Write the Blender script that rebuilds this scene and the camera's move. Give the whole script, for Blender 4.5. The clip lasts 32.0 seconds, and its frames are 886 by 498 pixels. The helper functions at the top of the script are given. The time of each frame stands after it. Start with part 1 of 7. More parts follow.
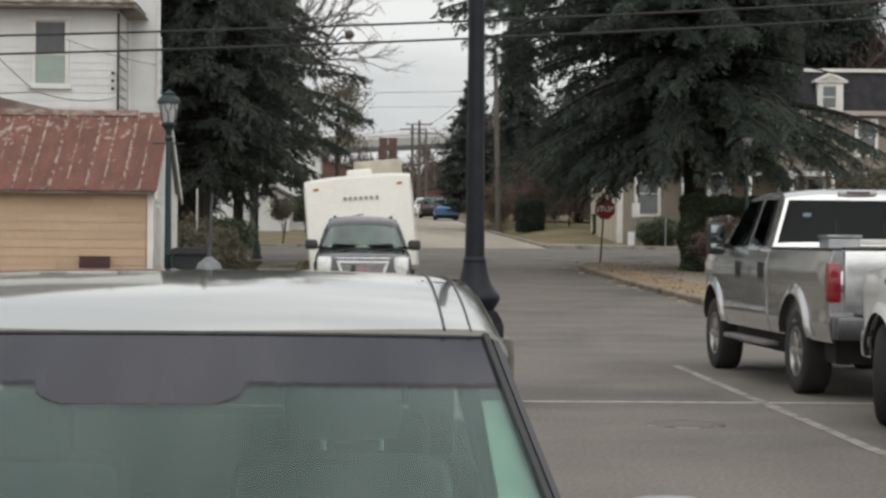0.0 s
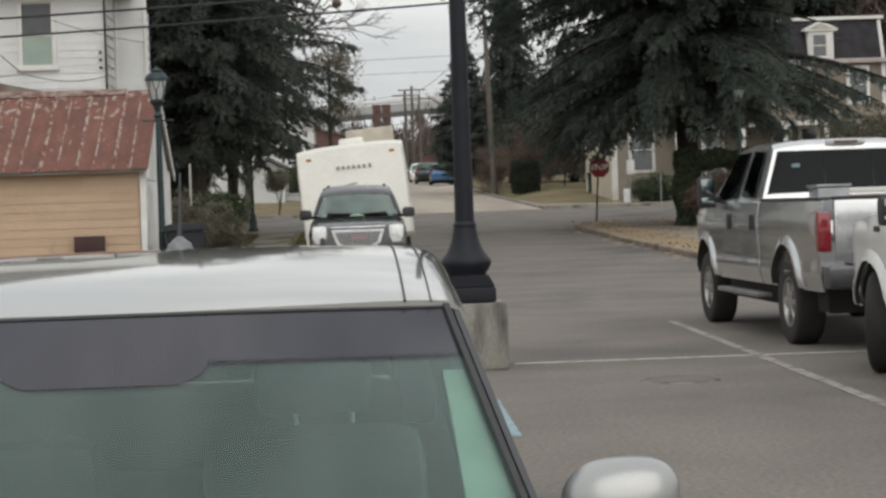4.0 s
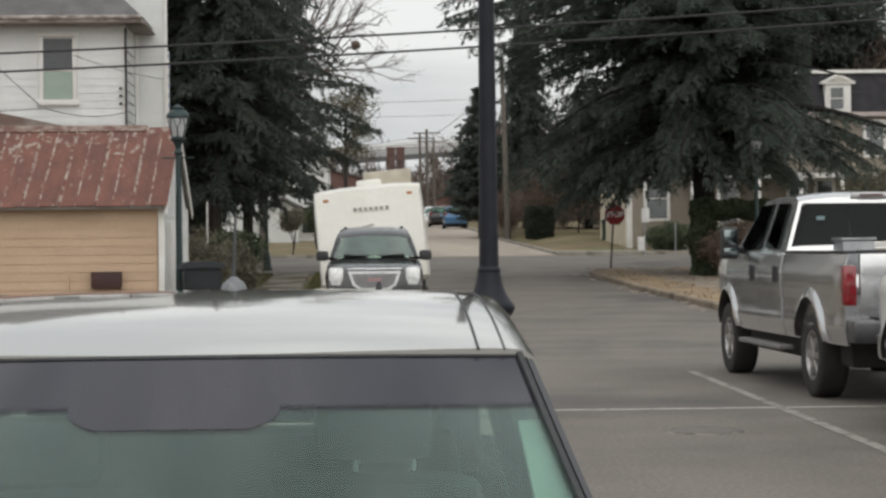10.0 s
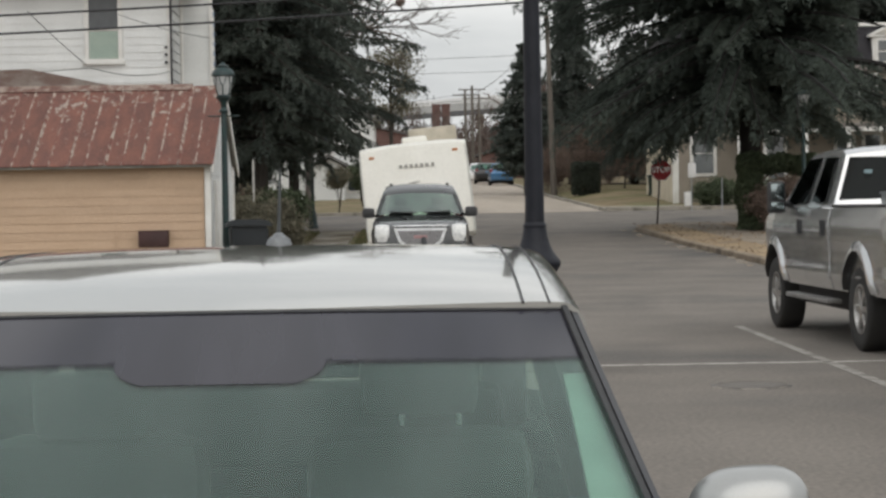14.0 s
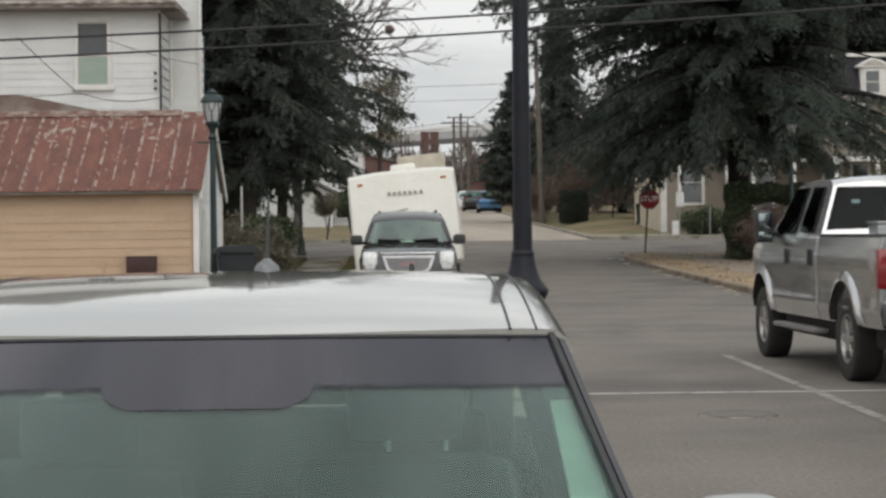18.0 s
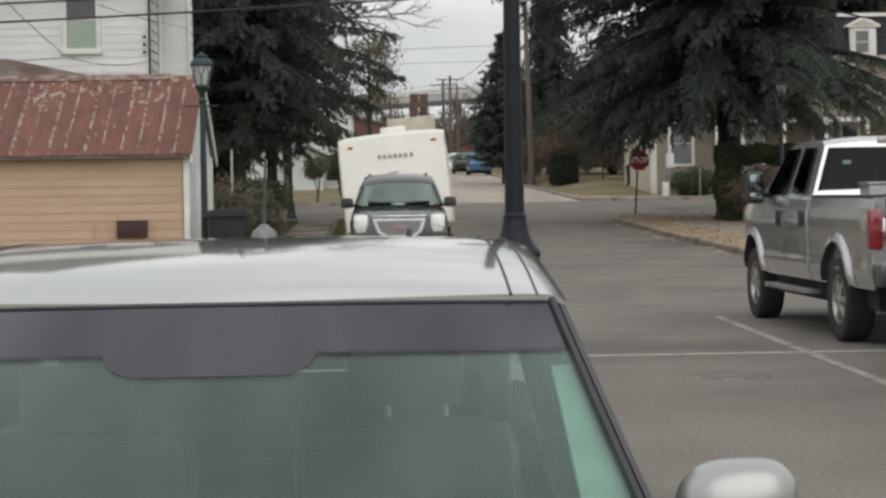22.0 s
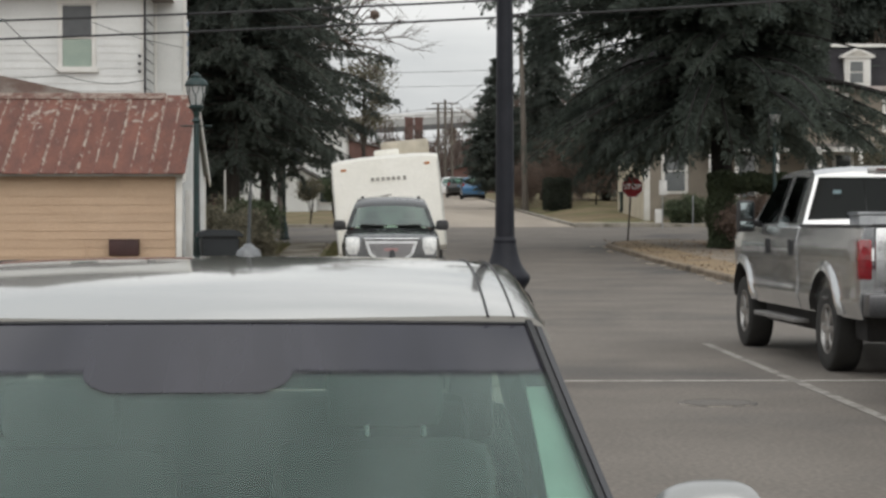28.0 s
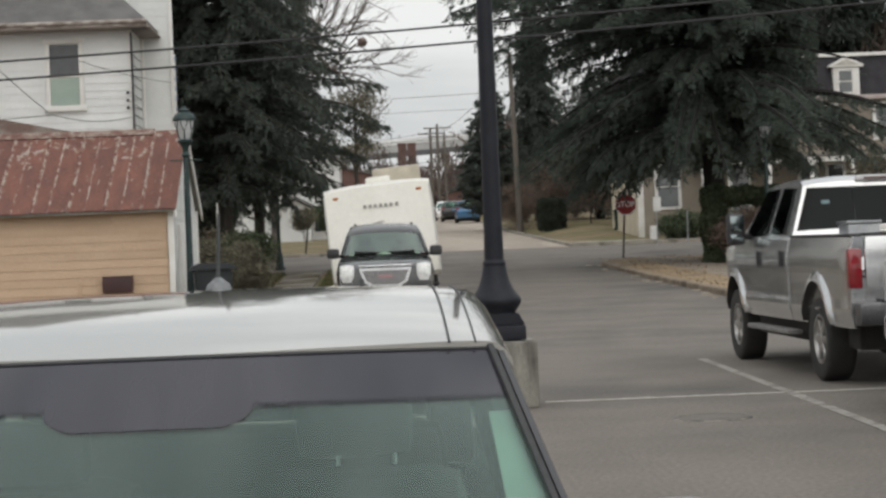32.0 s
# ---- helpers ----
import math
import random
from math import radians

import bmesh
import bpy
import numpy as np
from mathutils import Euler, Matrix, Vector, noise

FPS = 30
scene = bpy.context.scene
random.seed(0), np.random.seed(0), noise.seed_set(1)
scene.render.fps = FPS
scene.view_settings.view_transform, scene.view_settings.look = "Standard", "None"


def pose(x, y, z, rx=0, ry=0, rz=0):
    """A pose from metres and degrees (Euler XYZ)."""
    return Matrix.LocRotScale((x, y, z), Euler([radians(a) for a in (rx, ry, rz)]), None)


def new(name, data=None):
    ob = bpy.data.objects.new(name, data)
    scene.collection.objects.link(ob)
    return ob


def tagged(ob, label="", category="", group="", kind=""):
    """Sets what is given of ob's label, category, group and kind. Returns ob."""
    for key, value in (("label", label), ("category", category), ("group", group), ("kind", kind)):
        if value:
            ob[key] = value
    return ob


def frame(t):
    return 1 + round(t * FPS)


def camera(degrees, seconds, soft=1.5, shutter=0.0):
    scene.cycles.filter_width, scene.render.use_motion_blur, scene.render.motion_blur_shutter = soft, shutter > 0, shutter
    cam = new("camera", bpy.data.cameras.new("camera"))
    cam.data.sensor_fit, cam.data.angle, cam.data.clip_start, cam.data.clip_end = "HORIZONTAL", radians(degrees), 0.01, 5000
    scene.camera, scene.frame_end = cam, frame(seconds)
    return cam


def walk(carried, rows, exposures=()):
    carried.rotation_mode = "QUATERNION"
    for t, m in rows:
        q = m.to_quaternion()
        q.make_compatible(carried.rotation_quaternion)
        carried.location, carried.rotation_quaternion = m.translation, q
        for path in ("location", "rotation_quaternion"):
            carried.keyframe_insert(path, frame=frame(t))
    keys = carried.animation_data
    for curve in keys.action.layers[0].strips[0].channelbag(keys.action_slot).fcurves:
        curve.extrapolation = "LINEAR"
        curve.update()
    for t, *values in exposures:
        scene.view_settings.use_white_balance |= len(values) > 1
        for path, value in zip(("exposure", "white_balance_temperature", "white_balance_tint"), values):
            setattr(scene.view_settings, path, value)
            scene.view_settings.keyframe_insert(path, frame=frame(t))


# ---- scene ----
cam = camera(25.25, 32.0, soft=2.7)
PATH = [
    (0, pose(-0.015, -0.015, 1.486, 89.741, -0.462, -2.754)),
    (0.5, pose(-0.021, -0.017, 1.486, 90.049, 0.399, -2.262)),
    (1, pose(-0.034, 0.002, 1.481, 89.779, 0.199, -1.773)),
    (1.5, pose(-0.028, 0.004, 1.480, 89.389, 0.235, -1.979)),
    (2, pose(-0.031, -0.008, 1.481, 89.353, 0.357, -1.754)),
    (2.5, pose(-0.011, -0.019, 1.482, 89.567, 0.458, -1.958)),
    (4.5, pose(0.071, -0.046, 1.506, 88.545, 2.424, -3.160)),
    (5, pose(0.054, -0.020, 1.512, 89.095, 2.437, -4.001)),
    (5.5, pose(0.083, -0.028, 1.512, 90.017, 2.117, -5.366)),
    (6, pose(0.091, -0.023, 1.518, 89.195, 2.327, -4.114)),
    (6.5, pose(0.043, 0.025, 1.517, 90.412, 2.118, -4.356)),
    (7, pose(0.034, 0.030, 1.514, 90.528, 1.448, -4.423)),
    (7.5, pose(0.021, 0.037, 1.514, 90.406, 1.651, -4.142)),
    (8, pose(0.014, 0.006, 1.513, 90.008, 1.934, -3.476)),
    (8.5, pose(0.002, 0.011, 1.512, 89.872, 1.308, -3.823)),
    (9, pose(-0.025, 0.006, 1.510, 90.158, 1.154, -2.918)),
    (9.5, pose(-0.055, 0.025, 1.505, 90.165, 0.904, -1.975)),
    (10, pose(-0.057, 0.018, 1.506, 89.979, 0.603, -2.494)),
    (10.5, pose(-0.057, 0.024, 1.505, 89.989, 0.420, -2.522)),
    (11, pose(-0.063, 0.014, 1.503, 89.952, 0.260, -2.354)),
    (11.5, pose(-0.055, 0.018, 1.502, 89.936, 0.323, -2.230)),
    (12, pose(-0.051, 0.002, 1.502, 90.057, 0.298, -2.077)),
    (12.5, pose(-0.024, -0.012, 1.504, 89.998, 0.366, -1.983)),
    (12.8, pose(-0.011, -0.005, 1.502, 89.720, 0.436, -1.384)),
    (13, pose(0.000, -0.000, 1.500, 89.427, 0.400, -0.004)),
    (13.5, pose(-0.021, -0.012, 1.504, 89.357, 1.072, -0.334)),
    (14, pose(-0.053, 0.023, 1.500, 88.748, 0.991, -1.161)),
    (14.5, pose(-0.037, 0.024, 1.502, 89.251, 0.805, -2.081)),
    (16.5, pose(-0.053, 0.031, 1.498, 89.333, 0.691, -1.146)),
    (17, pose(-0.056, 0.028, 1.499, 89.375, 0.672, -1.275)),
    (17.5, pose(-0.054, 0.019, 1.500, 89.456, 0.649, -1.324)),
    (18, pose(-0.053, 0.013, 1.498, 89.543, 0.657, -1.504)),
    (18.5, pose(-0.048, 0.032, 1.496, 88.931, 0.557, -2.773)),
    (19, pose(-0.037, 0.008, 1.498, 88.783, 0.621, -1.619)),
    (19.5, pose(-0.039, 0.000, 1.491, 88.057, 0.605, 0.211)),
    (20, pose(-0.040, 0.003, 1.492, 88.212, 0.346, 0.053)),
    (20.5, pose(-0.066, 0.027, 1.500, 88.681, 0.409, -0.506)),
    (21, pose(-0.079, 0.050, 1.505, 87.976, -0.133, -2.958)),
    (21.5, pose(-0.021, -0.011, 1.514, 88.531, 0.431, -1.225)),
    (22, pose(-0.073, 0.014, 1.505, 88.446, 0.962, -1.804)),
    (22.5, pose(-0.056, 0.009, 1.501, 89.107, 0.709, -2.403)),
    (23, pose(-0.050, -0.002, 1.506, 89.701, 0.895, -1.111)),
    (23.5, pose(-0.038, 0.014, 1.501, 89.084, 0.556, -0.101)),
    (24, pose(-0.035, -0.004, 1.506, 89.475, 0.802, 0.491)),
    (24.5, pose(-0.077, 0.029, 1.504, 89.672, 0.913, 0.186)),
    (25, pose(-0.091, 0.038, 1.510, 89.986, 0.486, -0.945)),
    (25.5, pose(-0.120, 0.056, 1.506, 89.190, -0.073, -3.003)),
    (26, pose(-0.095, 0.043, 1.500, 88.272, -0.514, -1.526)),
    (26.5, pose(-0.121, 0.047, 1.500, 89.094, -0.720, -1.303)),
    (28.5, pose(-0.024, -0.047, 1.502, 89.164, 0.270, -2.051)),
    (29, pose(-0.017, -0.031, 1.501, 89.519, 0.915, -1.327)),
    (29.5, pose(-0.006, -0.010, 1.501, 89.625, 0.509, -1.017)),
    (30, pose(0.016, -0.021, 1.501, 89.224, 0.967, -1.441)),
    (30.5, pose(0.019, -0.008, 1.501, 89.023, 1.570, -1.675)),
    (31, pose(0.024, -0.021, 1.503, 89.232, 1.946, -1.647)),
    (31.5, pose(0.028, -0.029, 1.503, 89.539, 2.130, -1.981)),
    (32, pose(0.029, -0.032, 1.504, 89.837, 2.257, -2.075)),
]
walk(cam, PATH)

# world: an overcast winter sky
SUN_EL, SUN_AZ = radians(38), radians(165)
world = bpy.data.worlds.new("overcast_sky")
scene.world = world
world.use_nodes = True
wn, wl = world.node_tree.nodes, world.node_tree.links
wn.clear()
w_out = wn.new("ShaderNodeOutputWorld")
w_bg = wn.new("ShaderNodeBackground")
w_sky = wn.new("ShaderNodeTexSky")
w_sky.sky_type = "NISHITA"
w_sky.sun_disc = False
w_sky.sun_elevation, w_sky.sun_rotation = SUN_EL, SUN_AZ
w_sky.air_density, w_sky.dust_density = 1.6, 4.0
w_tc = wn.new("ShaderNodeTexCoord")
w_map = wn.new("ShaderNodeMapping")
w_map.inputs["Scale"].default_value = (1.0, 1.0, 4.0)
w_noise = wn.new("ShaderNodeTexNoise")
w_noise.inputs["Scale"].default_value = 3.2
w_noise.inputs["Detail"].default_value = 7.0
w_noise.inputs["Roughness"].default_value = 0.55
w_ramp = wn.new("ShaderNodeValToRGB")
w_ramp.color_ramp.elements[0].position, w_ramp.color_ramp.elements[0].color = 0.36, (6.9, 7.2, 7.4, 1)
w_ramp.color_ramp.elements[1].position, w_ramp.color_ramp.elements[1].color = 0.64, (10.65, 10.74, 10.7, 1)
w_mix = wn.new("ShaderNodeMixRGB")
w_mix.inputs["Fac"].default_value = 0.92
w_bg.inputs["Strength"].default_value = 0.075
wl.new(w_tc.outputs["Generated"], w_map.inputs["Vector"])
wl.new(w_map.outputs["Vector"], w_noise.inputs["Vector"])
wl.new(w_noise.outputs["Fac"], w_ramp.inputs["Fac"])
wl.new(w_sky.outputs["Color"], w_mix.inputs["Color1"])
w_sep = wn.new("ShaderNodeSeparateXYZ")
w_rise = wn.new("ShaderNodeMapRange")
w_rise.inputs["From Min"].default_value, w_rise.inputs["From Max"].default_value = 0.0, 0.6
w_rise.inputs["To Min"].default_value, w_rise.inputs["To Max"].default_value = 0.84, 1.12
w_dim = wn.new("ShaderNodeMixRGB")
w_dim.blend_type, w_dim.inputs["Fac"].default_value = "MULTIPLY", 1.0
wl.new(w_tc.outputs["Generated"], w_sep.inputs["Vector"])
wl.new(w_sep.outputs["Z"], w_rise.inputs["Value"])
wl.new(w_ramp.outputs["Color"], w_dim.inputs["Color1"])
wl.new(w_rise.outputs["Result"], w_dim.inputs["Color2"])
wl.new(w_dim.outputs["Color"], w_mix.inputs["Color2"])
wl.new(w_mix.outputs["Color"], w_bg.inputs["Color"])
wl.new(w_bg.outputs["Background"], w_out.inputs["Surface"])
sun_data = bpy.data.lights.new("sun", "SUN")
sun_data.energy, sun_data.angle, sun_data.color = 0.8, radians(75), (1.0, 0.985, 0.96)
sun = new("sun", sun_data)
sun.rotation_euler = (radians(90) - SUN_EL, 0, radians(180) - SUN_AZ)
scene.view_settings.exposure = 0.36


# ---- materials ----
MATS = {}


def mat(name, c1, c2=None, scale=3.0, fine=60.0, rough=0.7, metal=0.0, bump=0.15, spread=(0.35, 0.65), rand=0.0,
        stretch=(1, 1, 1), coat=0.0, spec=0.5, trans=0.0, emit=None, island=0.0, amp=0.22, c3=None, scale3=0.6, spread3=(0.55, 0.7), leafy=0.0):
    """A surface with two scales of variation, in metres of the thing's own space."""
    if name in MATS:
        return MATS[name]
    m = bpy.data.materials.new(name)
    m.use_nodes = True
    n, l = m.node_tree.nodes, m.node_tree.links
    b = n["Principled BSDF"]
    c2 = c2 or tuple(v * 0.75 for v in c1)
    tc, mp = n.new("ShaderNodeTexCoord"), n.new("ShaderNodeMapping")
    mp.inputs["Scale"].default_value = stretch
    l.new(tc.outputs["Object"], mp.inputs["Vector"])
    n1 = n.new("ShaderNodeTexNoise")
    n1.inputs["Scale"].default_value, n1.inputs["Detail"].default_value = scale, 5
    n2 = n.new("ShaderNodeTexNoise")
    n2.inputs["Scale"].default_value, n2.inputs["Detail"].default_value = fine, 3
    r1 = n.new("ShaderNodeMapRange")
    r1.inputs["From Min"].default_value, r1.inputs["From Max"].default_value = spread
    mx = n.new("ShaderNodeMixRGB")
    mx.inputs["Color1"].default_value, mx.inputs["Color2"].default_value = (*c1, 1), (*c2, 1)
    for k in (n1, n2):
        l.new(mp.outputs["Vector"], k.inputs["Vector"])
    l.new(n1.outputs["Fac"], r1.inputs["Value"])
    l.new(r1.outputs["Result"], mx.inputs["Fac"])
    last = mx.outputs["Color"]
    if c3:
        n3 = n.new("ShaderNodeTexNoise")
        n3.inputs["Scale"].default_value, n3.inputs["Detail"].default_value = scale3, 6
        l.new(mp.outputs["Vector"], n3.inputs["Vector"])
        r3 = n.new("ShaderNodeMapRange")
        r3.inputs["From Min"].default_value, r3.inputs["From Max"].default_value = spread3
        l.new(n3.outputs["Fac"], r3.inputs["Value"])
        m3 = n.new("ShaderNodeMixRGB")
        m3.inputs["Color2"].default_value = (*c3, 1)
        l.new(r3.outputs["Result"], m3.inputs["Fac"])
        l.new(last, m3.inputs["Color1"])
        last = m3.outputs["Color"]
    r2 = n.new("ShaderNodeMapRange")
    r2.inputs["To Min"].default_value, r2.inputs["To Max"].default_value = 1 - amp, 1 + amp
    r2.inputs["From Min"].default_value, r2.inputs["From Max"].default_value = 0.25, 0.75
    l.new(n2.outputs["Fac"], r2.inputs["Value"])
    mul = n.new("ShaderNodeMixRGB")
    mul.blend_type, mul.inputs["Fac"].default_value = "MULTIPLY", 1.0
    l.new(last, mul.inputs["Color1"])
    l.new(r2.outputs["Result"], mul.inputs["Color2"])
    last = mul.outputs["Color"]
    for amount, kind in ((rand, "obj"), (island, "isl")):
        if amount:
            src = n.new("ShaderNodeObjectInfo") if kind == "obj" else n.new("ShaderNodeNewGeometry")
            rr = n.new("ShaderNodeMapRange")
            rr.inputs["To Min"].default_value, rr.inputs["To Max"].default_value = 1 - amount, 1 + amount
            l.new(src.outputs["Random" if kind == "obj" else "Random Per Island"], rr.inputs["Value"])
            m4 = n.new("ShaderNodeMixRGB")
            m4.blend_type, m4.inputs["Fac"].default_value = "MULTIPLY", 1.0
            l.new(last, m4.inputs["Color1"])
            l.new(rr.outputs["Result"], m4.inputs["Color2"])
            last = m4.outputs["Color"]
    l.new(last, b.inputs["Base Color"])
    rr = n.new("ShaderNodeMapRange")
    rr.inputs["To Min"].default_value, rr.inputs["To Max"].default_value = max(0.02, rough - 0.08), min(1.0, rough + 0.08)
    l.new(n1.outputs["Fac"], rr.inputs["Value"])
    l.new(rr.outputs["Result"], b.inputs["Roughness"])
    b.inputs["Metallic"].default_value = metal
    b.inputs["Specular IOR Level"].default_value = spec
    b.inputs["Coat Weight"].default_value = coat
    b.inputs["Coat Roughness"].default_value = 0.04
    b.inputs["Transmission Weight"].default_value = trans
    if bump:
        bp = n.new("ShaderNodeBump")
        bp.inputs["Strength"].default_value, bp.inputs["Distance"].default_value = bump, 0.01
        l.new(n2.outputs["Fac"], bp.inputs["Height"])
        l.new(bp.outputs["Normal"], b.inputs["Normal"])
    if emit:
        b.inputs["Emission Color"].default_value, b.inputs["Emission Strength"].default_value = (*emit[:3], 1), emit[3]
    if leafy:
        # thin leaves let part of the light through
        tl, ms = n.new("ShaderNodeBsdfTranslucent"), n.new("ShaderNodeMixShader")
        ms.inputs["Fac"].default_value = leafy
        l.new(last, tl.inputs["Color"])
        l.new(b.outputs["BSDF"], ms.inputs[1])
        l.new(tl.outputs["BSDF"], ms.inputs[2])
        l.new(ms.outputs["Shader"], n["Material Output"].inputs["Surface"])
    MATS[name] = m
    return m


def glass(name, tint, clear=0.35, rough=0.02, ior=1.52, gloss=(0.95, 0.97, 0.97), film=0.0):
    """Car or window glass: a tinted see-through pane with a clear gloss on top."""
    if name in MATS:
        return MATS[name]
    m = bpy.data.materials.new(name)
    m.use_nodes = True
    n, l = m.node_tree.nodes, m.node_tree.links
    n.clear()
    out, mix = n.new("ShaderNodeOutputMaterial"), n.new("ShaderNodeMixShader")
    tr, gl, fr = n.new("ShaderNodeBsdfTransparent"), n.new("ShaderNodeBsdfGlossy"), n.new("ShaderNodeMapRange")
    lw, pw = n.new("ShaderNodeLayerWeight"), n.new("ShaderNodeMath")
    lw.inputs["Blend"].default_value = 0.5
    pw.operation, pw.inputs[1].default_value = "POWER", 4.0
    l.new(lw.outputs["Facing"], pw.inputs[0])
    l.new(pw.outputs["Value"], fr.inputs["Value"])
    fr.inputs["To Min"].default_value = ((ior - 1) / (ior + 1)) ** 2
    tr.inputs["Color"].default_value = (*[v * clear for v in tint], 1)
    gl.inputs["Roughness"].default_value = rough
    gl.inputs["Color"].default_value = (*gloss, 1)
    l.new(fr.outputs["Result"], mix.inputs["Fac"])
    l.new(tr.outputs["BSDF"], mix.inputs[1])
    l.new(gl.outputs["BSDF"], mix.inputs[2])
    last = mix.outputs["Shader"]
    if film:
        # a streaky film: road dust, its pale diffuse colour also imitating hazy sky reflection
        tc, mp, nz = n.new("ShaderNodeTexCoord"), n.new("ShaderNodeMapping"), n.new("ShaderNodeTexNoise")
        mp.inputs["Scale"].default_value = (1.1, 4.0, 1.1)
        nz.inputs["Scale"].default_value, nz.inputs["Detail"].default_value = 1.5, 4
        rg, dust_haze, ms = n.new("ShaderNodeMapRange"), n.new("ShaderNodeBsdfDiffuse"), n.new("ShaderNodeMixShader")
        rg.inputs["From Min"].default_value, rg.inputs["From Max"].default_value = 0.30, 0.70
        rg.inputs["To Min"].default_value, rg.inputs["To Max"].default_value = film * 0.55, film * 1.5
        dust_haze.inputs["Color"].default_value = (0.42, 0.447, 0.432, 1)
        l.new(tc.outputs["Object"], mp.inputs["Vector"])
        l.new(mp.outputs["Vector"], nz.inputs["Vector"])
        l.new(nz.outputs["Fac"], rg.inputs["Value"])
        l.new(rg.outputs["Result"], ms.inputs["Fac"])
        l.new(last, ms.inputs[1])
        l.new(dust_haze.outputs["BSDF"], ms.inputs[2])
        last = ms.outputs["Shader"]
    l.new(last, out.inputs["Surface"])
    MATS[name] = m
    return m


ASPHALT = mat("asphalt", (0.184, 0.161, 0.138), (0.148, 0.130, 0.112), scale=0.9, fine=34, rough=0.9, bump=0.45, amp=0.30, spread=(0.34, 0.66),
              c3=(0.086, 0.080, 0.075), scale3=0.42, spread3=(0.51, 0.72), stretch=(0.8, 0.7, 1))
FAR_ROAD = mat("pale_worn_road", (0.42, 0.36, 0.295), (0.32, 0.275, 0.225), scale=0.3, fine=20, rough=0.9, bump=0.2, stretch=(1, 0.2, 1))
CONCRETE = mat("concrete", (0.36, 0.33, 0.28), (0.24, 0.22, 0.18), scale=2.0, fine=40, rough=0.9, bump=0.3, c3=(0.13, 0.12, 0.095), scale3=1.7)
DRY_GRASS = mat("dry_winter_grass", (0.235, 0.178, 0.098), (0.15, 0.118, 0.062), scale=0.5, fine=14, rough=1, bump=0.6, c3=(0.11, 0.115, 0.04), scale3=0.35, spread3=(0.5, 0.66))
LEAF_LITTER = mat("leaf_litter", (0.175, 0.125, 0.083), (0.29, 0.22, 0.15), scale=3, fine=25, rough=1, bump=0.6)
KERB_STONE = mat("tan_kerb_concrete", (0.33, 0.265, 0.195), (0.21, 0.165, 0.12), scale=1.5, fine=40, rough=0.95, bump=0.35, c3=(0.13, 0.10, 0.075), scale3=1.1, spread3=(0.52, 0.66))
GOLD_LITTER = mat("golden_leaf_litter", (0.36, 0.265, 0.155), (0.21, 0.15, 0.095), scale=1.2, fine=25, rough=1, bump=0.6)
CROSS_PAINT = mat("white_cross_line_paint", (0.58, 0.55, 0.50), (0.26, 0.24, 0.215), scale=7, fine=60, rough=0.85, bump=0.2, spread=(0.5, 0.7))
LINE_PAINT = mat("worn_white_line_paint", (0.37, 0.345, 0.31), (0.17, 0.153, 0.135), scale=5, fine=60, rough=0.85, bump=0.2, spread=(0.42, 0.66))
BLUE_PAINT = mat("blue_line_paint", (0.30, 0.42, 0.46), (0.20, 0.27, 0.29), scale=8, rough=0.8)
PEACH = mat("peach_siding_paint", (0.515, 0.366, 0.252), (0.465, 0.325, 0.22), scale=1.2, fine=30, rough=0.62, bump=0.12, amp=0.07, c3=(0.46, 0.325, 0.222), scale3=2.3, spread3=(0.6, 0.78), rand=0.05, stretch=(0.6, 1, 2))
WHITE_SIDING = mat("white_siding_paint", (0.71, 0.715, 0.70), (0.63, 0.635, 0.62), scale=0.9, fine=25, rough=0.6, bump=0.1, amp=0.05, c3=(0.57, 0.575, 0.56), scale3=1.4, spread3=(0.6, 0.8), rand=0.04)
WHITE_TRIM = mat("white_trim_paint", (0.74, 0.73, 0.70), (0.66, 0.64, 0.60), scale=2.5, rough=0.55, bump=0.08, amp=0.06)
RUST = mat("rusted_tin", (0.172, 0.066, 0.044), (0.118, 0.050, 0.038), scale=2.2, fine=22, rough=0.75, metal=0.0, bump=0.25,
           c3=(0.28, 0.215, 0.175), scale3=5.0, spread3=(0.64, 0.71), stretch=(1.9, 0.6, 0.6), rand=0.10)
RUST_FLAKY = mat("rusted_tin_flaking", (0.172, 0.066, 0.044), (0.118, 0.050, 0.038), scale=2.2, fine=22, rough=0.75, bump=0.25,
                 c3=(0.31, 0.25, 0.21), scale3=6.5, spread3=(0.545, 0.63), stretch=(1.2, 0.8, 0.8), rand=0.10)
GREY_ROOF = mat("grey_shingle", (0.155, 0.15, 0.145), (0.115, 0.112, 0.11), scale=2, fine=30, rough=0.9, bump=0.3)
DARK_SLATE = mat("dark_mansard_shingle", (0.045, 0.042, 0.048), (0.03, 0.029, 0.033), scale=2, fine=20, rough=0.85, bump=0.3)
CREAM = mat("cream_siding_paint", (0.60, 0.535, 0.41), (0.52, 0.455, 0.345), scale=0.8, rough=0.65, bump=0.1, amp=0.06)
POLE_BLACK = mat("black_cast_iron", (0.011, 0.012, 0.017), (0.017, 0.018, 0.024), scale=5, fine=50, rough=0.5, bump=0.12, spec=0.25)
LAMP_GREEN = mat("dark_green_cast_iron", (0.010, 0.034, 0.033), (0.015, 0.028, 0.028), scale=6, fine=60, rough=0.45, bump=0.08)
FROST = mat("frosted_lamp_glass", (0.46, 0.47, 0.47), (0.36, 0.37, 0.37), scale=3, rough=0.35, bump=0)
RUBBER = mat("tyre_rubber", (0.022, 0.021, 0.020), (0.032, 0.030, 0.027), scale=6, fine=60, rough=0.85, bump=0.3)
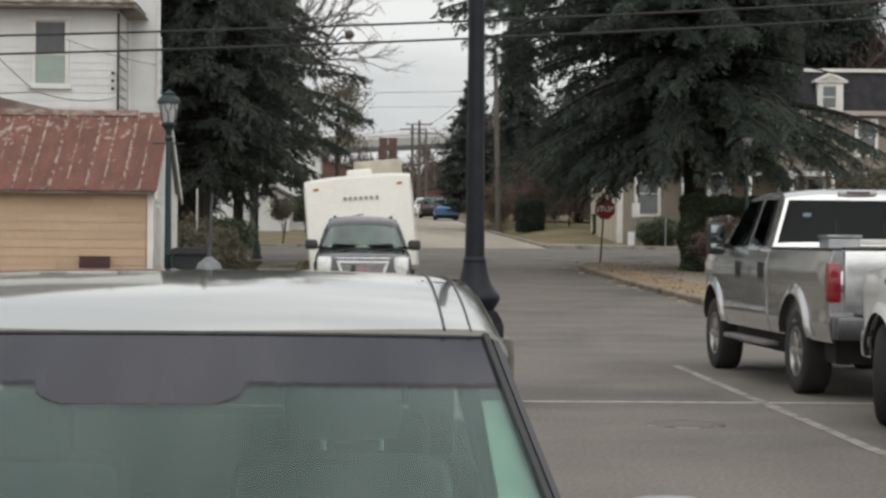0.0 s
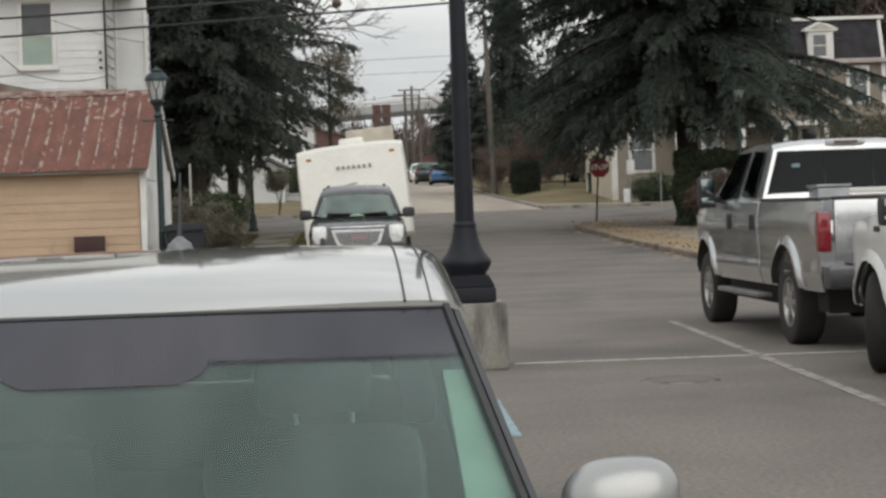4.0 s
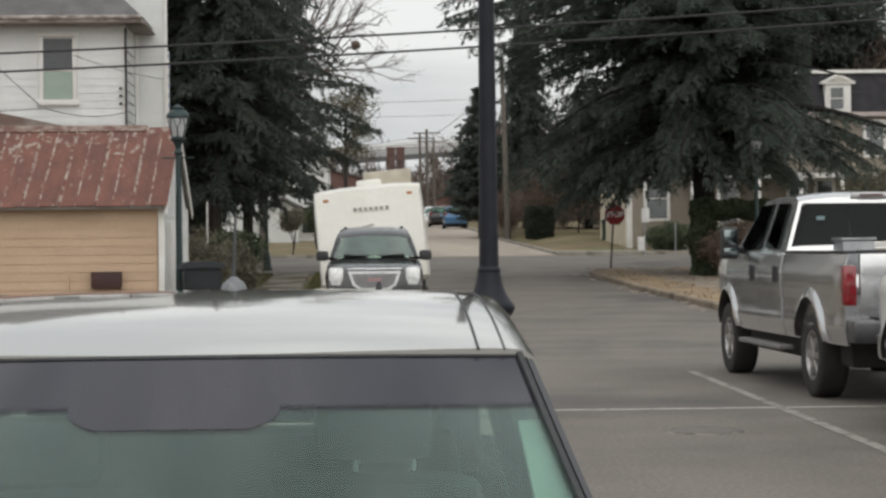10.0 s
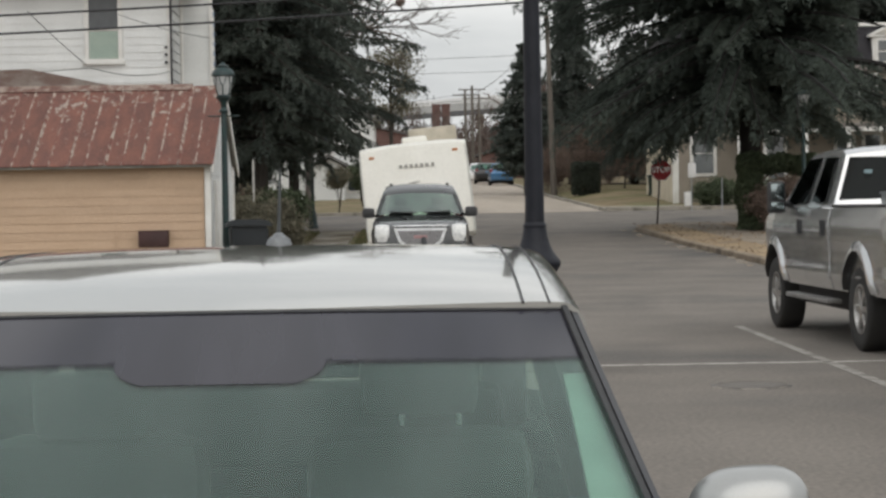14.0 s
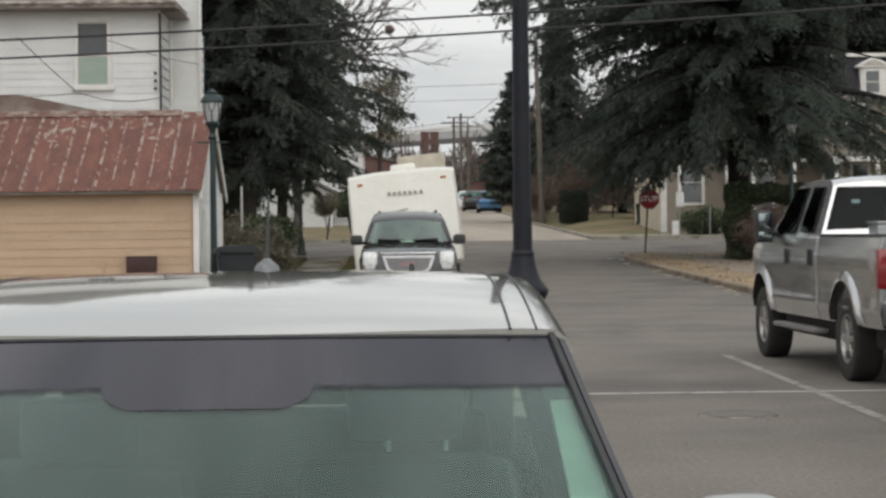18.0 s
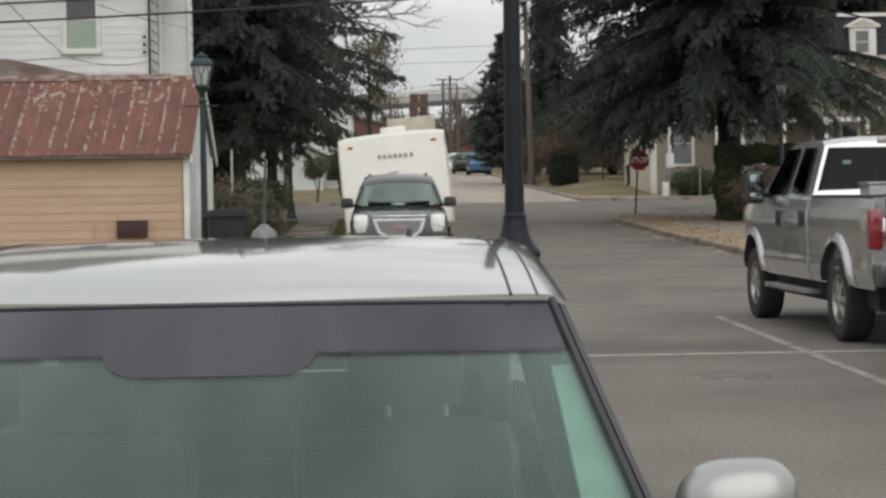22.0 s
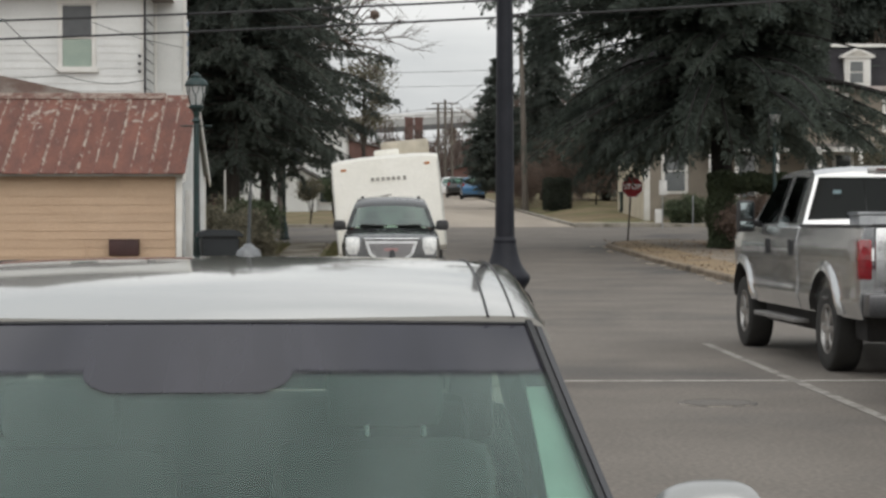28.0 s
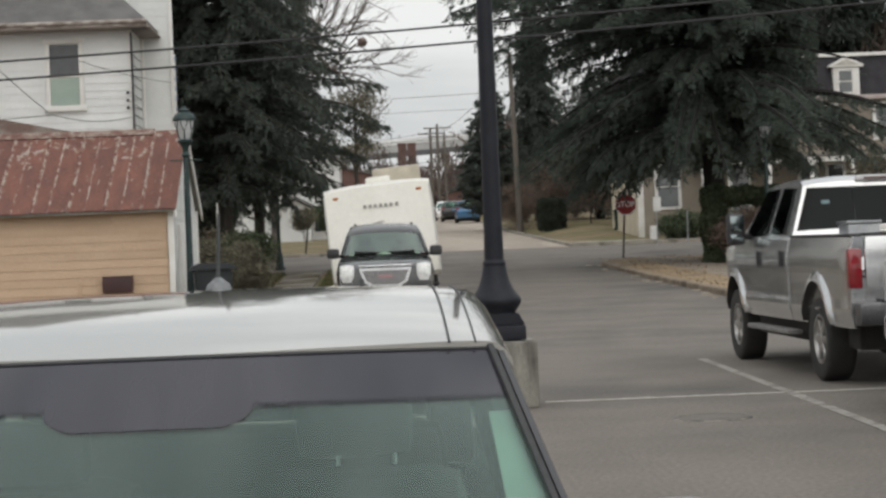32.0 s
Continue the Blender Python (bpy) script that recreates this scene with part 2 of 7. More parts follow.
ALLOY = mat("alloy_wheel", (0.55, 0.54, 0.52), (0.30, 0.29, 0.28), scale=8, rough=0.36, metal=0.85, bump=0)
CHROME = mat("chrome", (0.75, 0.76, 0.77), (0.66, 0.67, 0.68), scale=4, rough=0.14, metal=1.0, bump=0)
BLACK_PLASTIC = mat("black_plastic", (0.024, 0.024, 0.026), (0.036, 0.036, 0.037), scale=8, rough=0.55, bump=0.1)
UNDER = mat("dark_underbody", (0.024, 0.022, 0.021), (0.036, 0.033, 0.031), scale=6, rough=0.9)
HEAD_LENS = mat("headlamp_lens", (0.84, 0.84, 0.82), (0.60, 0.61, 0.61), scale=16, rough=0.12, metal=0.12, coat=0.6, bump=0)
RED_LENS = mat("red_lamp_lens", (0.25, 0.010, 0.017), (0.17, 0.006, 0.010), scale=14, rough=0.18, coat=0.8, bump=0)
AMBER = mat("amber_lens", (0.55, 0.22, 0.07), (0.42, 0.15, 0.05), scale=14, rough=0.25, bump=0)
DARK_GLASS = glass("tinted_car_glass", (0.20, 0.22, 0.23), 0.32, 0.03, 1.5, (0.27, 0.29, 0.29))
MIRROR_GLASS = mat("dark_mirror_glass", (0.19, 0.22, 0.22), (0.16, 0.185, 0.19), scale=3, rough=0.08, metal=1.0, bump=0)
CAR_GLASS = glass("car_glass", (0.72, 0.86, 0.80), 0.95, 0.02, 1.6, (0.85, 0.97, 0.92))
HOUSE_GLASS = mat("house_window_glass", (0.05, 0.06, 0.062), (0.075, 0.085, 0.085), scale=1.5, rough=0.06, spec=0.7, bump=0)
GREEN_BLIND = mat("pale_green_blind", (0.33, 0.40, 0.34), (0.29, 0.36, 0.31), scale=2, rough=0.6, spec=0.6, bump=0.02)
BARK = mat("dark_bark", (0.050, 0.042, 0.035), (0.032, 0.027, 0.023), scale=5, fine=30, rough=0.95, bump=0.6, stretch=(3, 3, 0.6))
TWIG = mat("bare_twig", (0.165, 0.140, 0.124), (0.115, 0.097, 0.086), scale=6, rough=0.95)
NEEDLE = mat("evergreen_needles", (0.112, 0.128, 0.110), (0.084, 0.099, 0.088), scale=0.5, fine=3, rough=0.9, bump=0, island=0.12, spec=0.1, leafy=0.40)
CEDAR = mat("cedar_needles", (0.116, 0.138, 0.118), (0.086, 0.104, 0.092), scale=0.5, fine=3, rough=0.9, bump=0, island=0.12, spec=0.1, leafy=0.40)
HEDGE = mat("hedge_leaves", (0.100, 0.125, 0.070), (0.062, 0.080, 0.044), scale=1.5, fine=10, rough=0.8, bump=0, island=0.4, leafy=0.35)
BROWN_LEAF = mat("brown_winter_leaves", (0.195, 0.143, 0.115), (0.130, 0.095, 0.077), scale=1.5, fine=10, rough=0.9, bump=0, island=0.35)
WOOD_POLE = mat("weathered_pole_wood", (0.155, 0.135, 0.115), (0.10, 0.087, 0.074), scale=3, rough=0.95, bump=0.4, stretch=(4, 4, 0.5))
WIRE = mat("black_cable", (0.018, 0.018, 0.020), (0.03, 0.03, 0.032), scale=4, rough=0.6)
STOP_RED = mat("stop_sign_red", (0.28, 0.018, 0.022), (0.22, 0.014, 0.018), scale=4, rough=0.45, bump=0.03)
SIGN_WHITE = mat("sign_white", (0.72, 0.71, 0.69), (0.62, 0.61, 0.59), scale=4, rough=0.5, bump=0.03)
STEEL = mat("galvanised_steel", (0.36, 0.37, 0.38), (0.27, 0.28, 0.29), scale=5, rough=0.45, metal=0.7, bump=0.05)
BROWN_BOX = mat("dark_brown_box_paint", (0.055, 0.021, 0.020), (0.040, 0.016, 0.015), scale=5, rough=0.6)
BRICK = mat("red_brick", (0.135, 0.075, 0.064), (0.10, 0.056, 0.049), scale=0.8, fine=8, rough=0.9, bump=0.3)


# ---- small tools ----
def part(name, bm, material, parent=None, label="", smooth=35):
    me = bpy.data.meshes.new(name)
    bm.normal_update()
    bm.to_mesh(me)
    bm.free()
    if smooth:
        me.shade_smooth()
        me.set_sharp_from_angle(angle=radians(smooth))
    for m in material if isinstance(material, (list, tuple)) else [material]:
        me.materials.append(m)
    ob = new(name, me)
    if parent is not None:
        ob.parent = parent
    if label:
        ob["label"] = label
    return ob


def empty(name, m, label="", category="", group="", kind=""):
    ob = new(name)
    ob.empty_display_size = 0.2
    ob.matrix_world = m
    return tagged(ob, label, category, group, kind)


def put(ob, m):
    ob.matrix_basis = m
    return ob


def box(sx, sy, sz, c=(0, 0, 0), bevel=0.0, seg=2, bm=None):
    """A block of that size round c, with its edges rounded."""
    b = bm or bmesh.new()
    tmp = bmesh.new()
    bmesh.ops.create_cube(tmp, size=1.0)
    bmesh.ops.scale(tmp, vec=(sx, sy, sz), verts=tmp.verts)
    if bevel:
        bmesh.ops.bevel(tmp, geom=tmp.edges[:], offset=bevel, segments=seg, affect="EDGES", profile=0.6)
    bmesh.ops.translate(tmp, vec=c, verts=tmp.verts)
    return join(b, tmp)


def join(b, tmp):
    me = bpy.data.meshes.new("tmp")
    tmp.to_mesh(me)
    tmp.free()
    b.from_mesh(me)
    bpy.data.meshes.remove(me)
    return b


def turn(profile, seg=24, bm=None, at=(0, 0, 0)):
    """A turned shape: rows of (radius, height)."""
    b = bm or bmesh.new()
    rings = []
    for r, z in profile:
        rings.append([b.verts.new((at[0] + r * math.cos(2 * math.pi * k / seg), at[1] + r * math.sin(2 * math.pi * k / seg), at[2] + z)) for k in range(seg)])
    for a, c in zip(rings, rings[1:]):
        for k in range(seg):
            b.faces.new((a[k], a[(k + 1) % seg], c[(k + 1) % seg], c[k]))
    b.faces.new(rings[0][::-1])
    b.faces.new(rings[-1])
    return b


def tube(points, radii, seg=8, bm=None):
    """A tube along points, with a radius at each one."""
    b = bm or bmesh.new()
    pts = [Vector(p) for p in points]
    if not hasattr(radii, "__len__"):
        radii = [radii] * len(pts)
    rings = []
    for k, p in enumerate(pts):
        d = (pts[min(k + 1, len(pts) - 1)] - pts[max(k - 1, 0)]).normalized()
        u = d.cross(Vector((0, 0, 1)) if abs(d.z) < 0.9 else Vector((1, 0, 0))).normalized()
        v = d.cross(u)
        rings.append([b.verts.new(p + radii[k] * (math.cos(2 * math.pi * j / seg) * u + math.sin(2 * math.pi * j / seg) * v)) for j in range(seg)])
    for a, c in zip(rings, rings[1:]):
        for j in range(seg):
            b.faces.new((a[j], c[j], c[(j + 1) % seg], a[(j + 1) % seg]))
    b.faces.new(rings[0])
    b.faces.new(rings[-1][::-1])
    return b


def prism(poly, depth, bm=None, axis="y", at=0.0, bevel=0.0):
    """A flat outline pushed through by depth. axis y: outline in x, z; axis x: in y, z; axis z: in x, y."""
    b = bm or bmesh.new()
    t = bmesh.new()

    def place(p, d):
        return {"y": (p[0], d, p[1]), "x": (d, p[0], p[1]), "z": (p[0], p[1], d)}[axis]
    f = [t.verts.new(place(p, at)) for p in poly]
    g = [t.verts.new(place(p, at + depth)) for p in poly]
    t.faces.new(f)
    t.faces.new(g[::-1])
    for k in range(len(f)):
        t.faces.new((f[k], g[k], g[(k + 1) % len(f)], f[(k + 1) % len(f)]))
    bmesh.ops.recalc_face_normals(t, faces=t.faces[:])
    if bevel:
        bmesh.ops.bevel(t, geom=t.edges[:], offset=bevel, segments=2, affect="EDGES")
    return join(b, t)


GROUND_Y = [-400, 26, 40, 55, 72, 79, 88, 112, 124, 140, 200, 420, 900]
GROUND_Z = [0, 0, 0.06, 0.28, 0.66, 0.93, 1.2, 1.85, 2.2, 2.8, 4.2, 7.0, 9.0]


def g(y):
    """The height of the ground, which climbs gently up the street."""
    return float(np.interp(y, GROUND_Y, GROUND_Z))


def sheet(left, right, y0, y1, lift=0.0, step=2.0, cols=2, thick=0.0, bm=None):
    """Ground cover between two lines x = left(y), right(y), laid on the ground."""
    b = bm or bmesh.new()
    n = max(1, int((y1 - y0) / step))
    rows = []
    for i in range(n + 1):
        y = y0 + (y1 - y0) * i / n
        xl, xr = left(y), right(y)
        rows.append([b.verts.new((xl + (xr - xl) * j / cols, y, g(y) + lift)) for j in range(cols + 1)])
    for a, c in zip(rows, rows[1:]):
        for j in range(cols):
            b.faces.new((a[j], a[j + 1], c[j + 1], c[j]))
    if thick:
        r = bmesh.ops.extrude_face_region(b, geom=b.faces[:])
        bmesh.ops.translate(b, vec=(0, 0, -thick), verts=[v for v in r["geom"] if isinstance(v, bmesh.types.BMVert)])
        bmesh.ops.recalc_face_normals(b, faces=b.faces[:])
    return b


# ---- ground, street, kerbs ----
def const(v):
    return lambda y: v


def kerb_x(y):
    """The right-hand kerb, with its rounded corner at the crossing."""
    return 7.75 if y < 66 else 7.75 + 5.0 - math.sqrt(max(0.0, 25.0 - (y - 66) ** 2))


b = bmesh.new()
ys = [-400, -60, 0] + [26 + 3 * k for k in range(50)] + [200, 260, 340, 420, 600, 900, 2500]
rows = []
for y in ys:
    rows.append([b.verts.new((x, y, g(y) - 0.03)) for x in (-1500, -300, -80, -30, -12, 0, 12, 30, 80, 300, 1500)])
for a, c in zip(rows, rows[1:]):
    for j in range(10):
        b.faces.new((a[j], a[j + 1], c[j + 1], c[j]))
tagged(part("ground", b, DRY_GRASS), "tan dry winter grass with greener patches", "ground", kind="structure")
tagged(part("road", sheet(const(-32), const(48), -60, 31, 0.0, cols=10), ASPHALT), "worn grey asphalt car park with dark stains", "road", kind="structure")
tagged(part("road", sheet(const(-0.95), kerb_x, 31, 70.8, 0.0, cols=6), ASPHALT), "worn grey asphalt street beyond the car park", "road", kind="structure")
tagged(part("road", sheet(const(-320), const(320), 70.8, 86, 0.0, cols=20), ASPHALT), "grey asphalt crossing street", "road", kind="structure")
tagged(part("road", sheet(lambda y: -1.7 + 0.003 * (y - 86), lambda y: 8.7 - 0.013 * (y - 86), 86, 330, 0.005, step=4, cols=4), FAR_ROAD), "pale worn street climbing a low hill", "road", kind="structure")

# kerb stones along the right of the street
kerb = tagged(empty("kerb", pose(0, 0, 0), kind="structure"), "pale concrete kerb with leaves in the gutter", "kerb")
y = 29.0
while y < 70.4:
    y2 = min(y + 1.5, 70.6)
    b = bmesh.new()
    for k in range(4):
        ya, yb = y + (y2 - y - 0.012) * k / 4, y + (y2 - y - 0.012) * (k + 1) / 4
        sec = []
        for yy in (ya, yb):
            x = kerb_x(yy)
            sec.append([b.verts.new((x + dx, yy, g(yy) + dz)) for dx, dz in ((0, -0.05), (0.0, 0.11), (0.025, 0.14), (0.16, 0.145), (0.16, -0.05))])
        for j in range(4):
            b.faces.new((sec[0][j], sec[1][j], sec[1][j + 1], sec[0][j + 1]))
        if k in (0, 3):
            b.faces.new(sec[0] if k == 0 else sec[1][::-1])
    part("kerb_stone", b, KERB_STONE, kerb)
    y = y2
tagged(part("kerb", sheet(const(-1.1), const(-0.95), 33, 70.5, 0.13, thick=0.2), CONCRETE), "low concrete kerb of the grass verge", "kerb", kind="structure")
tagged(part("kerb", sheet(const(8.75), const(60), 86.0, 86.18, 0.13, thick=0.2, step=0.18), CONCRETE), "pale kerb along the crossing street", "kerb", kind="structure")
tagged(part("kerb", sheet(const(-80), const(-1.8), 86.0, 86.18, 0.13, thick=0.2, step=0.18), CONCRETE), "pale kerb along the crossing street", "kerb", kind="structure")
tagged(part("kerb", sheet(lambda y: 8.72 - 0.013 * (y - 86), lambda y: 8.9 - 0.013 * (y - 86), 86.2, 150, 0.12, thick=0.2), CONCRETE), "weathered kerb along the far street", "kerb", kind="structure")
tagged(part("verge", sheet(lambda y: kerb_x(y) + 0.16, lambda y: kerb_x(y) + 1.5, 29, 69.5, 0.135, cols=3), GOLD_LITTER), "golden brown leaf litter on the verge behind the kerb", "verge", kind="structure")
tagged(part("pavement", sheet(lambda y: kerb_x(min(y, 66)) + 1.5, lambda y: kerb_x(min(y, 66)) + 3.0, 29, 70, 0.14, cols=2, thick=0.1), mat("tan_pavement_concrete", (0.30, 0.25, 0.195), (0.22, 0.18, 0.14), scale=1.0, fine=40, rough=0.95, bump=0.3, c3=(0.16, 0.125, 0.095), scale3=0.8)), "tan concrete pavement with fallen leaves", "pavement", kind="structure")
tagged(part("lawn", sheet(const(10.75), const(60), 29, 70, 0.12, cols=8), LEAF_LITTER), "brown leaf-strewn yard under the cedar", "lawn", kind="structure")
tagged(part("pavement", sheet(const(8.8), const(60), 87.4, 88.8, 0.12, cols=10, thick=0.1, step=1.4), CONCRETE), "concrete pavement before the house", "pavement", kind="structure")

# slabs of the pavement on the side of the shed
SLAB = mat("soiled_slab_concrete", (0.31, 0.285, 0.245), (0.20, 0.175, 0.14), scale=0.9, fine=40, rough=0.95, bump=0.3, c3=(0.14, 0.115, 0.075), scale3=0.7, spread3=(0.45, 0.6), rand=0.15)
walk_left = tagged(empty("pavement", pose(0, 0, 0), kind="structure"), "grey concrete slab pavement with grass joints", "pavement")
for k in range(22):
    ya = 34 + 1.65 * k
    part("slab", sheet(const(-2.88), const(-1.72), ya, ya + 1.6, 0.06 + 0.012 * (k % 3), thick=0.12, step=1.6), SLAB, walk_left)

# painted lines and the drain cover of the car park
def stripe(name, p, q, w, material, label):
    d = (Vector(q) - Vector(p)).normalized()
    s = Vector((-d.y, d.x)) * w / 2
    bm = bmesh.new()
    n = 60
    r = []
    for i in range(n + 1):
        m = Vector(p).lerp(Vector(q), i / n)
        e = 1 + 0.05 * math.sin(i * 2.3) + 0.04 * math.sin(i * 0.7)
        r.append([bm.verts.new((m.x + k * s.x * e, m.y + k * s.y * e, g(m.y) + 0.004)) for k in (-1, 1)])
    for a, c in zip(r, r[1:]):
        bm.faces.new((a[0], a[1], c[1], c[0]))
    return tagged(part(name, bm, material), label, "road marking", kind="structure")


stripe("stall_line", (3.93, 23.6), (3.74, 11.6), 0.105, LINE_PAINT, "worn white stall line painted on the asphalt")
stripe("stall_line", (1.58, 18.19), (9.5, 18.02), 0.10, CROSS_PAINT, "worn white cross line painted on the asphalt")
stripe("blue_line", (1.13, 14.9), (1.094, 12.5), 0.085, BLUE_PAINT, "pale blue painted mark on the asphalt")
b = turn([(0.30, 0.0), (0.30, 0.012), (0.285, 0.014), (0.275, 0.006), (0.0, 0.008)], 40)
cover = tagged(put(part("drain_cover", b, mat("iron_cover", (0.155, 0.138, 0.120), (0.125, 0.112, 0.098), scale=6, rough=0.7, bump=0.3)), pose(2.74, 15.95, 0.0)), "round cast-iron drain cover set in the asphalt", "drain cover")
part("rim_ring", turn([(0.325, 0), (0.325, 0.006), (0.304, 0.008), (0.304, 0.0)], 40), mat("worn_iron_ring", (0.34, 0.31, 0.27), (0.11, 0.105, 0.10), scale=4, spread=(0.42, 0.56), rough=0.8), cover, "worn concrete ring")


def bank(x, y):
    """The lawn beyond the crossing, which rises from the kerb."""
    return g(y) + min(0.45, max(0.0, (y - 89) * 0.022)) * min(1.0, max(0.0, (x - 8.9) / 2.5))


b = bmesh.new()
rows = []
for i in range(28):
    y = 88.85 + 2.0 * i
    rows.append([b.verts.new((x, y, bank(x, y) + 0.05)) for x in (8.95, 9.6, 10.4, 11.4, 13, 16, 20, 26, 36, 60)])
for a, c in zip(rows, rows[1:]):
    for j in range(9):
        b.faces.new((a[j], a[j + 1], c[j + 1], c[j]))
tagged(part("lawn", b, DRY_GRASS), "tan winter lawn rising from the pavement", "lawn", kind="structure")


# ---- vehicles: each one's x points forwards, its origin lies on the ground ----
def lathe_y(profile, seg=28):
    """A turned shape round the y axis: rows of (radius, y)."""
    bm = turn([(r, z) for r, z in profile], seg)
    bmesh.ops.rotate(bm, matrix=Matrix.Rotation(radians(-90), 3, "X"), verts=bm.verts)
    return bm


def wheel(car, x, y, r, w, rim_r, spokes=6, rim_mat=None, side=1):
    """A tyre with its rim; the outer face looks along side * y."""
    s = side
    tyre = lathe_y([(rim_r, -s * w * 0.42), (r * 0.93, -s * w / 2), (r * 0.985, -s * w * 0.44), (r, -s * w * 0.3), (r, s * w * 0.3),
                    (r * 0.985, s * w * 0.44), (r * 0.93, s * w / 2), (rim_r * 1.02, s * w * 0.44), (rim_r * 0.98, s * w * 0.30)])
    bmesh.ops.recalc_face_normals(tyre, faces=tyre.faces[:])
    ob = part("wheel", tyre, RUBBER, car, smooth=50)
    ob.matrix_basis = pose(x, y, r)
    bm = lathe_y([(rim_r, s * w * 0.28), (rim_r * 1.0, s * w * 0.45), (rim_r * 0.93, s * w * 0.45), (rim_r * 0.88, s * w * 0.30), (0.02, s * w * 0.26)], 28)
    for k in range(spokes):
        a = 2 * math.pi * k / spokes
        bar = box(rim_r * 0.80, 0.035, rim_r * 0.26, (rim_r * 0.5, 0, 0), 0.012)
        bmesh.ops.rotate(bar, matrix=Matrix.Rotation(a, 3, "Y"), verts=bar.verts)
        bmesh.ops.translate(bar, vec=(0, s * w * 0.36, 0), verts=bar.verts)
        join(bm, bar)
    join(bm, lathe_y([(rim_r * 0.26, s * w * 0.28), (rim_r * 0.26, s * w * 0.44), (rim_r * 0.18, s * w * 0.47), (0.01, s * w * 0.47)], 16))
    bmesh.ops.recalc_face_normals(bm, faces=bm.faces[:])
    part("rim", bm, rim_mat or ALLOY, ob)
    return ob


def hull(outline, wfn, xs=(), zs=(), crown=0.03, crown_z=0.9, y_in=None):
    """A body from its side outline, as wide as wfn(x, z) says, its top slightly rounded across."""
    t = bmesh.new()
    f = [t.verts.new((x, -1, z)) for x, z in outline]
    h = [t.verts.new((x, 1, z)) for x, z in outline]
    t.faces.new(f)
    t.faces.new(h[::-1])
    for k in range(len(f)):
        t.faces.new((f[k], h[k], h[(k + 1) % len(f)], f[(k + 1) % len(f)]))
    bmesh.ops.triangulate(t, faces=[q for q in t.faces if len(q.verts) > 4])

    def cut(co, no):
        bmesh.ops.bisect_plane(t, geom=t.verts[:] + t.edges[:] + t.faces[:], dist=1e-5, plane_co=co, plane_no=no)
    for x in xs:
        cut((x, 0, 0), (1, 0, 0))
    for z in zs:
        cut((0, 0, z), (0, 0, 1))
    for y in (-0.95, -0.82, -0.5, 0, 0.5, 0.82, 0.95):
        cut((0, y, 0), (0, 1, 0))
    for v in t.verts:
        u = v.co.y
        x, z = v.co.x, v.co.z
        v.co.y = u * wfn(x, z)
        if z > crown_z:
            v.co.z = z - crown * abs(u) ** 3.5
    bmesh.ops.recalc_face_normals(t, faces=t.faces[:])
    return t


def dark_arches(bm, centres, zc, r):
    """Gives the ceilings of the wheel arches a second, dark material."""
    bm.normal_update()
    for f in bm.faces:
        c = f.calc_center_median()
        if abs(f.normal.y) < 0.5 and any(math.hypot(c.x - x, c.z - zc) < r * 1.04 for x in centres):
            f.material_index = 1
    return bm


def arch(cx, zc, r, zb, n=10):
    """The points of a wheel arch from its front foot to its rear foot."""
    a0 = math.asin(max(-1, min(1, (zb - zc) / r)))
    return [(cx + r * math.cos(a0 + (math.pi - 2 * a0) * k / n), zc + r * math.sin(a0 + (math.pi - 2 * a0) * k / n)) for k in range(n + 1)]


def side_panel(poly, wfn, s, off=0.006, thick=0.012, zs=(), xs=()):
    """A pane or plate lying on the body's side."""
    t = bmesh.new()
    t.faces.new([t.verts.new((x, 0, z)) for x, z in poly])
    bmesh.ops.triangulate(t, faces=t.faces[:])
    for z in zs:
        bmesh.ops.bisect_plane(t, geom=t.verts[:] + t.edges[:] + t.faces[:], dist=1e-5, plane_co=(0, 0, z), plane_no=(0, 0, 1))
    for x in xs:
        bmesh.ops.bisect_plane(t, geom=t.verts[:] + t.edges[:] + t.faces[:], dist=1e-5, plane_co=(x, 0, 0), plane_no=(1, 0, 0))
    outer = t.faces[:]
    r = bmesh.ops.extrude_face_region(t, geom=outer)
    inner = {v for v in r["geom"] if isinstance(v, bmesh.types.BMVert)}
    for v in t.verts:
        w = wfn(v.co.x, v.co.z)
        v.co.y = s * (w + off - (thick if v in inner else 0))
    bmesh.ops.recalc_face_normals(t, faces=t.faces[:])
    return t


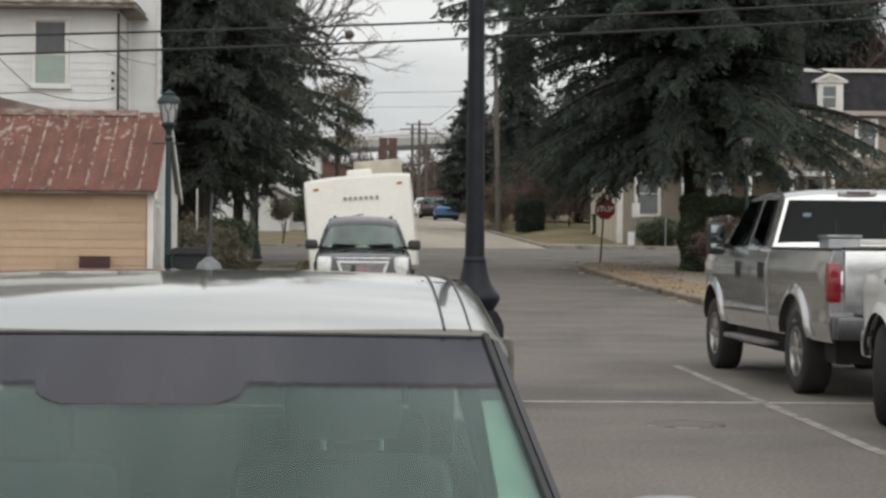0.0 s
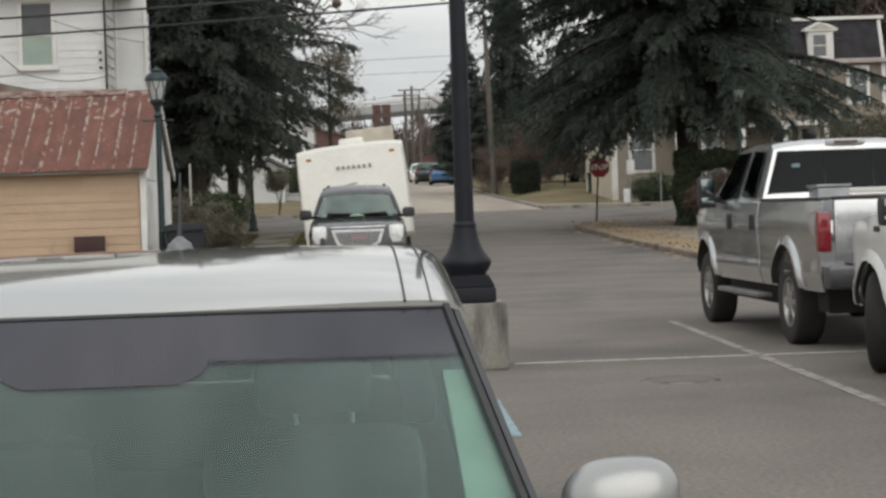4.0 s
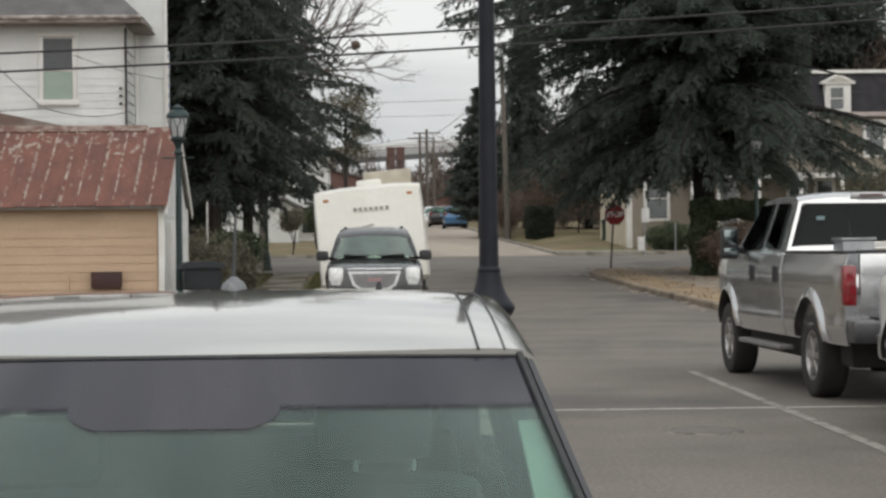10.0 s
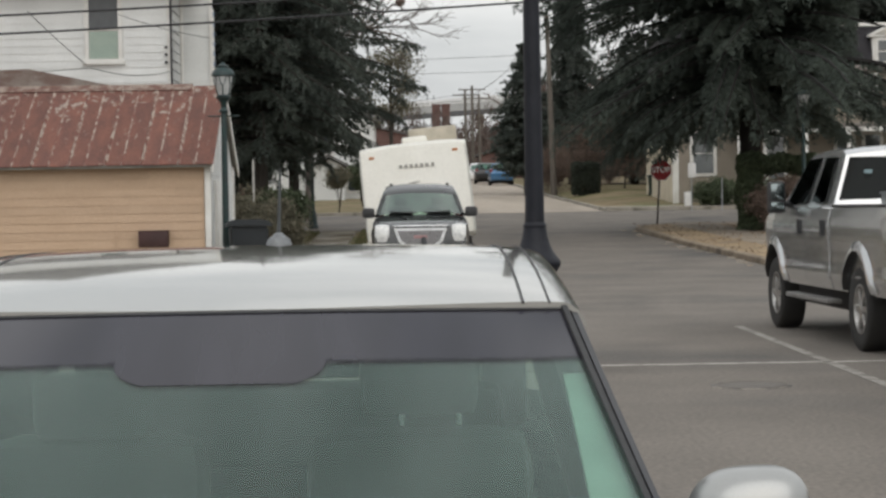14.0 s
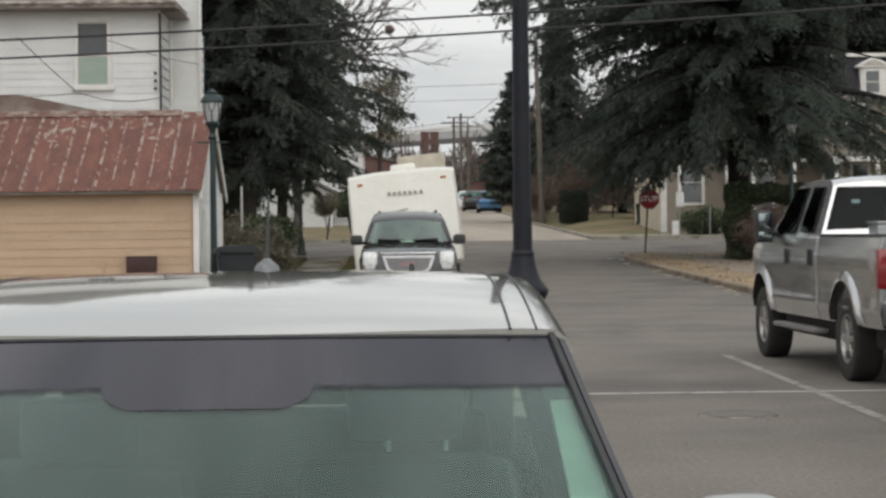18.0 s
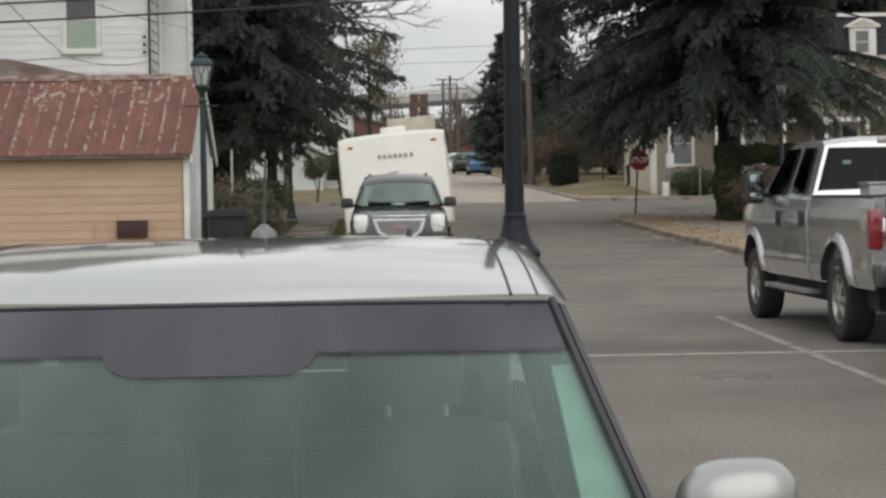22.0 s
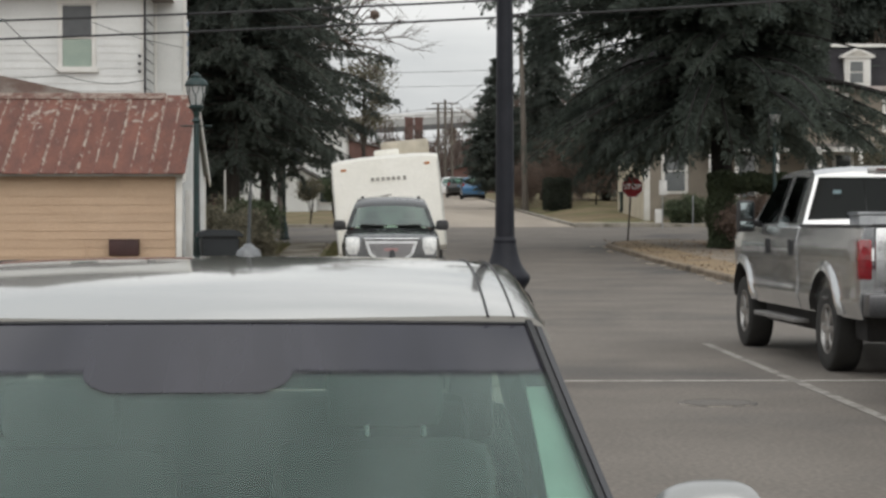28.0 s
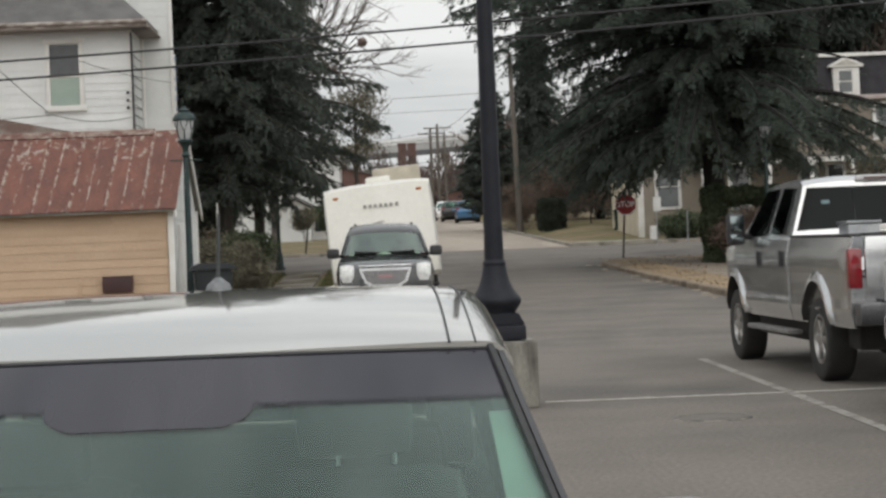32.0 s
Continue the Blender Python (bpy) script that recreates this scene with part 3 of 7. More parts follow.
def cross_panel(line, wfn, inset, off=0.006, thick=0.012, cols=10, bow=0.0, crown=0.03, span=(-1, 1)):
    """A pane across the body along a line of (x, z) on its outline, bowed outwards in the middle."""
    t = bmesh.new()
    grid = []
    n = len(line)
    for k, (x, z) in enumerate(line):
        a, c = line[max(k - 1, 0)], line[min(k + 1, n - 1)]
        dx, dz = c[0] - a[0], c[1] - a[1]
        d = math.hypot(dx, dz)
        nx, nz = dz / d, -dx / d
        if nz < -0.3:
            nx, nz = -nx, -nz
        row = []
        w = wfn(x, z) - inset
        for j in range(cols + 1):
            u = span[0] + (span[1] - span[0]) * j / cols
            uu = u * w / wfn(x, z)
            drop = crown * abs(uu) ** 3.5
            o = off + bow * (1 - u * u)
            row.append((x + nx * o, u * w, z + nz * o - drop, nx, nz))
        grid.append(row)
    top = [[t.verts.new(p[:3]) for p in row] for row in grid]
    for a, c in zip(top, top[1:]):
        for j in range(cols):
            t.faces.new((a[j], a[j + 1], c[j + 1], c[j]))
    r = bmesh.ops.extrude_face_region(t, geom=t.faces[:])
    under = [v for v in r["geom"] if isinstance(v, bmesh.types.BMVert)]
    flat = [p for row in grid for p in row]
    nx = sum(p[3] for p in flat) / len(flat)
    nz = sum(p[4] for p in flat) / len(flat)
    bmesh.ops.translate(t, vec=(-nx * thick, 0, -nz * thick), verts=under)
    bmesh.ops.recalc_face_normals(t, faces=t.faces[:])
    return t


def interp(xs, vs):
    return lambda q: float(np.interp(q, xs, vs))


def paint(name, c, metal=0.55, rough=0.32, coat=0.9):
    return mat(name, c, tuple(v * 0.88 for v in c), scale=1.2, fine=200, rough=rough, metal=metal, coat=coat, bump=0.0, amp=0.03)


SILVER = paint("silver_car_paint", (0.42, 0.43, 0.44))
TRUCK_SILVER = paint("silver_truck_paint", (0.60, 0.605, 0.61), metal=0.88, rough=0.22)
WHITE_PAINT = paint("white_car_paint", (0.78, 0.77, 0.745), metal=0.0, rough=0.3)
BLACK_PAINT = paint("black_car_paint", (0.010, 0.011, 0.012), metal=0.0, rough=0.28, coat=0.6)
MAROON = paint("maroon_car_paint", (0.075, 0.018, 0.022), metal=0.3)
BLUE_CAR = paint("bright_blue_car_paint", (0.055, 0.165, 0.32), metal=0.3)


def skin(w, s, xs, zs, bottom, top, off=0.0, thick=0.02):
    """A body side from upright strips: bottom(x) and top(x) bound it, zs are the levels of its creases."""
    t = bmesh.new()
    cols = []
    for x in xs:
        lo, hi = bottom(x), top(x)
        cols.append([t.verts.new((x, s * (w(x, z) + off), z)) for z in [lo] + [min(max(z, lo), hi) for z in zs] + [hi]])
    inner = [[t.verts.new((v.co.x, v.co.y - s * thick, v.co.z)) for v in c] for c in (cols[0], cols[-1])]
    for a, c in zip(cols, cols[1:]):
        for k in range(len(a) - 1):
            t.faces.new((a[k], c[k], c[k + 1], a[k + 1]))
    rims = [[t.verts.new((c[k].co.x, c[k].co.y - s * thick * 3, c[k].co.z)) for c in cols] for k in (0, -1)]
    for k, rim in zip((0, -1), rims):
        for j in range(len(cols) - 1):
            t.faces.new((cols[j][k], cols[j + 1][k], rim[j + 1], rim[j])).material_index = 1 if k == 0 else 0
    for c, q in zip((cols[0], cols[-1]), inner):
        for k in range(len(c) - 1):
            t.faces.new((c[k], c[k + 1], q[k + 1], q[k]))
    bmesh.ops.remove_doubles(t, verts=t.verts[:], dist=0.0008)
    bmesh.ops.recalc_face_normals(t, faces=t.faces[:])
    return t


def pickup(m, colour, label, mirror=(3.12, 1.13, 1.53, 0.20, 0.36), upright=True, roof=0.075):
    """A crew-cab pickup: bed, cab, doors, mirrors and running boards. x = 0 at the rear axle."""
    R, FX = 0.415, 3.85
    fz = interp([0.4, 0.62, 0.72, 0.78, 0.95, 1.15, 1.25, 1.42, 1.50, 1.97, 2.05], [0.93, 0.972, 1.0, 0.987, 0.987, 1.0, 0.997, 0.962, 0.935, 0.77, 0.75])
    fx = interp([-1.25, -1.1, 3.9, 4.6, 4.85], [0.975, 1.0, 1.0, 0.95, 0.83])

    def w(x, z):
        return 1.01 * fz(z) * fx(x)
    car = empty("pickup_truck", m, label, "pickup truck")
    zb = 0.56
    low = [(-1.18, zb + 0.08), (-1.20, 1.03), (1.10, 1.03), (1.14, 1.40), (3.58, 1.42), (3.9, 1.40), (4.62, 1.31), (4.82, 1.22), (4.90, 0.98), (4.88, 0.62), (4.80, zb)]
    low += arch(FX, 0.44, 0.53, zb) + arch(0, 0.44, 0.53, zb)
    body = part("body", dark_arches(hull(low, lambda x, z: w(x, z) - 0.014, [-1.1 + 0.25 * k for k in range(24)], (0.62, 0.72, 0.78, 0.86, 0.95, 1.05, 1.15, 1.25, 1.34), crown_z=1.2), (0, FX), 0.44, 0.53), [colour, UNDER], car, smooth=4)
    for s in (1, -1):
        levels = (0.62, 0.67, 0.72, 0.78, 0.86, 0.95, 1.05, 1.15, 1.25, 1.34)

        def low_edge(x):
            for cx in (0.0, FX):
                if abs(x - cx) < 0.5300:
                    return max(zb, 0.44 + math.sqrt(max(0.0, 0.53 ** 2 - (x - cx) ** 2)))
            return zb
        bow = [0.5165 * math.cos(math.pi * k / 16) for k in range(17)]
        for nm, ends, tops in (("bed_side", (-1.20, 1.10), ((-1.20, 1.10), (1.42, 1.42))), ("sill_side", (1.14, 3.40), ((1.14, 3.40), (1.40, 1.42))), ("front_wing", (3.42, 4.80), ((3.42, 3.9, 4.62, 4.80), (1.41, 1.385, 1.295, 1.21)))):
            near_x = 0.0 if nm == "bed_side" else FX
            cuts = sorted({round(x, 4) for x in [ends[0] + (ends[1] - ends[0]) * k / 9 for k in range(10)] + [near_x + q_ for q_ in bow if nm != "sill_side"] if ends[0] <= x <= ends[1]})
            part(nm, skin(w, s, cuts, levels, low_edge, interp(*tops)), [colour, UNDER], car, smooth=30)
        part("rail_cap", box(2.28, 0.13, 0.03, (-0.04, s * (w(0, 1.42) - 0.05), 1.43), 0.01), BLACK_PLASTIC, car)
        for cx in (0, FX):
            flare = bmesh.new()
            pts = arch(cx, 0.44, 0.55, zb + 0.02, 14)
            pts2 = arch(cx, 0.44, 0.65, zb + 0.02, 14)
            prev = None
            for p, q in zip(pts, pts2):
                row = [flare.verts.new((p[0], s * (w(*p) - 0.03), p[1])), flare.verts.new((p[0], s * (w(*p) + 0.045), p[1])),
                       flare.verts.new(((p[0] + q[0]) / 2, s * (w(*p) + 0.035), (p[1] + q[1]) / 2)), flare.verts.new((q[0], s * (w(*q) + 0.002), q[1]))]
                if prev:
                    for j in range(3):
                        flare.faces.new((prev[j], prev[j + 1], row[j + 1], row[j])).material_index = 1 if j == 0 else 0
                prev = row
            bmesh.ops.recalc_face_normals(flare, faces=flare.faces[:])
            part("fender_flare", flare, [colour, UNDER], car)
        board = box(1.95, 0.17, 0.05, (2.02, s * 0.98, 0.44), 0.02)
        if upright:
            part("running_board", board, mat("grey_step_plastic", (0.22, 0.21, 0.20), rough=0.5), car, "grey running board")
        else:
            part("rocker_panel", box(2.70, 0.10, 0.20, (1.92, s * 0.955, 0.50), 0.03), colour, car, "white rocker panel")
            part("side_moulding", box(2.2, 0.03, 0.07, (2.05, s * (w(2, 0.78) + 0.008), 0.78), 0.01), colour, car)
            part("mirror_sail", side_panel([(2.95, 1.42), (3.50, 1.42), (3.16, 1.66)], w, s, 0.016, 0.02), BLACK_PLASTIC, car)
            part("fender_badge", box(0.16, 0.012, 0.05, (3.62, s * (w(3.62, 1.27) + 0.006), 1.27), 0.003), BLACK_PLASTIC, car, "dark fender badge")
        # doors
        for k, poly in enumerate(([(1.18, 0.66), (2.22, 0.62), (2.22, 1.40), (1.20, 1.39)], [(2.24, 0.62), (3.30, 0.62), (3.42, 0.85), (3.42, 1.40), (2.24, 1.40)])):
            door = part("door", side_panel(poly, w, s, 0.004, 0.02, zs=(0.66, 0.72, 0.78, 0.86, 0.95, 1.05, 1.15, 1.25, 1.34)), colour, car)
            hx = 1.42 if k == 0 else 2.50
            part("door_handle", box(0.05 if upright else 0.2, 0.035, 0.17 if upright else 0.04, (hx - 0.02, s * (w(hx, 1.2) + 0.02), 1.20), 0.01), BLACK_PLASTIC if upright else CHROME, door)
        if not upright:
            part("window_surround", side_panel([(1.40, 1.44), (3.46, 1.43), (2.92, 1.90 + roof), (1.52, 1.90 + roof)], w, s, 0.003, 0.012, zs=(1.6, 1.75)), BLACK_PLASTIC, car, "black window surround")
        part("door_glass", side_panel([(1.50, 1.47), (2.08, 1.47), (2.08, 1.88 + roof), (1.62, 1.87 + roof)], w, s, 0.008, 0.02), DARK_GLASS, car)
        part("door_glass", side_panel([(2.36, 1.47), (3.30, 1.45), (2.86, 1.87 + roof), (2.36, 1.88 + roof)], w, s, 0.008, 0.02), DARK_GLASS, car)
        mx, my, mz, mw, mh = mirror
        mir = part("mirror", box(0.14, mw, mh, (mx, s * my, mz), 0.04), BLACK_PLASTIC, car, "black door mirror")
        part("mirror_arm", tube([(mx + 0.04, s * 0.94, mz - mh * 0.25), (mx, s * (my - 0.08), mz - mh * 0.2)], 0.035), BLACK_PLASTIC, mir)
        part("mirror_glass", box(0.01, mw - 0.05, mh * 0.5, (mx - 0.074, s * my, mz + mh * 0.18), 0.003), MIRROR_GLASS, mir)
        part("mirror_glass", box(0.01, mw - 0.05, mh * 0.24, (mx - 0.074, s * my, mz - mh * 0.28), 0.003), MIRROR_GLASS, mir)
        part("tail_lamp", box(0.12, 0.135, 0.38, (-1.15, s * (w(-1.15, 1.2) - 0.068), 1.12), 0.03), RED_LENS, car, "red tail lamp")
        part("head_lamp", box(0.16, 0.34, 0.30, (4.76, s * 0.72, 1.05), 0.04), HEAD_LENS, car)
    tail = part("tailgate", box(0.07, 1.68, 0.62, (-1.175, 0, 1.11), 0.025), colour, car, "silver tailgate" if colour is TRUCK_SILVER else "white tailgate")
    part("tailgate_handle", box(0.03, 0.26, 0.11, (-1.215, 0, 1.22), 0.015), BLACK_PLASTIC, tail)
    part("tailgate_cap", box(0.09, 1.70, 0.03, (-1.17, 0, 1.435), 0.01), BLACK_PLASTIC, tail)
    bump = part("rear_bumper", box(0.24, 1.92, 0.22, (-1.30, 0, 0.70), 0.04), mat("dull_chrome", (0.16, 0.16, 0.165), (0.11, 0.11, 0.115), rough=0.35, metal=0.8, bump=0), car, "dull steel rear bumper")
    part("bumper_step", box(0.22, 1.5, 0.025, (-1.30, 0, 0.822), 0.008), BLACK_PLASTIC, bump)
    part("hitch", box(0.3, 0.09, 0.09, (-1.25, 0, 0.50), 0.01), UNDER, car)
    part("front_bumper", box(0.24, 1.72, 0.26, (4.90, 0, 0.66), 0.05), CHROME, car)
    grille = part("grille", box(0.10, 1.05, 0.34, (4.87, 0, 1.06), 0.03), CHROME, car)
    for k in range(3):
        part("grille_bar", box(0.03, 0.98, 0.045, (4.925, 0, 0.96 + 0.1 * k), 0.008), BLACK_PLASTIC, grille)
    q = roof
    cab = [(1.12, 1.40), (1.16, 1.50), (1.34, 1.93 + q), (1.48, 1.985 + q), (2.1, 2.0 + q), (2.70, 1.975 + q), (2.92, 1.93 + q), (3.62, 1.44), (3.62, 1.40)]
    part("cab", hull(cab, w, (1.5, 2.2, 2.9), (1.5, 1.75, 1.9), crown=0.05, crown_z=1.46), colour, car)
    rear = part("rear_window", cross_panel([(1.165, 1.50), (1.24, 1.68 + q / 2), (1.315, 1.86 + q)], w, 0.055, 0.012, 0.02, crown=0.0), DARK_GLASS, car, "dark rear window")
    part("sticker", put_disc(1.235, -0.56, 1.79, 0.085, 0.062), SIGN_WHITE, rear, "white oval sticker")
    part("sticker", box(0.006, 0.085, 0.085, (1.246, 0.56, 1.76), 0.0), mat("pale_blue_sticker", (0.22, 0.31, 0.33)), rear, "pale blue square sticker")
    part("windscreen", cross_panel([(3.56, 1.47), (3.25, 1.69 + q / 2), (2.97, 1.885 + q)], w, 0.09, 0.012, 0.02, bow=0.04), DARK_GLASS, car)
    brake = part("brake_lamp", box(0.06, 0.42, 0.055, (1.335, 0, 1.945 + q), 0.02), mat("pale_lamp_bezel", (0.55, 0.54, 0.53), (0.46, 0.45, 0.44), rough=0.3), car, "pale high brake lamp")
    part("brake_lens", box(0.02, 0.25, 0.030, (1.298, 0, 1.945 + q), 0.006), mat("dull_red_lens", (0.14, 0.085, 0.08), rough=0.3), brake, "dull red lens")
    for y_ in (-0.26, 0.26):
        part("slider_frame", tube([(1.165 - 0.006, y_, 1.52), (1.24 - 0.006, y_, 1.69 + q / 2), (1.30 - 0.002, y_, 1.83 + q)], 0.004, 5), BLACK_PLASTIC, rear)
    part("slider_frame", tube([(1.30 - 0.002, -0.26, 1.83 + q), (1.30 - 0.002, 0.26, 1.83 + q)], 0.004, 5), BLACK_PLASTIC, rear)
    part("underbody", box(5.4, 1.62, 0.34, (1.9, 0, 0.50), 0.05), UNDER, car)
    for s in (1, -1):
        for x in (0, FX):
            part("wheel_well", box(1.04, 0.3, 0.5, (x, s * 0.62, 0.72), 0.05), UNDER, car)
            wheel(car, x, s * 0.86, R, 0.28, 0.245, 6, None, s)
    part("bed_floor", box(2.2, 1.6, 0.02, (-0.03, 0, 1.045)), BLACK_PLASTIC, car)
    return car


def put_disc(x, y, z, ry, rz):
    bm = bmesh.new()
    ring = [bm.verts.new((x + 0.0, y + ry * math.cos(a), z + rz * math.sin(a))) for a in [2 * math.pi * k / 28 for k in range(28)]]
    bm.faces.new(ring)
    r = bmesh.ops.extrude_face_region(bm, geom=bm.faces[:])
    bmesh.ops.translate(bm, vec=(-0.006, 0, 0), verts=[v for v in r["geom"] if isinstance(v, bmesh.types.BMVert)])
    bmesh.ops.recalc_face_normals(bm, faces=bm.faces[:])
    return bm


truck = pickup(pose(4.43 + 0.97, 19.36, 0, 0, 0, 91.4), TRUCK_SILVER, "silver crew-cab pickup truck parked on the asphalt")
part("tool_box", box(0.38, 0.33, 0.34, (0.72, 0.355, 1.37), 0.015), STEEL, truck, "worn metal tool box in the bed")
part("tool_box_lid", box(0.42, 0.36, 0.03, (0.72, 0.355, 1.555), 0.008), STEEL, truck, "raised metal lid")
part("bed_rack", box(0.08, 0.95, 0.06, (0.95, -0.32, 1.50), 0.01), WHITE_TRIM, truck, "white bar across the bed")
part("bed_plank", box(0.3, 0.95, 0.05, (0.70, -0.32, 1.435), 0.008), mat("pale_plank", (0.33, 0.28, 0.22), (0.22, 0.18, 0.14), scale=4, rough=0.8), truck, "pale wooden plank across the bed")
truck2 = pickup(pose(4.38 + 0.99, 15.95 - 3.85, 0, 0, 0, 90.5), WHITE_PAINT, "white crew-cab pickup truck parked on the asphalt", (2.80, 1.10, 1.43, 0.24, 0.24), False, 0.0)
for o in truck2.children:
    if not (o.name.startswith("wheel") and not o.name.startswith("wheel_well")):
        o.scale.z = 0.93
    elif o.location.x > 3:
        o.matrix_basis = o.matrix_basis @ Matrix.Rotation(radians(-24), 4, "Z")


# ---- the silver car right before the camera, nose towards it ----
NC_Y = 4.6
near = empty("silver_car", pose(-0.385, NC_Y, 0, 0, 0, -90), "silver car with black roof strips and a tinted sun band", "car")
HEAD_X = NC_Y - 3.71     # the windscreen's top edge on the centre line
ROOF_END = NC_Y - 6.35


def roof_z(x, v):
    """The roof's height; v is the distance from the centre line."""
    d = x - (NC_Y - 4.75)
    z = 1.4117 - (0.0915 if d > 0 else 0.05) * d * d
    a = abs(v)
    back = min(1.0, max(0.0, (HEAD_X - x) / 0.5))
    z -= float(np.interp(a, [0, 0.3, 0.45, 0.54, 0.60, 0.64, 0.66, 0.68], [0, 0.002, 0.006, 0.010, 0.014, 0.021, 0.034, 0.08])) * (0.65 + 0.35 * back)
    return z


def head_x(v):
    return HEAD_X - 0.075 * (abs(v) / 0.64) ** 2


bm = bmesh.new()
cols = [-0.68, -0.665, -0.65, -0.635, -0.61, -0.58, -0.54, -0.48, -0.40, -0.3, -0.2, -0.1, 0, 0.1, 0.2, 0.3, 0.40, 0.48, 0.54, 0.58, 0.61, 0.635, 0.65, 0.665, 0.68]
rows = []
for i in range(41):
    u = i / 40
    row = []
    for v in cols:
        x = head_x(v) + (ROOF_END - head_x(v)) * u
        row.append(bm.verts.new((x, v * (1 - 0.07 * max(0, u - 0.5)), roof_z(x, v))))
    rows.append(row)
for a, c in zip(rows, rows[1:]):
    for j in range(len(cols) - 1):
        bm.faces.new((a[j], a[j + 1], c[j + 1], c[j]))
r = bmesh.ops.extrude_face_region(bm, geom=bm.faces[:])
bmesh.ops.translate(bm, vec=(0, 0, -0.012), verts=[v for v in r["geom"] if isinstance(v, bmesh.types.BMVert)])
bmesh.ops.recalc_face_normals(bm, faces=bm.faces[:])
NEAR_SILVER = paint("bright_silver_paint", (0.465, 0.456, 0.425), metal=0.35, rough=0.06, coat=0.6)
part("roof", bm, NEAR_SILVER, near, "smooth silver roof", smooth=60)


def roof_strip(v, wide, lift, x1=ROOF_END + 0.1):
    bm = bmesh.new()
    prev = None
    for i in range(31):
        xa = head_x(v) + 0.002
        x = xa + (x1 - xa) * i / 30
        row = [bm.verts.new((x, v + k * wide / 2, roof_z(x, v + k * wide / 2) + z + 0.001)) for k, z in ((-1, -0.004), (-0.6, lift), (0.6, lift), (1, -0.004))]
        if prev:
            for j in range(3):
                bm.faces.new((prev[j], prev[j + 1], row[j + 1], row[j]))
        else:
            bm.faces.new(row)
        prev = row
    bmesh.ops.recalc_face_normals(bm, faces=bm.faces[:])
    return bm


for s in (1, -1):
    part("roof_strip", roof_strip(s * 0.556, 0.007, 0.002), BLACK_PLASTIC, near, "black roof moulding")
    part("roof_gap", roof_strip(s * 0.607, 0.004, 0.002), BLACK_PLASTIC, near)
part("aerial", tube([(NC_Y - 5.2, 0.385, roof_z(NC_Y - 5.2, 0.385)), (NC_Y - 5.21, 0.385, roof_z(NC_Y - 5.2, 0.385) + 0.02)], [0.010, 0.006], 8), BLACK_PLASTIC, near)

# the aerial foot on the rear of the roof, rounded, with its short mast
AERIAL_GREY = mat("grey_aerial_plastic", (0.20, 0.207, 0.215), (0.16, 0.166, 0.172), scale=20, rough=0.55, bump=0.02)
ax_, az_ = NC_Y - 5.3, roof_z(NC_Y - 5.3, 0)
bm = bmesh.new()
rings = []
for hw, hl, h in ((0.036, 0.046, -0.004), (0.036, 0.046, 0.008), (0.032, 0.042, 0.021), (0.018, 0.028, 0.031), (0.008, 0.014, 0.040)):
    rings.append([bm.verts.new((ax_ + hl * math.cos(math.pi * k / 4 + 0.39), hw * math.sin(math.pi * k / 4 + 0.39), az_ + h)) for k in range(8)])
for a, c in zip(rings, rings[1:]):
    for k in range(8):
        bm.faces.new((a[k], a[(k + 1) % 8], c[(k + 1) % 8], c[k]))
bm.faces.new(rings[-1])
bm.faces.new(rings[0][::-1])
foot = part("aerial_foot", bm, AERIAL_GREY, near, "rounded grey aerial foot", smooth=50)
part("aerial_mast", tube([(ax_, 0, az_ + 0.04), (ax_ - 0.02, 0.002, az_ + 0.12), (ax_ - 0.04, 0.004, az_ + 0.21)], [0.0055, 0.0045, 0.003], 8), mat("dark_aerial_rubber", (0.05, 0.054, 0.055), (0.035, 0.038, 0.038), scale=30, rough=0.7, bump=0), foot, "thin dark aerial mast")

# windscreen: s runs from the top edge down to the cowl
def screen_pt(v, s, lift=0.0):
    """v from -1 to 1 across."""
    half = 0.632 + 0.136 * s
    k = min(1.0, s / 0.25)
    bow = 0.075 * (1 + 0.5 * s) * (1 - (1 - k) * v * v - k * v ** 6)
    x = HEAD_X - 0.075 + bow + 0.76 * s
    z = 1.300 + 0.008 * (1 - v * v) - 0.43 * s - 0.02 * s * (1 - s)
    return (x + 0.50 * lift, v * half, z + 0.86 * lift)


def screen_patch(s0, s1, lift, va=lambda s: -1.0, vb=lambda s: 1.0, n=12, cols=48, thick=0.004):
    bm = bmesh.new()
    rows = []
    for i in range(n + 1):
        s = s0 + (s1 - s0) * i / n
        rows.append([bm.verts.new(screen_pt(va(s) + (vb(s) - va(s)) * j / cols, s, lift)) for j in range(cols + 1)])
    for a, c in zip(rows, rows[1:]):
        for j in range(cols):
            bm.faces.new((a[j], c[j], c[j + 1], a[j + 1]))
    r = bmesh.ops.extrude_face_region(bm, geom=bm.faces[:])
    bmesh.ops.translate(bm, vec=(-0.5 * thick, 0, -0.86 * thick), verts=[v for v in r["geom"] if isinstance(v, bmesh.types.BMVert)])
    bmesh.ops.recalc_face_normals(bm, faces=bm.faces[:])
    return bm


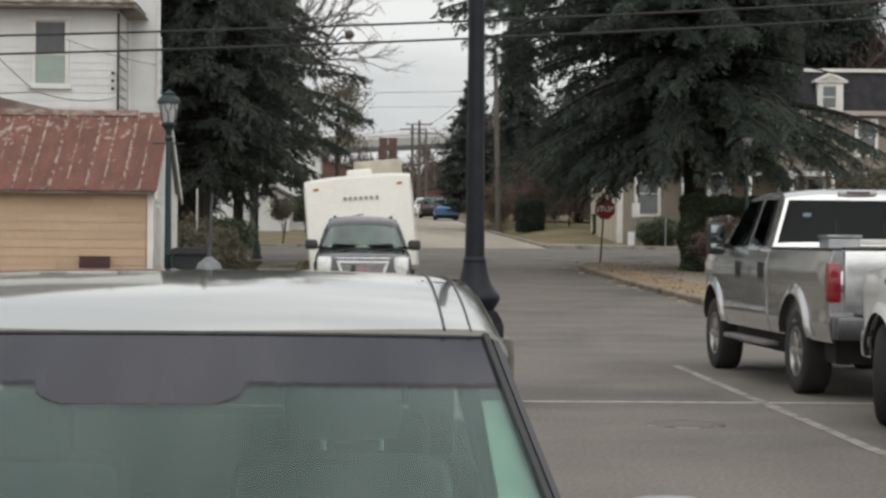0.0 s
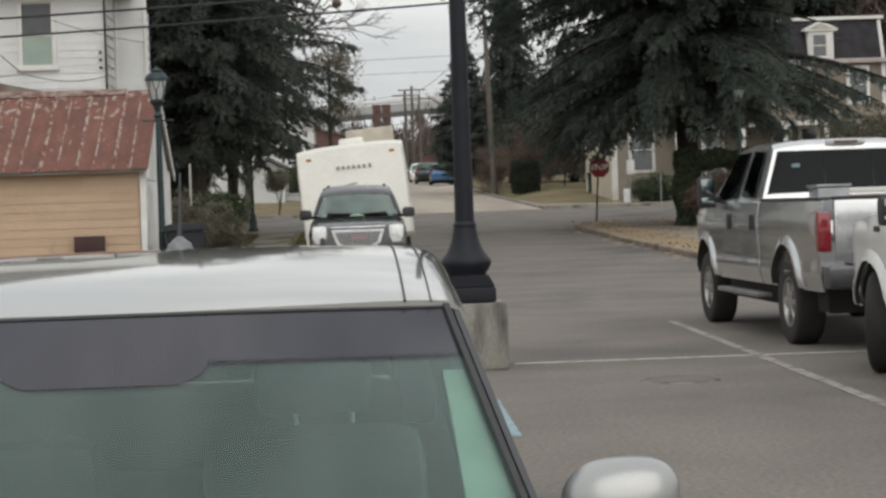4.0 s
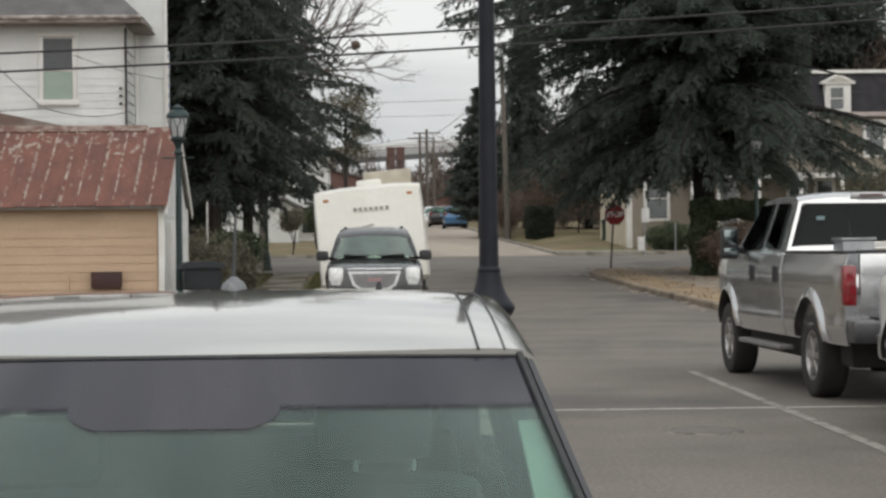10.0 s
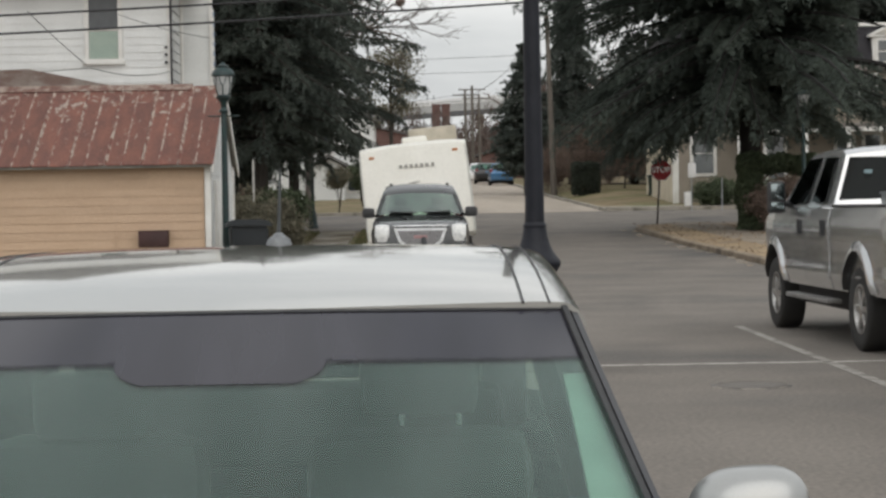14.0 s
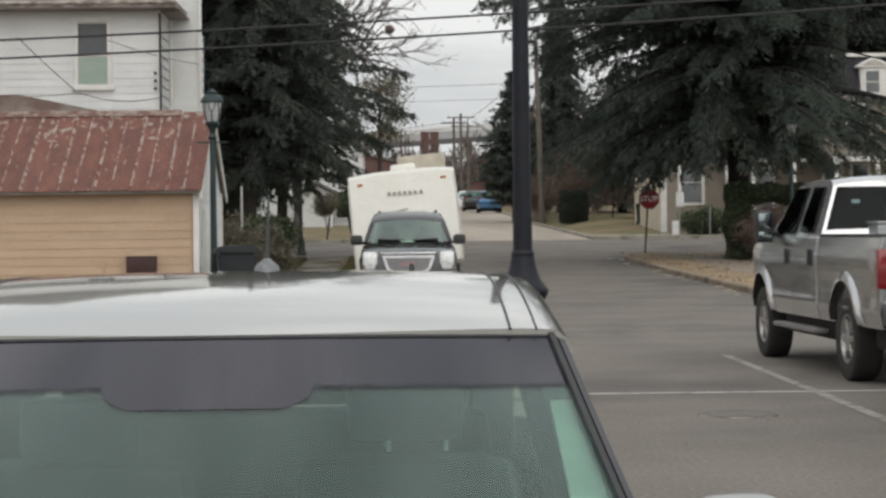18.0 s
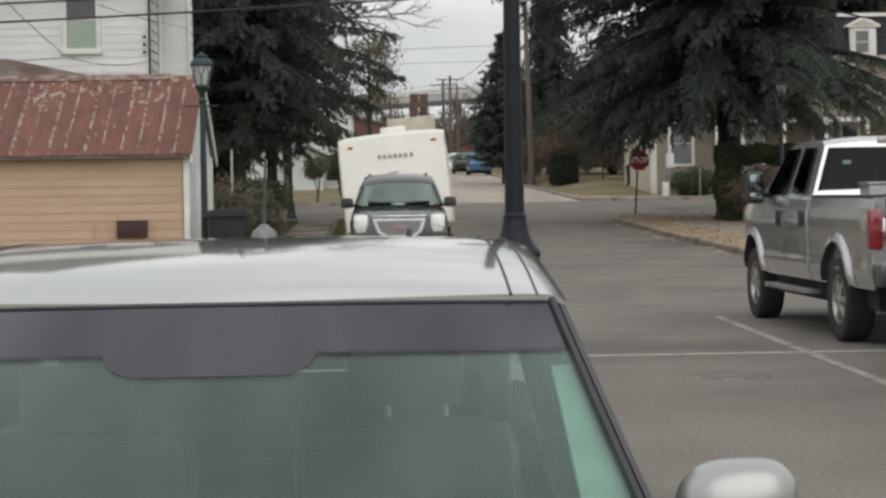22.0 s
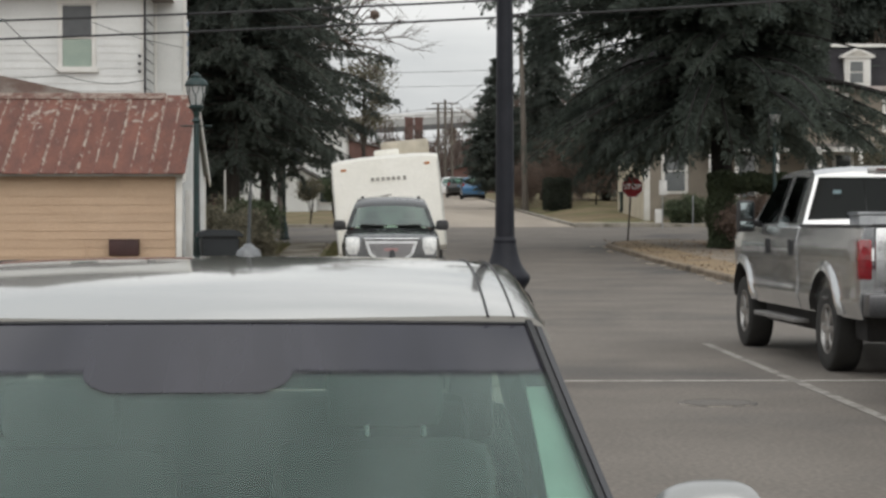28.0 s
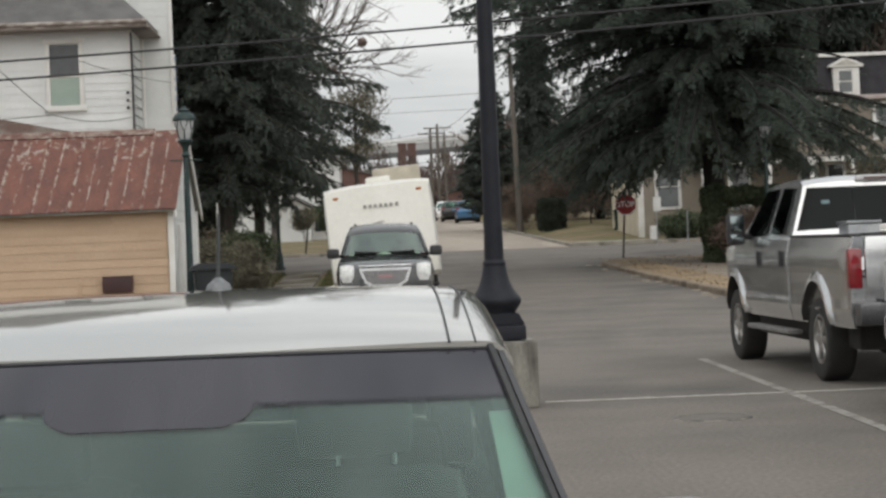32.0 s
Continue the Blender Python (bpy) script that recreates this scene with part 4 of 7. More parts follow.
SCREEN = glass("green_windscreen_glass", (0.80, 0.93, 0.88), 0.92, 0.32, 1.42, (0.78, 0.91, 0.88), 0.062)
BAND = mat("purple_grey_sun_band", (0.028, 0.027, 0.037), (0.022, 0.021, 0.030), scale=2.5, fine=4, rough=0.05, spec=0.55, bump=0, stretch=(0.6, 3, 0.6))
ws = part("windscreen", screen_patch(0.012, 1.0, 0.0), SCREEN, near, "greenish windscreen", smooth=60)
part("header_seal", screen_patch(-0.004, 0.007, 0.003, n=2, thick=0.010), BLACK_PLASTIC, near)
part("sun_band", screen_patch(0.006, 0.178, 0.0006, n=16, thick=0.0003), BAND, ws, "purple-grey sun band")


def notch(s):
    k = (s - 0.17) / (0.262 - 0.17)
    return 0.288 - 0.085 * max(0, k) ** 3


part("mirror_patch", screen_patch(0.165, 0.262, 0.0012, lambda s: -notch(s), notch, 10, 20, 0.0003), BAND, ws, "dark patch behind the inner mirror")
for k, amount in enumerate((0.72, 0.42, 0.18)):
    fm = bpy.data.materials.new("fading_sun_band")
    fm.use_nodes = True
    fn, fl = fm.node_tree.nodes, fm.node_tree.links
    fb, ft, fx_ = fn["Principled BSDF"], fn.new("ShaderNodeBsdfTransparent"), fn.new("ShaderNodeMixShader")
    fb.inputs["Base Color"].default_value, fb.inputs["Roughness"].default_value = (0.026, 0.025, 0.034, 1), 0.05
    fx_.inputs["Fac"].default_value = amount
    fl.new(ft.outputs["BSDF"], fx_.inputs[1])
    fl.new(fb.outputs["BSDF"], fx_.inputs[2])
    fl.new(fx_.outputs["Shader"], fn["Material Output"].inputs["Surface"])
    part("sun_band_edge", screen_patch(0.178 + 0.006 * k, 0.184 + 0.006 * k, 0.0006, n=2, thick=0.0003), fm, ws, "fading lower edge of the sun band")
PILLAR_TRIM = mat("pale_pillar_trim", (0.60, 0.62, 0.58), (0.52, 0.54, 0.50), scale=4, fine=8, rough=0.9, bump=0)
for s in (1, -1):
    s_side = s
    seal, pil = bmesh.new(), bmesh.new()
    for bmx, off, wd, hi, rr in ((seal, 0.006, 0.022, 0.008, 1), (pil, 0.022, 0.022, 0.008, 2)):
        prev = None
        for i in range(21):
            q = i / 20
            c = screen_pt(s * 1.0, q)
            y = c[1] + s * off
            row = [bmx.verts.new((c[0] + dx - 0.03 * (rr - 1), y + s * k * wd / 2, c[2] + dz)) for k, dx, dz in
                   ((-1, 0.0, -0.01), (-0.7, 0.004, hi), (0.3, 0.0, hi * 0.9), (0.85, -0.012, -0.004), (1.0, -0.03, -0.03))]
            if prev:
                for j in range(4):
                    bmx.faces.new((prev[j], prev[j + 1], row[j + 1], row[j]))
            prev = row
        bmesh.ops.recalc_face_normals(bmx, faces=bmx.faces[:])
    part("screen_seal", seal, BLACK_PLASTIC, near)
    part("screen_pillar", pil, paint("grey_pillar_paint", (0.030, 0.030, 0.035), metal=0.1, coat=0.3), near, "grey screen pillar")
    part("pillar_trim", screen_patch(0.20, 1.0, -0.025, lambda s: s_side * (0.965 - 0.13 * s), lambda s: s_side * 1.0, 12, 8, 0.01), PILLAR_TRIM, near, "pale inner pillar trim")
    # door mirror
    bm = bmesh.new()
    bmesh.ops.create_uvsphere(bm, u_segments=24, v_segments=16, radius=1.0)
    for v in bm.verts:
        x, y, z = v.co
        e = 0.74
        v.co = Vector((math.copysign(abs(x) ** e, x) * 0.075, math.copysign(abs(y) ** e, y) * 0.105 * (1.0 if s * y > 0 else 0.95), math.copysign(abs(z) ** e, z) * 0.085 + 0.012 * s * y))
    bmesh.ops.translate(bm, vec=(NC_Y - 3.3, s * 0.895, 0.972), verts=bm.verts)
    mir = part("door_mirror", bm, paint("mirror_cap_silver", (0.42, 0.42, 0.41), metal=0.7, rough=0.32, coat=0.25), near, "silver door mirror cap", smooth=80)
    part("mirror_foot", box(0.09, 0.12, 0.05, (NC_Y - 3.35, s * 0.80, 0.90), 0.02), BLACK_PLASTIC, mir)

nz, nx = interp([0.2, 0.45, 0.7, 0.93], [0.93, 0.99, 1.0, 0.95]), interp([-2.1, -1.8, 1.6, 2.2, 2.75], [0.93, 1.0, 1.0, 0.96, 0.80])
out = [(-2.05, 0.30), (-2.1, 0.6), (-2.02, 0.92), (-1.80, 0.80), (1.35, 0.80), (1.55, 0.92), (1.70, 0.92), (1.95, 0.90), (2.45, 0.80), (2.68, 0.68), (2.75, 0.5), (2.70, 0.24), (2.6, 0.22)] + arch(1.75, 0.33, 0.38, 0.22) + arch(-1.05, 0.33, 0.38, 0.22) + [(-1.95, 0.25)]
body_bm = hull(out, lambda x, z: 0.90 * nz(z) * nx(x), (-1.8, 1.6, 2.2, 2.5), (0.45, 0.7), crown=0.05, crown_z=0.6)
body_bm.normal_update()
for f in body_bm.faces:
    if f.normal.z > 0.6 and -2.01 < f.calc_center_median().x < 1.6:
        f.material_index = 1
part("body", body_bm, [NEAR_SILVER, mat("dark_cabin_cloth", (0.045, 0.047, 0.045), (0.032, 0.034, 0.032), scale=4, fine=8, rough=1.0, bump=0, spec=0.0)], near)
SEAT = mat("grey_seat_cloth", (0.075, 0.077, 0.075), (0.055, 0.057, 0.055), scale=6, fine=8, rough=0.9, bump=0)
DASH = mat("dash_plastic", (0.060, 0.062, 0.060), (0.045, 0.047, 0.045), scale=5, fine=8, rough=0.7, bump=0)
part("dashboard", box(0.55, 1.40, 0.16, (NC_Y - 3.25, 0, 0.86), 0.06), DASH, near)
part("floor_pan", box(3.2, 1.5, 0.04, (NC_Y - 5.0, 0, 0.35), 0.01), DASH, near)
for s in (1, -1):
    seat = part("front_seat", box(0.18, 0.50, 0.60, (NC_Y - 4.42, s * 0.36, 0.708), 0.08), SEAT, near)
    for k in (-1, 1) if s > 0 else ():
        part("headrest_post", tube([(NC_Y - 4.36, s * 0.36 + 0.024 + k * 0.063, 1.020), (NC_Y - 4.355, s * 0.36 + 0.024 + k * 0.063, 1.043)], 0.0055, 10), mat("polished_post", (0.93, 0.93, 0.93), (0.9, 0.9, 0.9), rough=0.35, metal=0.5, bump=0), seat, "bright headrest post")
    part("headrest", box(0.10, 0.26, 0.15, (NC_Y - 4.40, s * 0.36, 1.108 if s > 0 else 1.07), 0.04), SEAT, seat)
    bm = bmesh.new()
    vs = [bm.verts.new((x, s * y, z)) for x, y, z in ((1.40, 0.800, 0.81), (0.74, 0.650, 1.285), (-0.14, 0.645, 1.31), (-0.14, 0.797, 0.81))]
    bm.faces.new(vs)
    bmesh.ops.solidify(bm, geom=bm.faces[:], thickness=0.005)
    rear_bm = bmesh.new()
    vs = [rear_bm.verts.new((x, s * y, z)) for x, y, z in ((-0.16, 0.797, 0.81), (-0.16, 0.645, 1.31), (-1.1, 0.64, 1.33), (-1.75, 0.79, 0.81))]
    rear_bm.faces.new(vs)
    bmesh.ops.solidify(rear_bm, geom=rear_bm.faces[:], thickness=0.005)
    part("rear_side_glass", rear_bm, DARK_GLASS, near)
    part("side_glass", bm, glass("pale_side_glass", (0.90, 1.0, 0.96), 1.0, 0.02, 1.45), near)
    part("door_post", tube([(-0.15, s * 0.775, 0.78), (-0.15, s * 0.635, 1.32)], 0.05, 8), BLACK_PLASTIC, near)
    part("head_lamp", box(0.3, 0.34, 0.15, (2.42, s * 0.62, 0.66), 0.05), HEAD_LENS, near)
    for x in (1.75, -1.05):
        wheel(near, x, s * 0.79, 0.33, 0.21, 0.2, 7, None, s)
for s in (1, -1):
    part("rear_pillar", box(0.36, 0.14, 0.42, (-1.84, s * 0.645, 1.01), 0.03), BLACK_PLASTIC, near)
part("rear_seat", box(0.2, 1.2, 0.6, (NC_Y - 5.5, 0, 0.72), 0.08), SEAT, near)
part("rear_glass", prism([(-1.78, 1.30), (-2.02, 0.93), (-2.035, 0.93), (-1.795, 1.30)], 1.2, at=-0.6), DARK_GLASS, near)
part("bonnet_edge", box(0.3, 1.2, 0.05, (NC_Y - 2.9 + 0.05, 0, 0.90), 0.02), BLACK_PLASTIC, near)


def clip(poly, z, keep):
    """The part of an outline below (keep = 1) or above (keep = -1) a level."""
    out = []
    for k, (x0, z0) in enumerate(poly):
        x1, z1 = poly[(k + 1) % len(poly)]
        a, c = keep * (z - z0), keep * (z - z1)
        if a >= 0:
            out.append((x0, z0))
        if a * c < 0:
            u = a / (a - c)
            out.append((x0 + (x1 - x0) * u, z))
    return out


def car(name, m, colour, label, outline, wide, wz, wx, cuts, axles, r, panes, screen, back, lamps, roof_drop=0.05, rim=0.21, glass_mat=None, category="car", belt=1.0, roof_z=1.5, posts=()):
    """A closed car. panes: side windows; screen, back: lines of (x, z) up the two end windows; lamps: (name, x, y, z, sx, sy, sz, material)."""
    fz, fx = interp(*wz), interp(*wx)

    def w(x, z):
        return wide / 2 * fz(z) * fx(x)
    top = empty(name, m, label, category)
    part("body", hull(clip(outline, belt, 1), w, cuts[0], [z for z in cuts[1] if z < belt], crown=roof_drop, crown_z=cuts[2]), colour, top)
    part("roof", hull(clip(outline, roof_z, -1), w, cuts[0], (), crown=roof_drop, crown_z=cuts[2]), colour, top)
    seat_m = mat("dark_grey_seat", (0.10, 0.10, 0.10), (0.07, 0.07, 0.07), scale=5, rough=0.9)
    for line, nm in ((screen, "screen_pillar"), (back, "rear_pillar")):
        for s in (1, -1):
            part(nm, tube([(x, s * (w(x, z) - 0.035), z - roof_drop * 0.8) for x, z in line], 0.045, 8), colour, top)
    for x in posts:
        for s in (1, -1):
            part("door_post", tube([(x, s * (w(x, z) - 0.03), z) for z in (belt - 0.03, roof_z + 0.02)], 0.035, 6), BLACK_PLASTIC, top)
    for x in (0.15, -0.85):
        for s in (1, -1):
            part("seat", box(0.16, 0.5, 0.62, (x - 0.15, s * wide * 0.2, belt - 0.12), 0.06), seat_m, top)
            part("headrest", box(0.1, 0.26, 0.17, (x - 0.2, s * wide * 0.2, belt + 0.28), 0.04), seat_m, top)
    part("dashboard", box(0.35, wide * 0.8, 0.12, (screen[0][0] - 0.25, 0, belt - 0.06), 0.04), seat_m, top)
    for s in (1, -1):
        for poly in panes:
            part("side_window", side_panel(poly, w, s, 0.006, 0.014, zs=(1.2,)), glass_mat or CAR_GLASS, top)
        for k, x in enumerate(axles):
            wheel(top, x, s * (wide / 2 - 0.13), r, 0.22, rim, 7, None, s)
            part("wheel_well", box(r * 2.3, 0.3, r * 1.35, (x, s * (wide / 2 - 0.36), r * 1.25), 0.05), UNDER, top)
        for nm, x, y, z, sx, sy, sz, mt in lamps:
            part(nm, box(sx, sy, sz, (x, s * y, z), min(sx, sy, sz) * 0.3), mt, top)
    part("windscreen", cross_panel(screen, w, 0.07, 0.008, 0.014, bow=0.03, crown=roof_drop), CAR_GLASS if glass_mat is None else glass_mat, top)
    part("rear_window", cross_panel(back, w, 0.10, 0.008, 0.014, bow=0.02, crown=roof_drop), CAR_GLASS, top)
    part("underbody", box(abs(axles[0] - axles[1]) + 1.2, wide * 0.6, 0.2, ((axles[0] + axles[1]) / 2, 0, r * 0.95), 0.04), UNDER, top)
    return top, w


# a black sport utility vehicle, nose to the car park, towing a white caravan
YZ = ([0.3, 0.6, 0.9, 1.12, 1.2, 1.9, 2.0], [0.93, 0.98, 1.0, 0.975, 0.93, 0.70, 0.66])
YX = ([-2.6, -2.3, 1.7, 2.2, 2.55], [0.93, 1.0, 1.0, 0.965, 0.90])
suv_out = [(-2.5, 0.42), (-2.55, 0.75), (-2.55, 1.05), (-2.42, 1.55), (-2.28, 1.84), (-2.1, 1.88), (-0.6, 1.91), (0.20, 1.87), (0.50, 1.78), (0.66, 1.70), (1.22, 1.26), (1.30, 1.21), (2.2, 1.11), (2.44, 1.02),
           (2.50, 0.85), (2.53, 0.62), (2.50, 0.38), (2.40, 0.32)] + arch(1.50, 0.40, 0.48, 0.32) + arch(-1.45, 0.40, 0.48, 0.32) + [(-2.3, 0.36)]
suv, suv_w = car("sport_utility_vehicle", pose(0.30, 39.3 + 2.5, g(41), 0, 0, -90.3), BLACK_PAINT, "black sport utility vehicle with chrome grille towing a caravan",
                 suv_out, 2.0, YZ, YX, ((-2.3, 1.3, 1.9, 2.3), (0.6, 0.9, 1.2, 1.5), 1.0), (1.50, -1.45), 0.40,
                 [[(-2.25, 1.25), (-1.25, 1.25), (-1.25, 1.74), (-2.1, 1.74)], [(-1.15, 1.25), (-0.2, 1.25), (-0.2, 1.76), (-1.15, 1.76)], [(-0.1, 1.25), (1.05, 1.25), (0.60, 1.64), (-0.1, 1.76)]],
                 [(1.20, 1.285), (0.94, 1.48), (0.69, 1.675)], [(-2.52, 1.15), (-2.42, 1.5), (-2.30, 1.78)],
                 [("head_lamp", 2.385, 0.765, 0.86, 0.27, 0.31, 0.42, HEAD_LENS), ("fog_lamp", 2.50, 0.66, 0.52, 0.06, 0.18, 0.08, HEAD_LENS),
                  ("roof_rail", -1.15, 0.60, 1.895, 2.2, 0.045, 0.035, BLACK_PLASTIC), ("tail_lamp", -2.5, 0.86, 1.15, 0.1, 0.12, 0.5, RED_LENS)], rim=0.26, category="suv", belt=1.24, roof_z=1.69, posts=(-0.15, -1.2), glass_mat=glass("pale_suv_glass", (0.74, 0.86, 0.80), 0.45, 0.03, 2.5, (0.90, 0.99, 0.94)))
gr = [(-0.44, 0.72), (-0.29, 0.61), (0.29, 0.61), (0.44, 0.72), (0.53, 0.99), (-0.53, 0.99)]
grille = part("grille", prism(gr, 0.05, axis="x", at=2.50, bevel=0.012), mat("bright_chrome", (0.80, 0.81, 0.82), rough=0.3, metal=0.15, coat=0.5, bump=0), suv, "chrome framed honeycomb grille")
part("grille_mesh", prism([(a * 0.86, 0.80 + (z - 0.80) * 0.74) for a, z in gr], 0.012, axis="x", at=2.545), mat("grille_honeycomb", (0.34, 0.33, 0.34), (0.15, 0.15, 0.15), scale=120, fine=150, rough=0.35, metal=0.8, bump=0.6, spread=(0.48, 0.52)), grille)
part("badge", box(0.012, 0.27, 0.06, (2.562, 0, 0.82), 0.004), mat("red_badge", (0.42, 0.24, 0.24), rough=0.4), grille, "red bar badge")
part("front_bumper", box(0.22, 1.92, 0.24, (2.46, 0, 0.46), 0.06), BLACK_PLASTIC, suv)
part("bonnet_edge", box(0.05, 1.1, 0.03, (2.43, 0, 1.035), 0.01), CHROME, suv)
for s in (1, -1):
    mir = part("mirror", box(0.16, 0.26, 0.21, (0.98, s * 1.06, 1.30), 0.07), BLACK_PLASTIC, suv, "black door mirror")
    part("mirror_arm", tube([(0.98, s * 0.86, 1.23), (0.98, s * 1.0, 1.25)], 0.03), BLACK_PLASTIC, mir)
    part("wiper", tube([(1.235, s * 0.08, 1.29), (1.19, s * 0.62, 1.32)], 0.014, 6), BLACK_PLASTIC, suv)
part("rear_view_mirror", box(0.04, 0.24, 0.07, (0.62, 0, 1.60), 0.02), BLACK_PLASTIC, suv)
part("towing_step", box(0.25, 0.16, 0.06, (1.4, 1.02, 0.62), 0.02), BLACK_PLASTIC, suv)

# the caravan
CARAVAN = mat("caravan_white", (0.78, 0.76, 0.70), (0.72, 0.70, 0.63), scale=0.8, rough=0.4, bump=0.02, coat=0.3)
van = empty("caravan", pose(0.45, 47.0, g(47), 5.4, 0, -91.2), "white travel trailer hitched behind a black vehicle", "caravan")
sh = [(0, 0.62), (0.0, 1.05), (-0.06, 1.5), (-0.16, 2.2), (-0.31, 2.80), (-0.45, 2.88), (-7.0, 2.90), (-7.1, 2.8), (-7.1, 0.5), (-0.5, 0.5), (-0.12, 0.52)]
vw = interp([0.4, 0.6, 2.6, 2.8], [0.99, 1.0, 1.0, 0.985])
part("body", hull(sh, lambda x, z: 1.29 * vw(z), (-0.5, -3), (1.05, 1.6, 2.2), crown=0.07, crown_z=2.7), CARAVAN, van)
CAR_GREY = mat("caravan_grey_stripe", (0.40, 0.385, 0.35), rough=0.4)
for s in (1, -1):
    part("marker_lamp", box(0.03, 0.13, 0.06, (-0.255, s * 1.0, 2.60), 0.01), AMBER, van, "amber marker lamp")
    part("corner_trim", tube([(0.01, s * 1.275, 0.65), (0.01, s * 1.28, 1.05), (-0.15, s * 1.28, 2.2), (-0.28, s * 1.26, 2.66)], 0.022, 6), mat("trim_white", (0.6, 0.59, 0.55)), van)
    for x in (-3.6, -4.5):
        wheel(van, x, s * 1.10, 0.34, 0.21, 0.2, 8, WHITE_TRIM, s)
    part("side_stripe", box(5.5, 0.012, 0.22, (-3.6, s * 1.292, 1.15), 0.004), CAR_GREY, van, "grey side stripe")
    part("side_window", box(1.1, 0.02, 0.55, (-2.2, s * 1.292, 1.75), 0.005), DARK_GLASS, van)
cool = part("roof_unit", box(0.75, 0.62, 0.24, (-1.5, 0.05, 2.92), 0.07), CARAVAN, van, "white rounded roof air unit")
part("roof_vent", box(0.4, 0.4, 0.12, (-3.3, -0.4, 2.86), 0.03), CARAVAN, van)
part("roof_box", box(1.6, 1.25, 0.50, (-5.4, 0.50, 3.11), 0.05), mat("pale_tan_box", (0.52, 0.47, 0.38)), van, "pale tan box on the roof")
hw = part("word_mark", box(0.008, 0.07, 0.10, (-0.145, 0.44, 2.30), 0.0), CAR_GREY, van, "grey lettering bars on the front")
for k in range(6):
    part("word_bar", box(0.008, 0.075, 0.085, (-0.145, 0.30 - 0.125 * k, 2.305 + 0.004 * k), 0.0), CAR_GREY, hw)
bm = bmesh.new()
prev = None
for k in range(13):
    u = k / 12
    y, z = 0.10 - 1.0 * u, 1.93 - 0.38 * u ** 1.4
    h = 0.012 + 0.045 * math.sin(math.pi * u) 
    x = float(np.interp(z, [1.05, 1.5, 2.2], [0, -0.06, -0.16])) + 0.008
    row = [bm.verts.new((x, y, z - h)), bm.verts.new((x - 0.01, y, z + h))]
    if prev:
        bm.faces.new((prev[0], row[0], row[1], prev[1]))
    prev = row
r = bmesh.ops.extrude_face_region(bm, geom=bm.faces[:])
bmesh.ops.translate(bm, vec=(-0.012, 0, 0), verts=[v for v in r["geom"] if isinstance(v, bmesh.types.BMVert)])
bmesh.ops.recalc_face_normals(bm, faces=bm.faces[:])
part("swoosh", bm, CAR_GREY, van, "grey swoosh on the front")
part("tow_bar", tube([(-0.1, 0.6, 0.5), (1.15, 0, 0.5), (-0.1, -0.6, 0.5)], 0.05, 8), UNDER, van)
part("gas_cover", box(0.4, 0.7, 0.45, (0.35, 0, 0.75), 0.12), CARAVAN, van)

# two cars that pass on the crossing street, and three parked up the hill
def hatch(m, colour, label):
    o = [(-2.15, 0.35), (-2.19, 0.62), (-2.16, 0.95), (-2.02, 1.12), (-1.72, 1.52), (-1.5, 1.59), (-0.6, 1.62), (0.1, 1.58), (0.45, 1.48), (1.25, 1.05), (1.85, 0.90), (2.1, 0.78), (2.2, 0.55), (2.19, 0.28), (2.1, 0.24)]
    o += arch(1.36, 0.33, 0.37, 0.24) + arch(-1.29, 0.33, 0.37, 0.24) + [(-2.0, 0.28)]
    return car("hatchback", m, colour, label, o, 1.83, ([0.2, 0.5, 0.8, 0.98, 1.05, 1.5, 1.65], [0.93, 0.99, 1, 0.97, 0.94, 0.74, 0.70]),
               ([-2.2, -1.8, 1.3, 1.9, 2.2], [0.86, 0.98, 1, 0.95, 0.78]), ((-1.8, 0.4, 1.3, 1.9), (0.5, 0.8, 1.0, 1.3), 0.85), (1.36, -1.29), 0.33,
               [[(-1.75, 1.08), (-1.30, 1.05), (-1.22, 1.48), (-1.55, 1.45)], [(-1.2, 1.05), (-0.22, 1.02), (-0.22, 1.52), (-1.12, 1.50)], [(-0.12, 1.02), (1.0, 1.0), (0.4, 1.40), (-0.12, 1.52)]],
               [(1.22, 1.08), (0.82, 1.29), (0.47, 1.47)], [(-2.02, 1.13), (-1.86, 1.34), (-1.73, 1.50)],
               [("head_lamp", 1.98, 0.66, 0.76, 0.3, 0.22, 0.15, HEAD_LENS), ("tail_lamp", -2.08, 0.74, 0.98, 0.16, 0.20, 0.26, RED_LENS), ("door_handle", -0.2, 0.905, 0.90, 0.16, 0.03, 0.03, CHROME),
                ("door_mirror", 0.75, 1.0, 1.02, 0.12, 0.2, 0.13, colour)], belt=1.06, roof_z=1.47, posts=(-0.17, -1.25))[0]


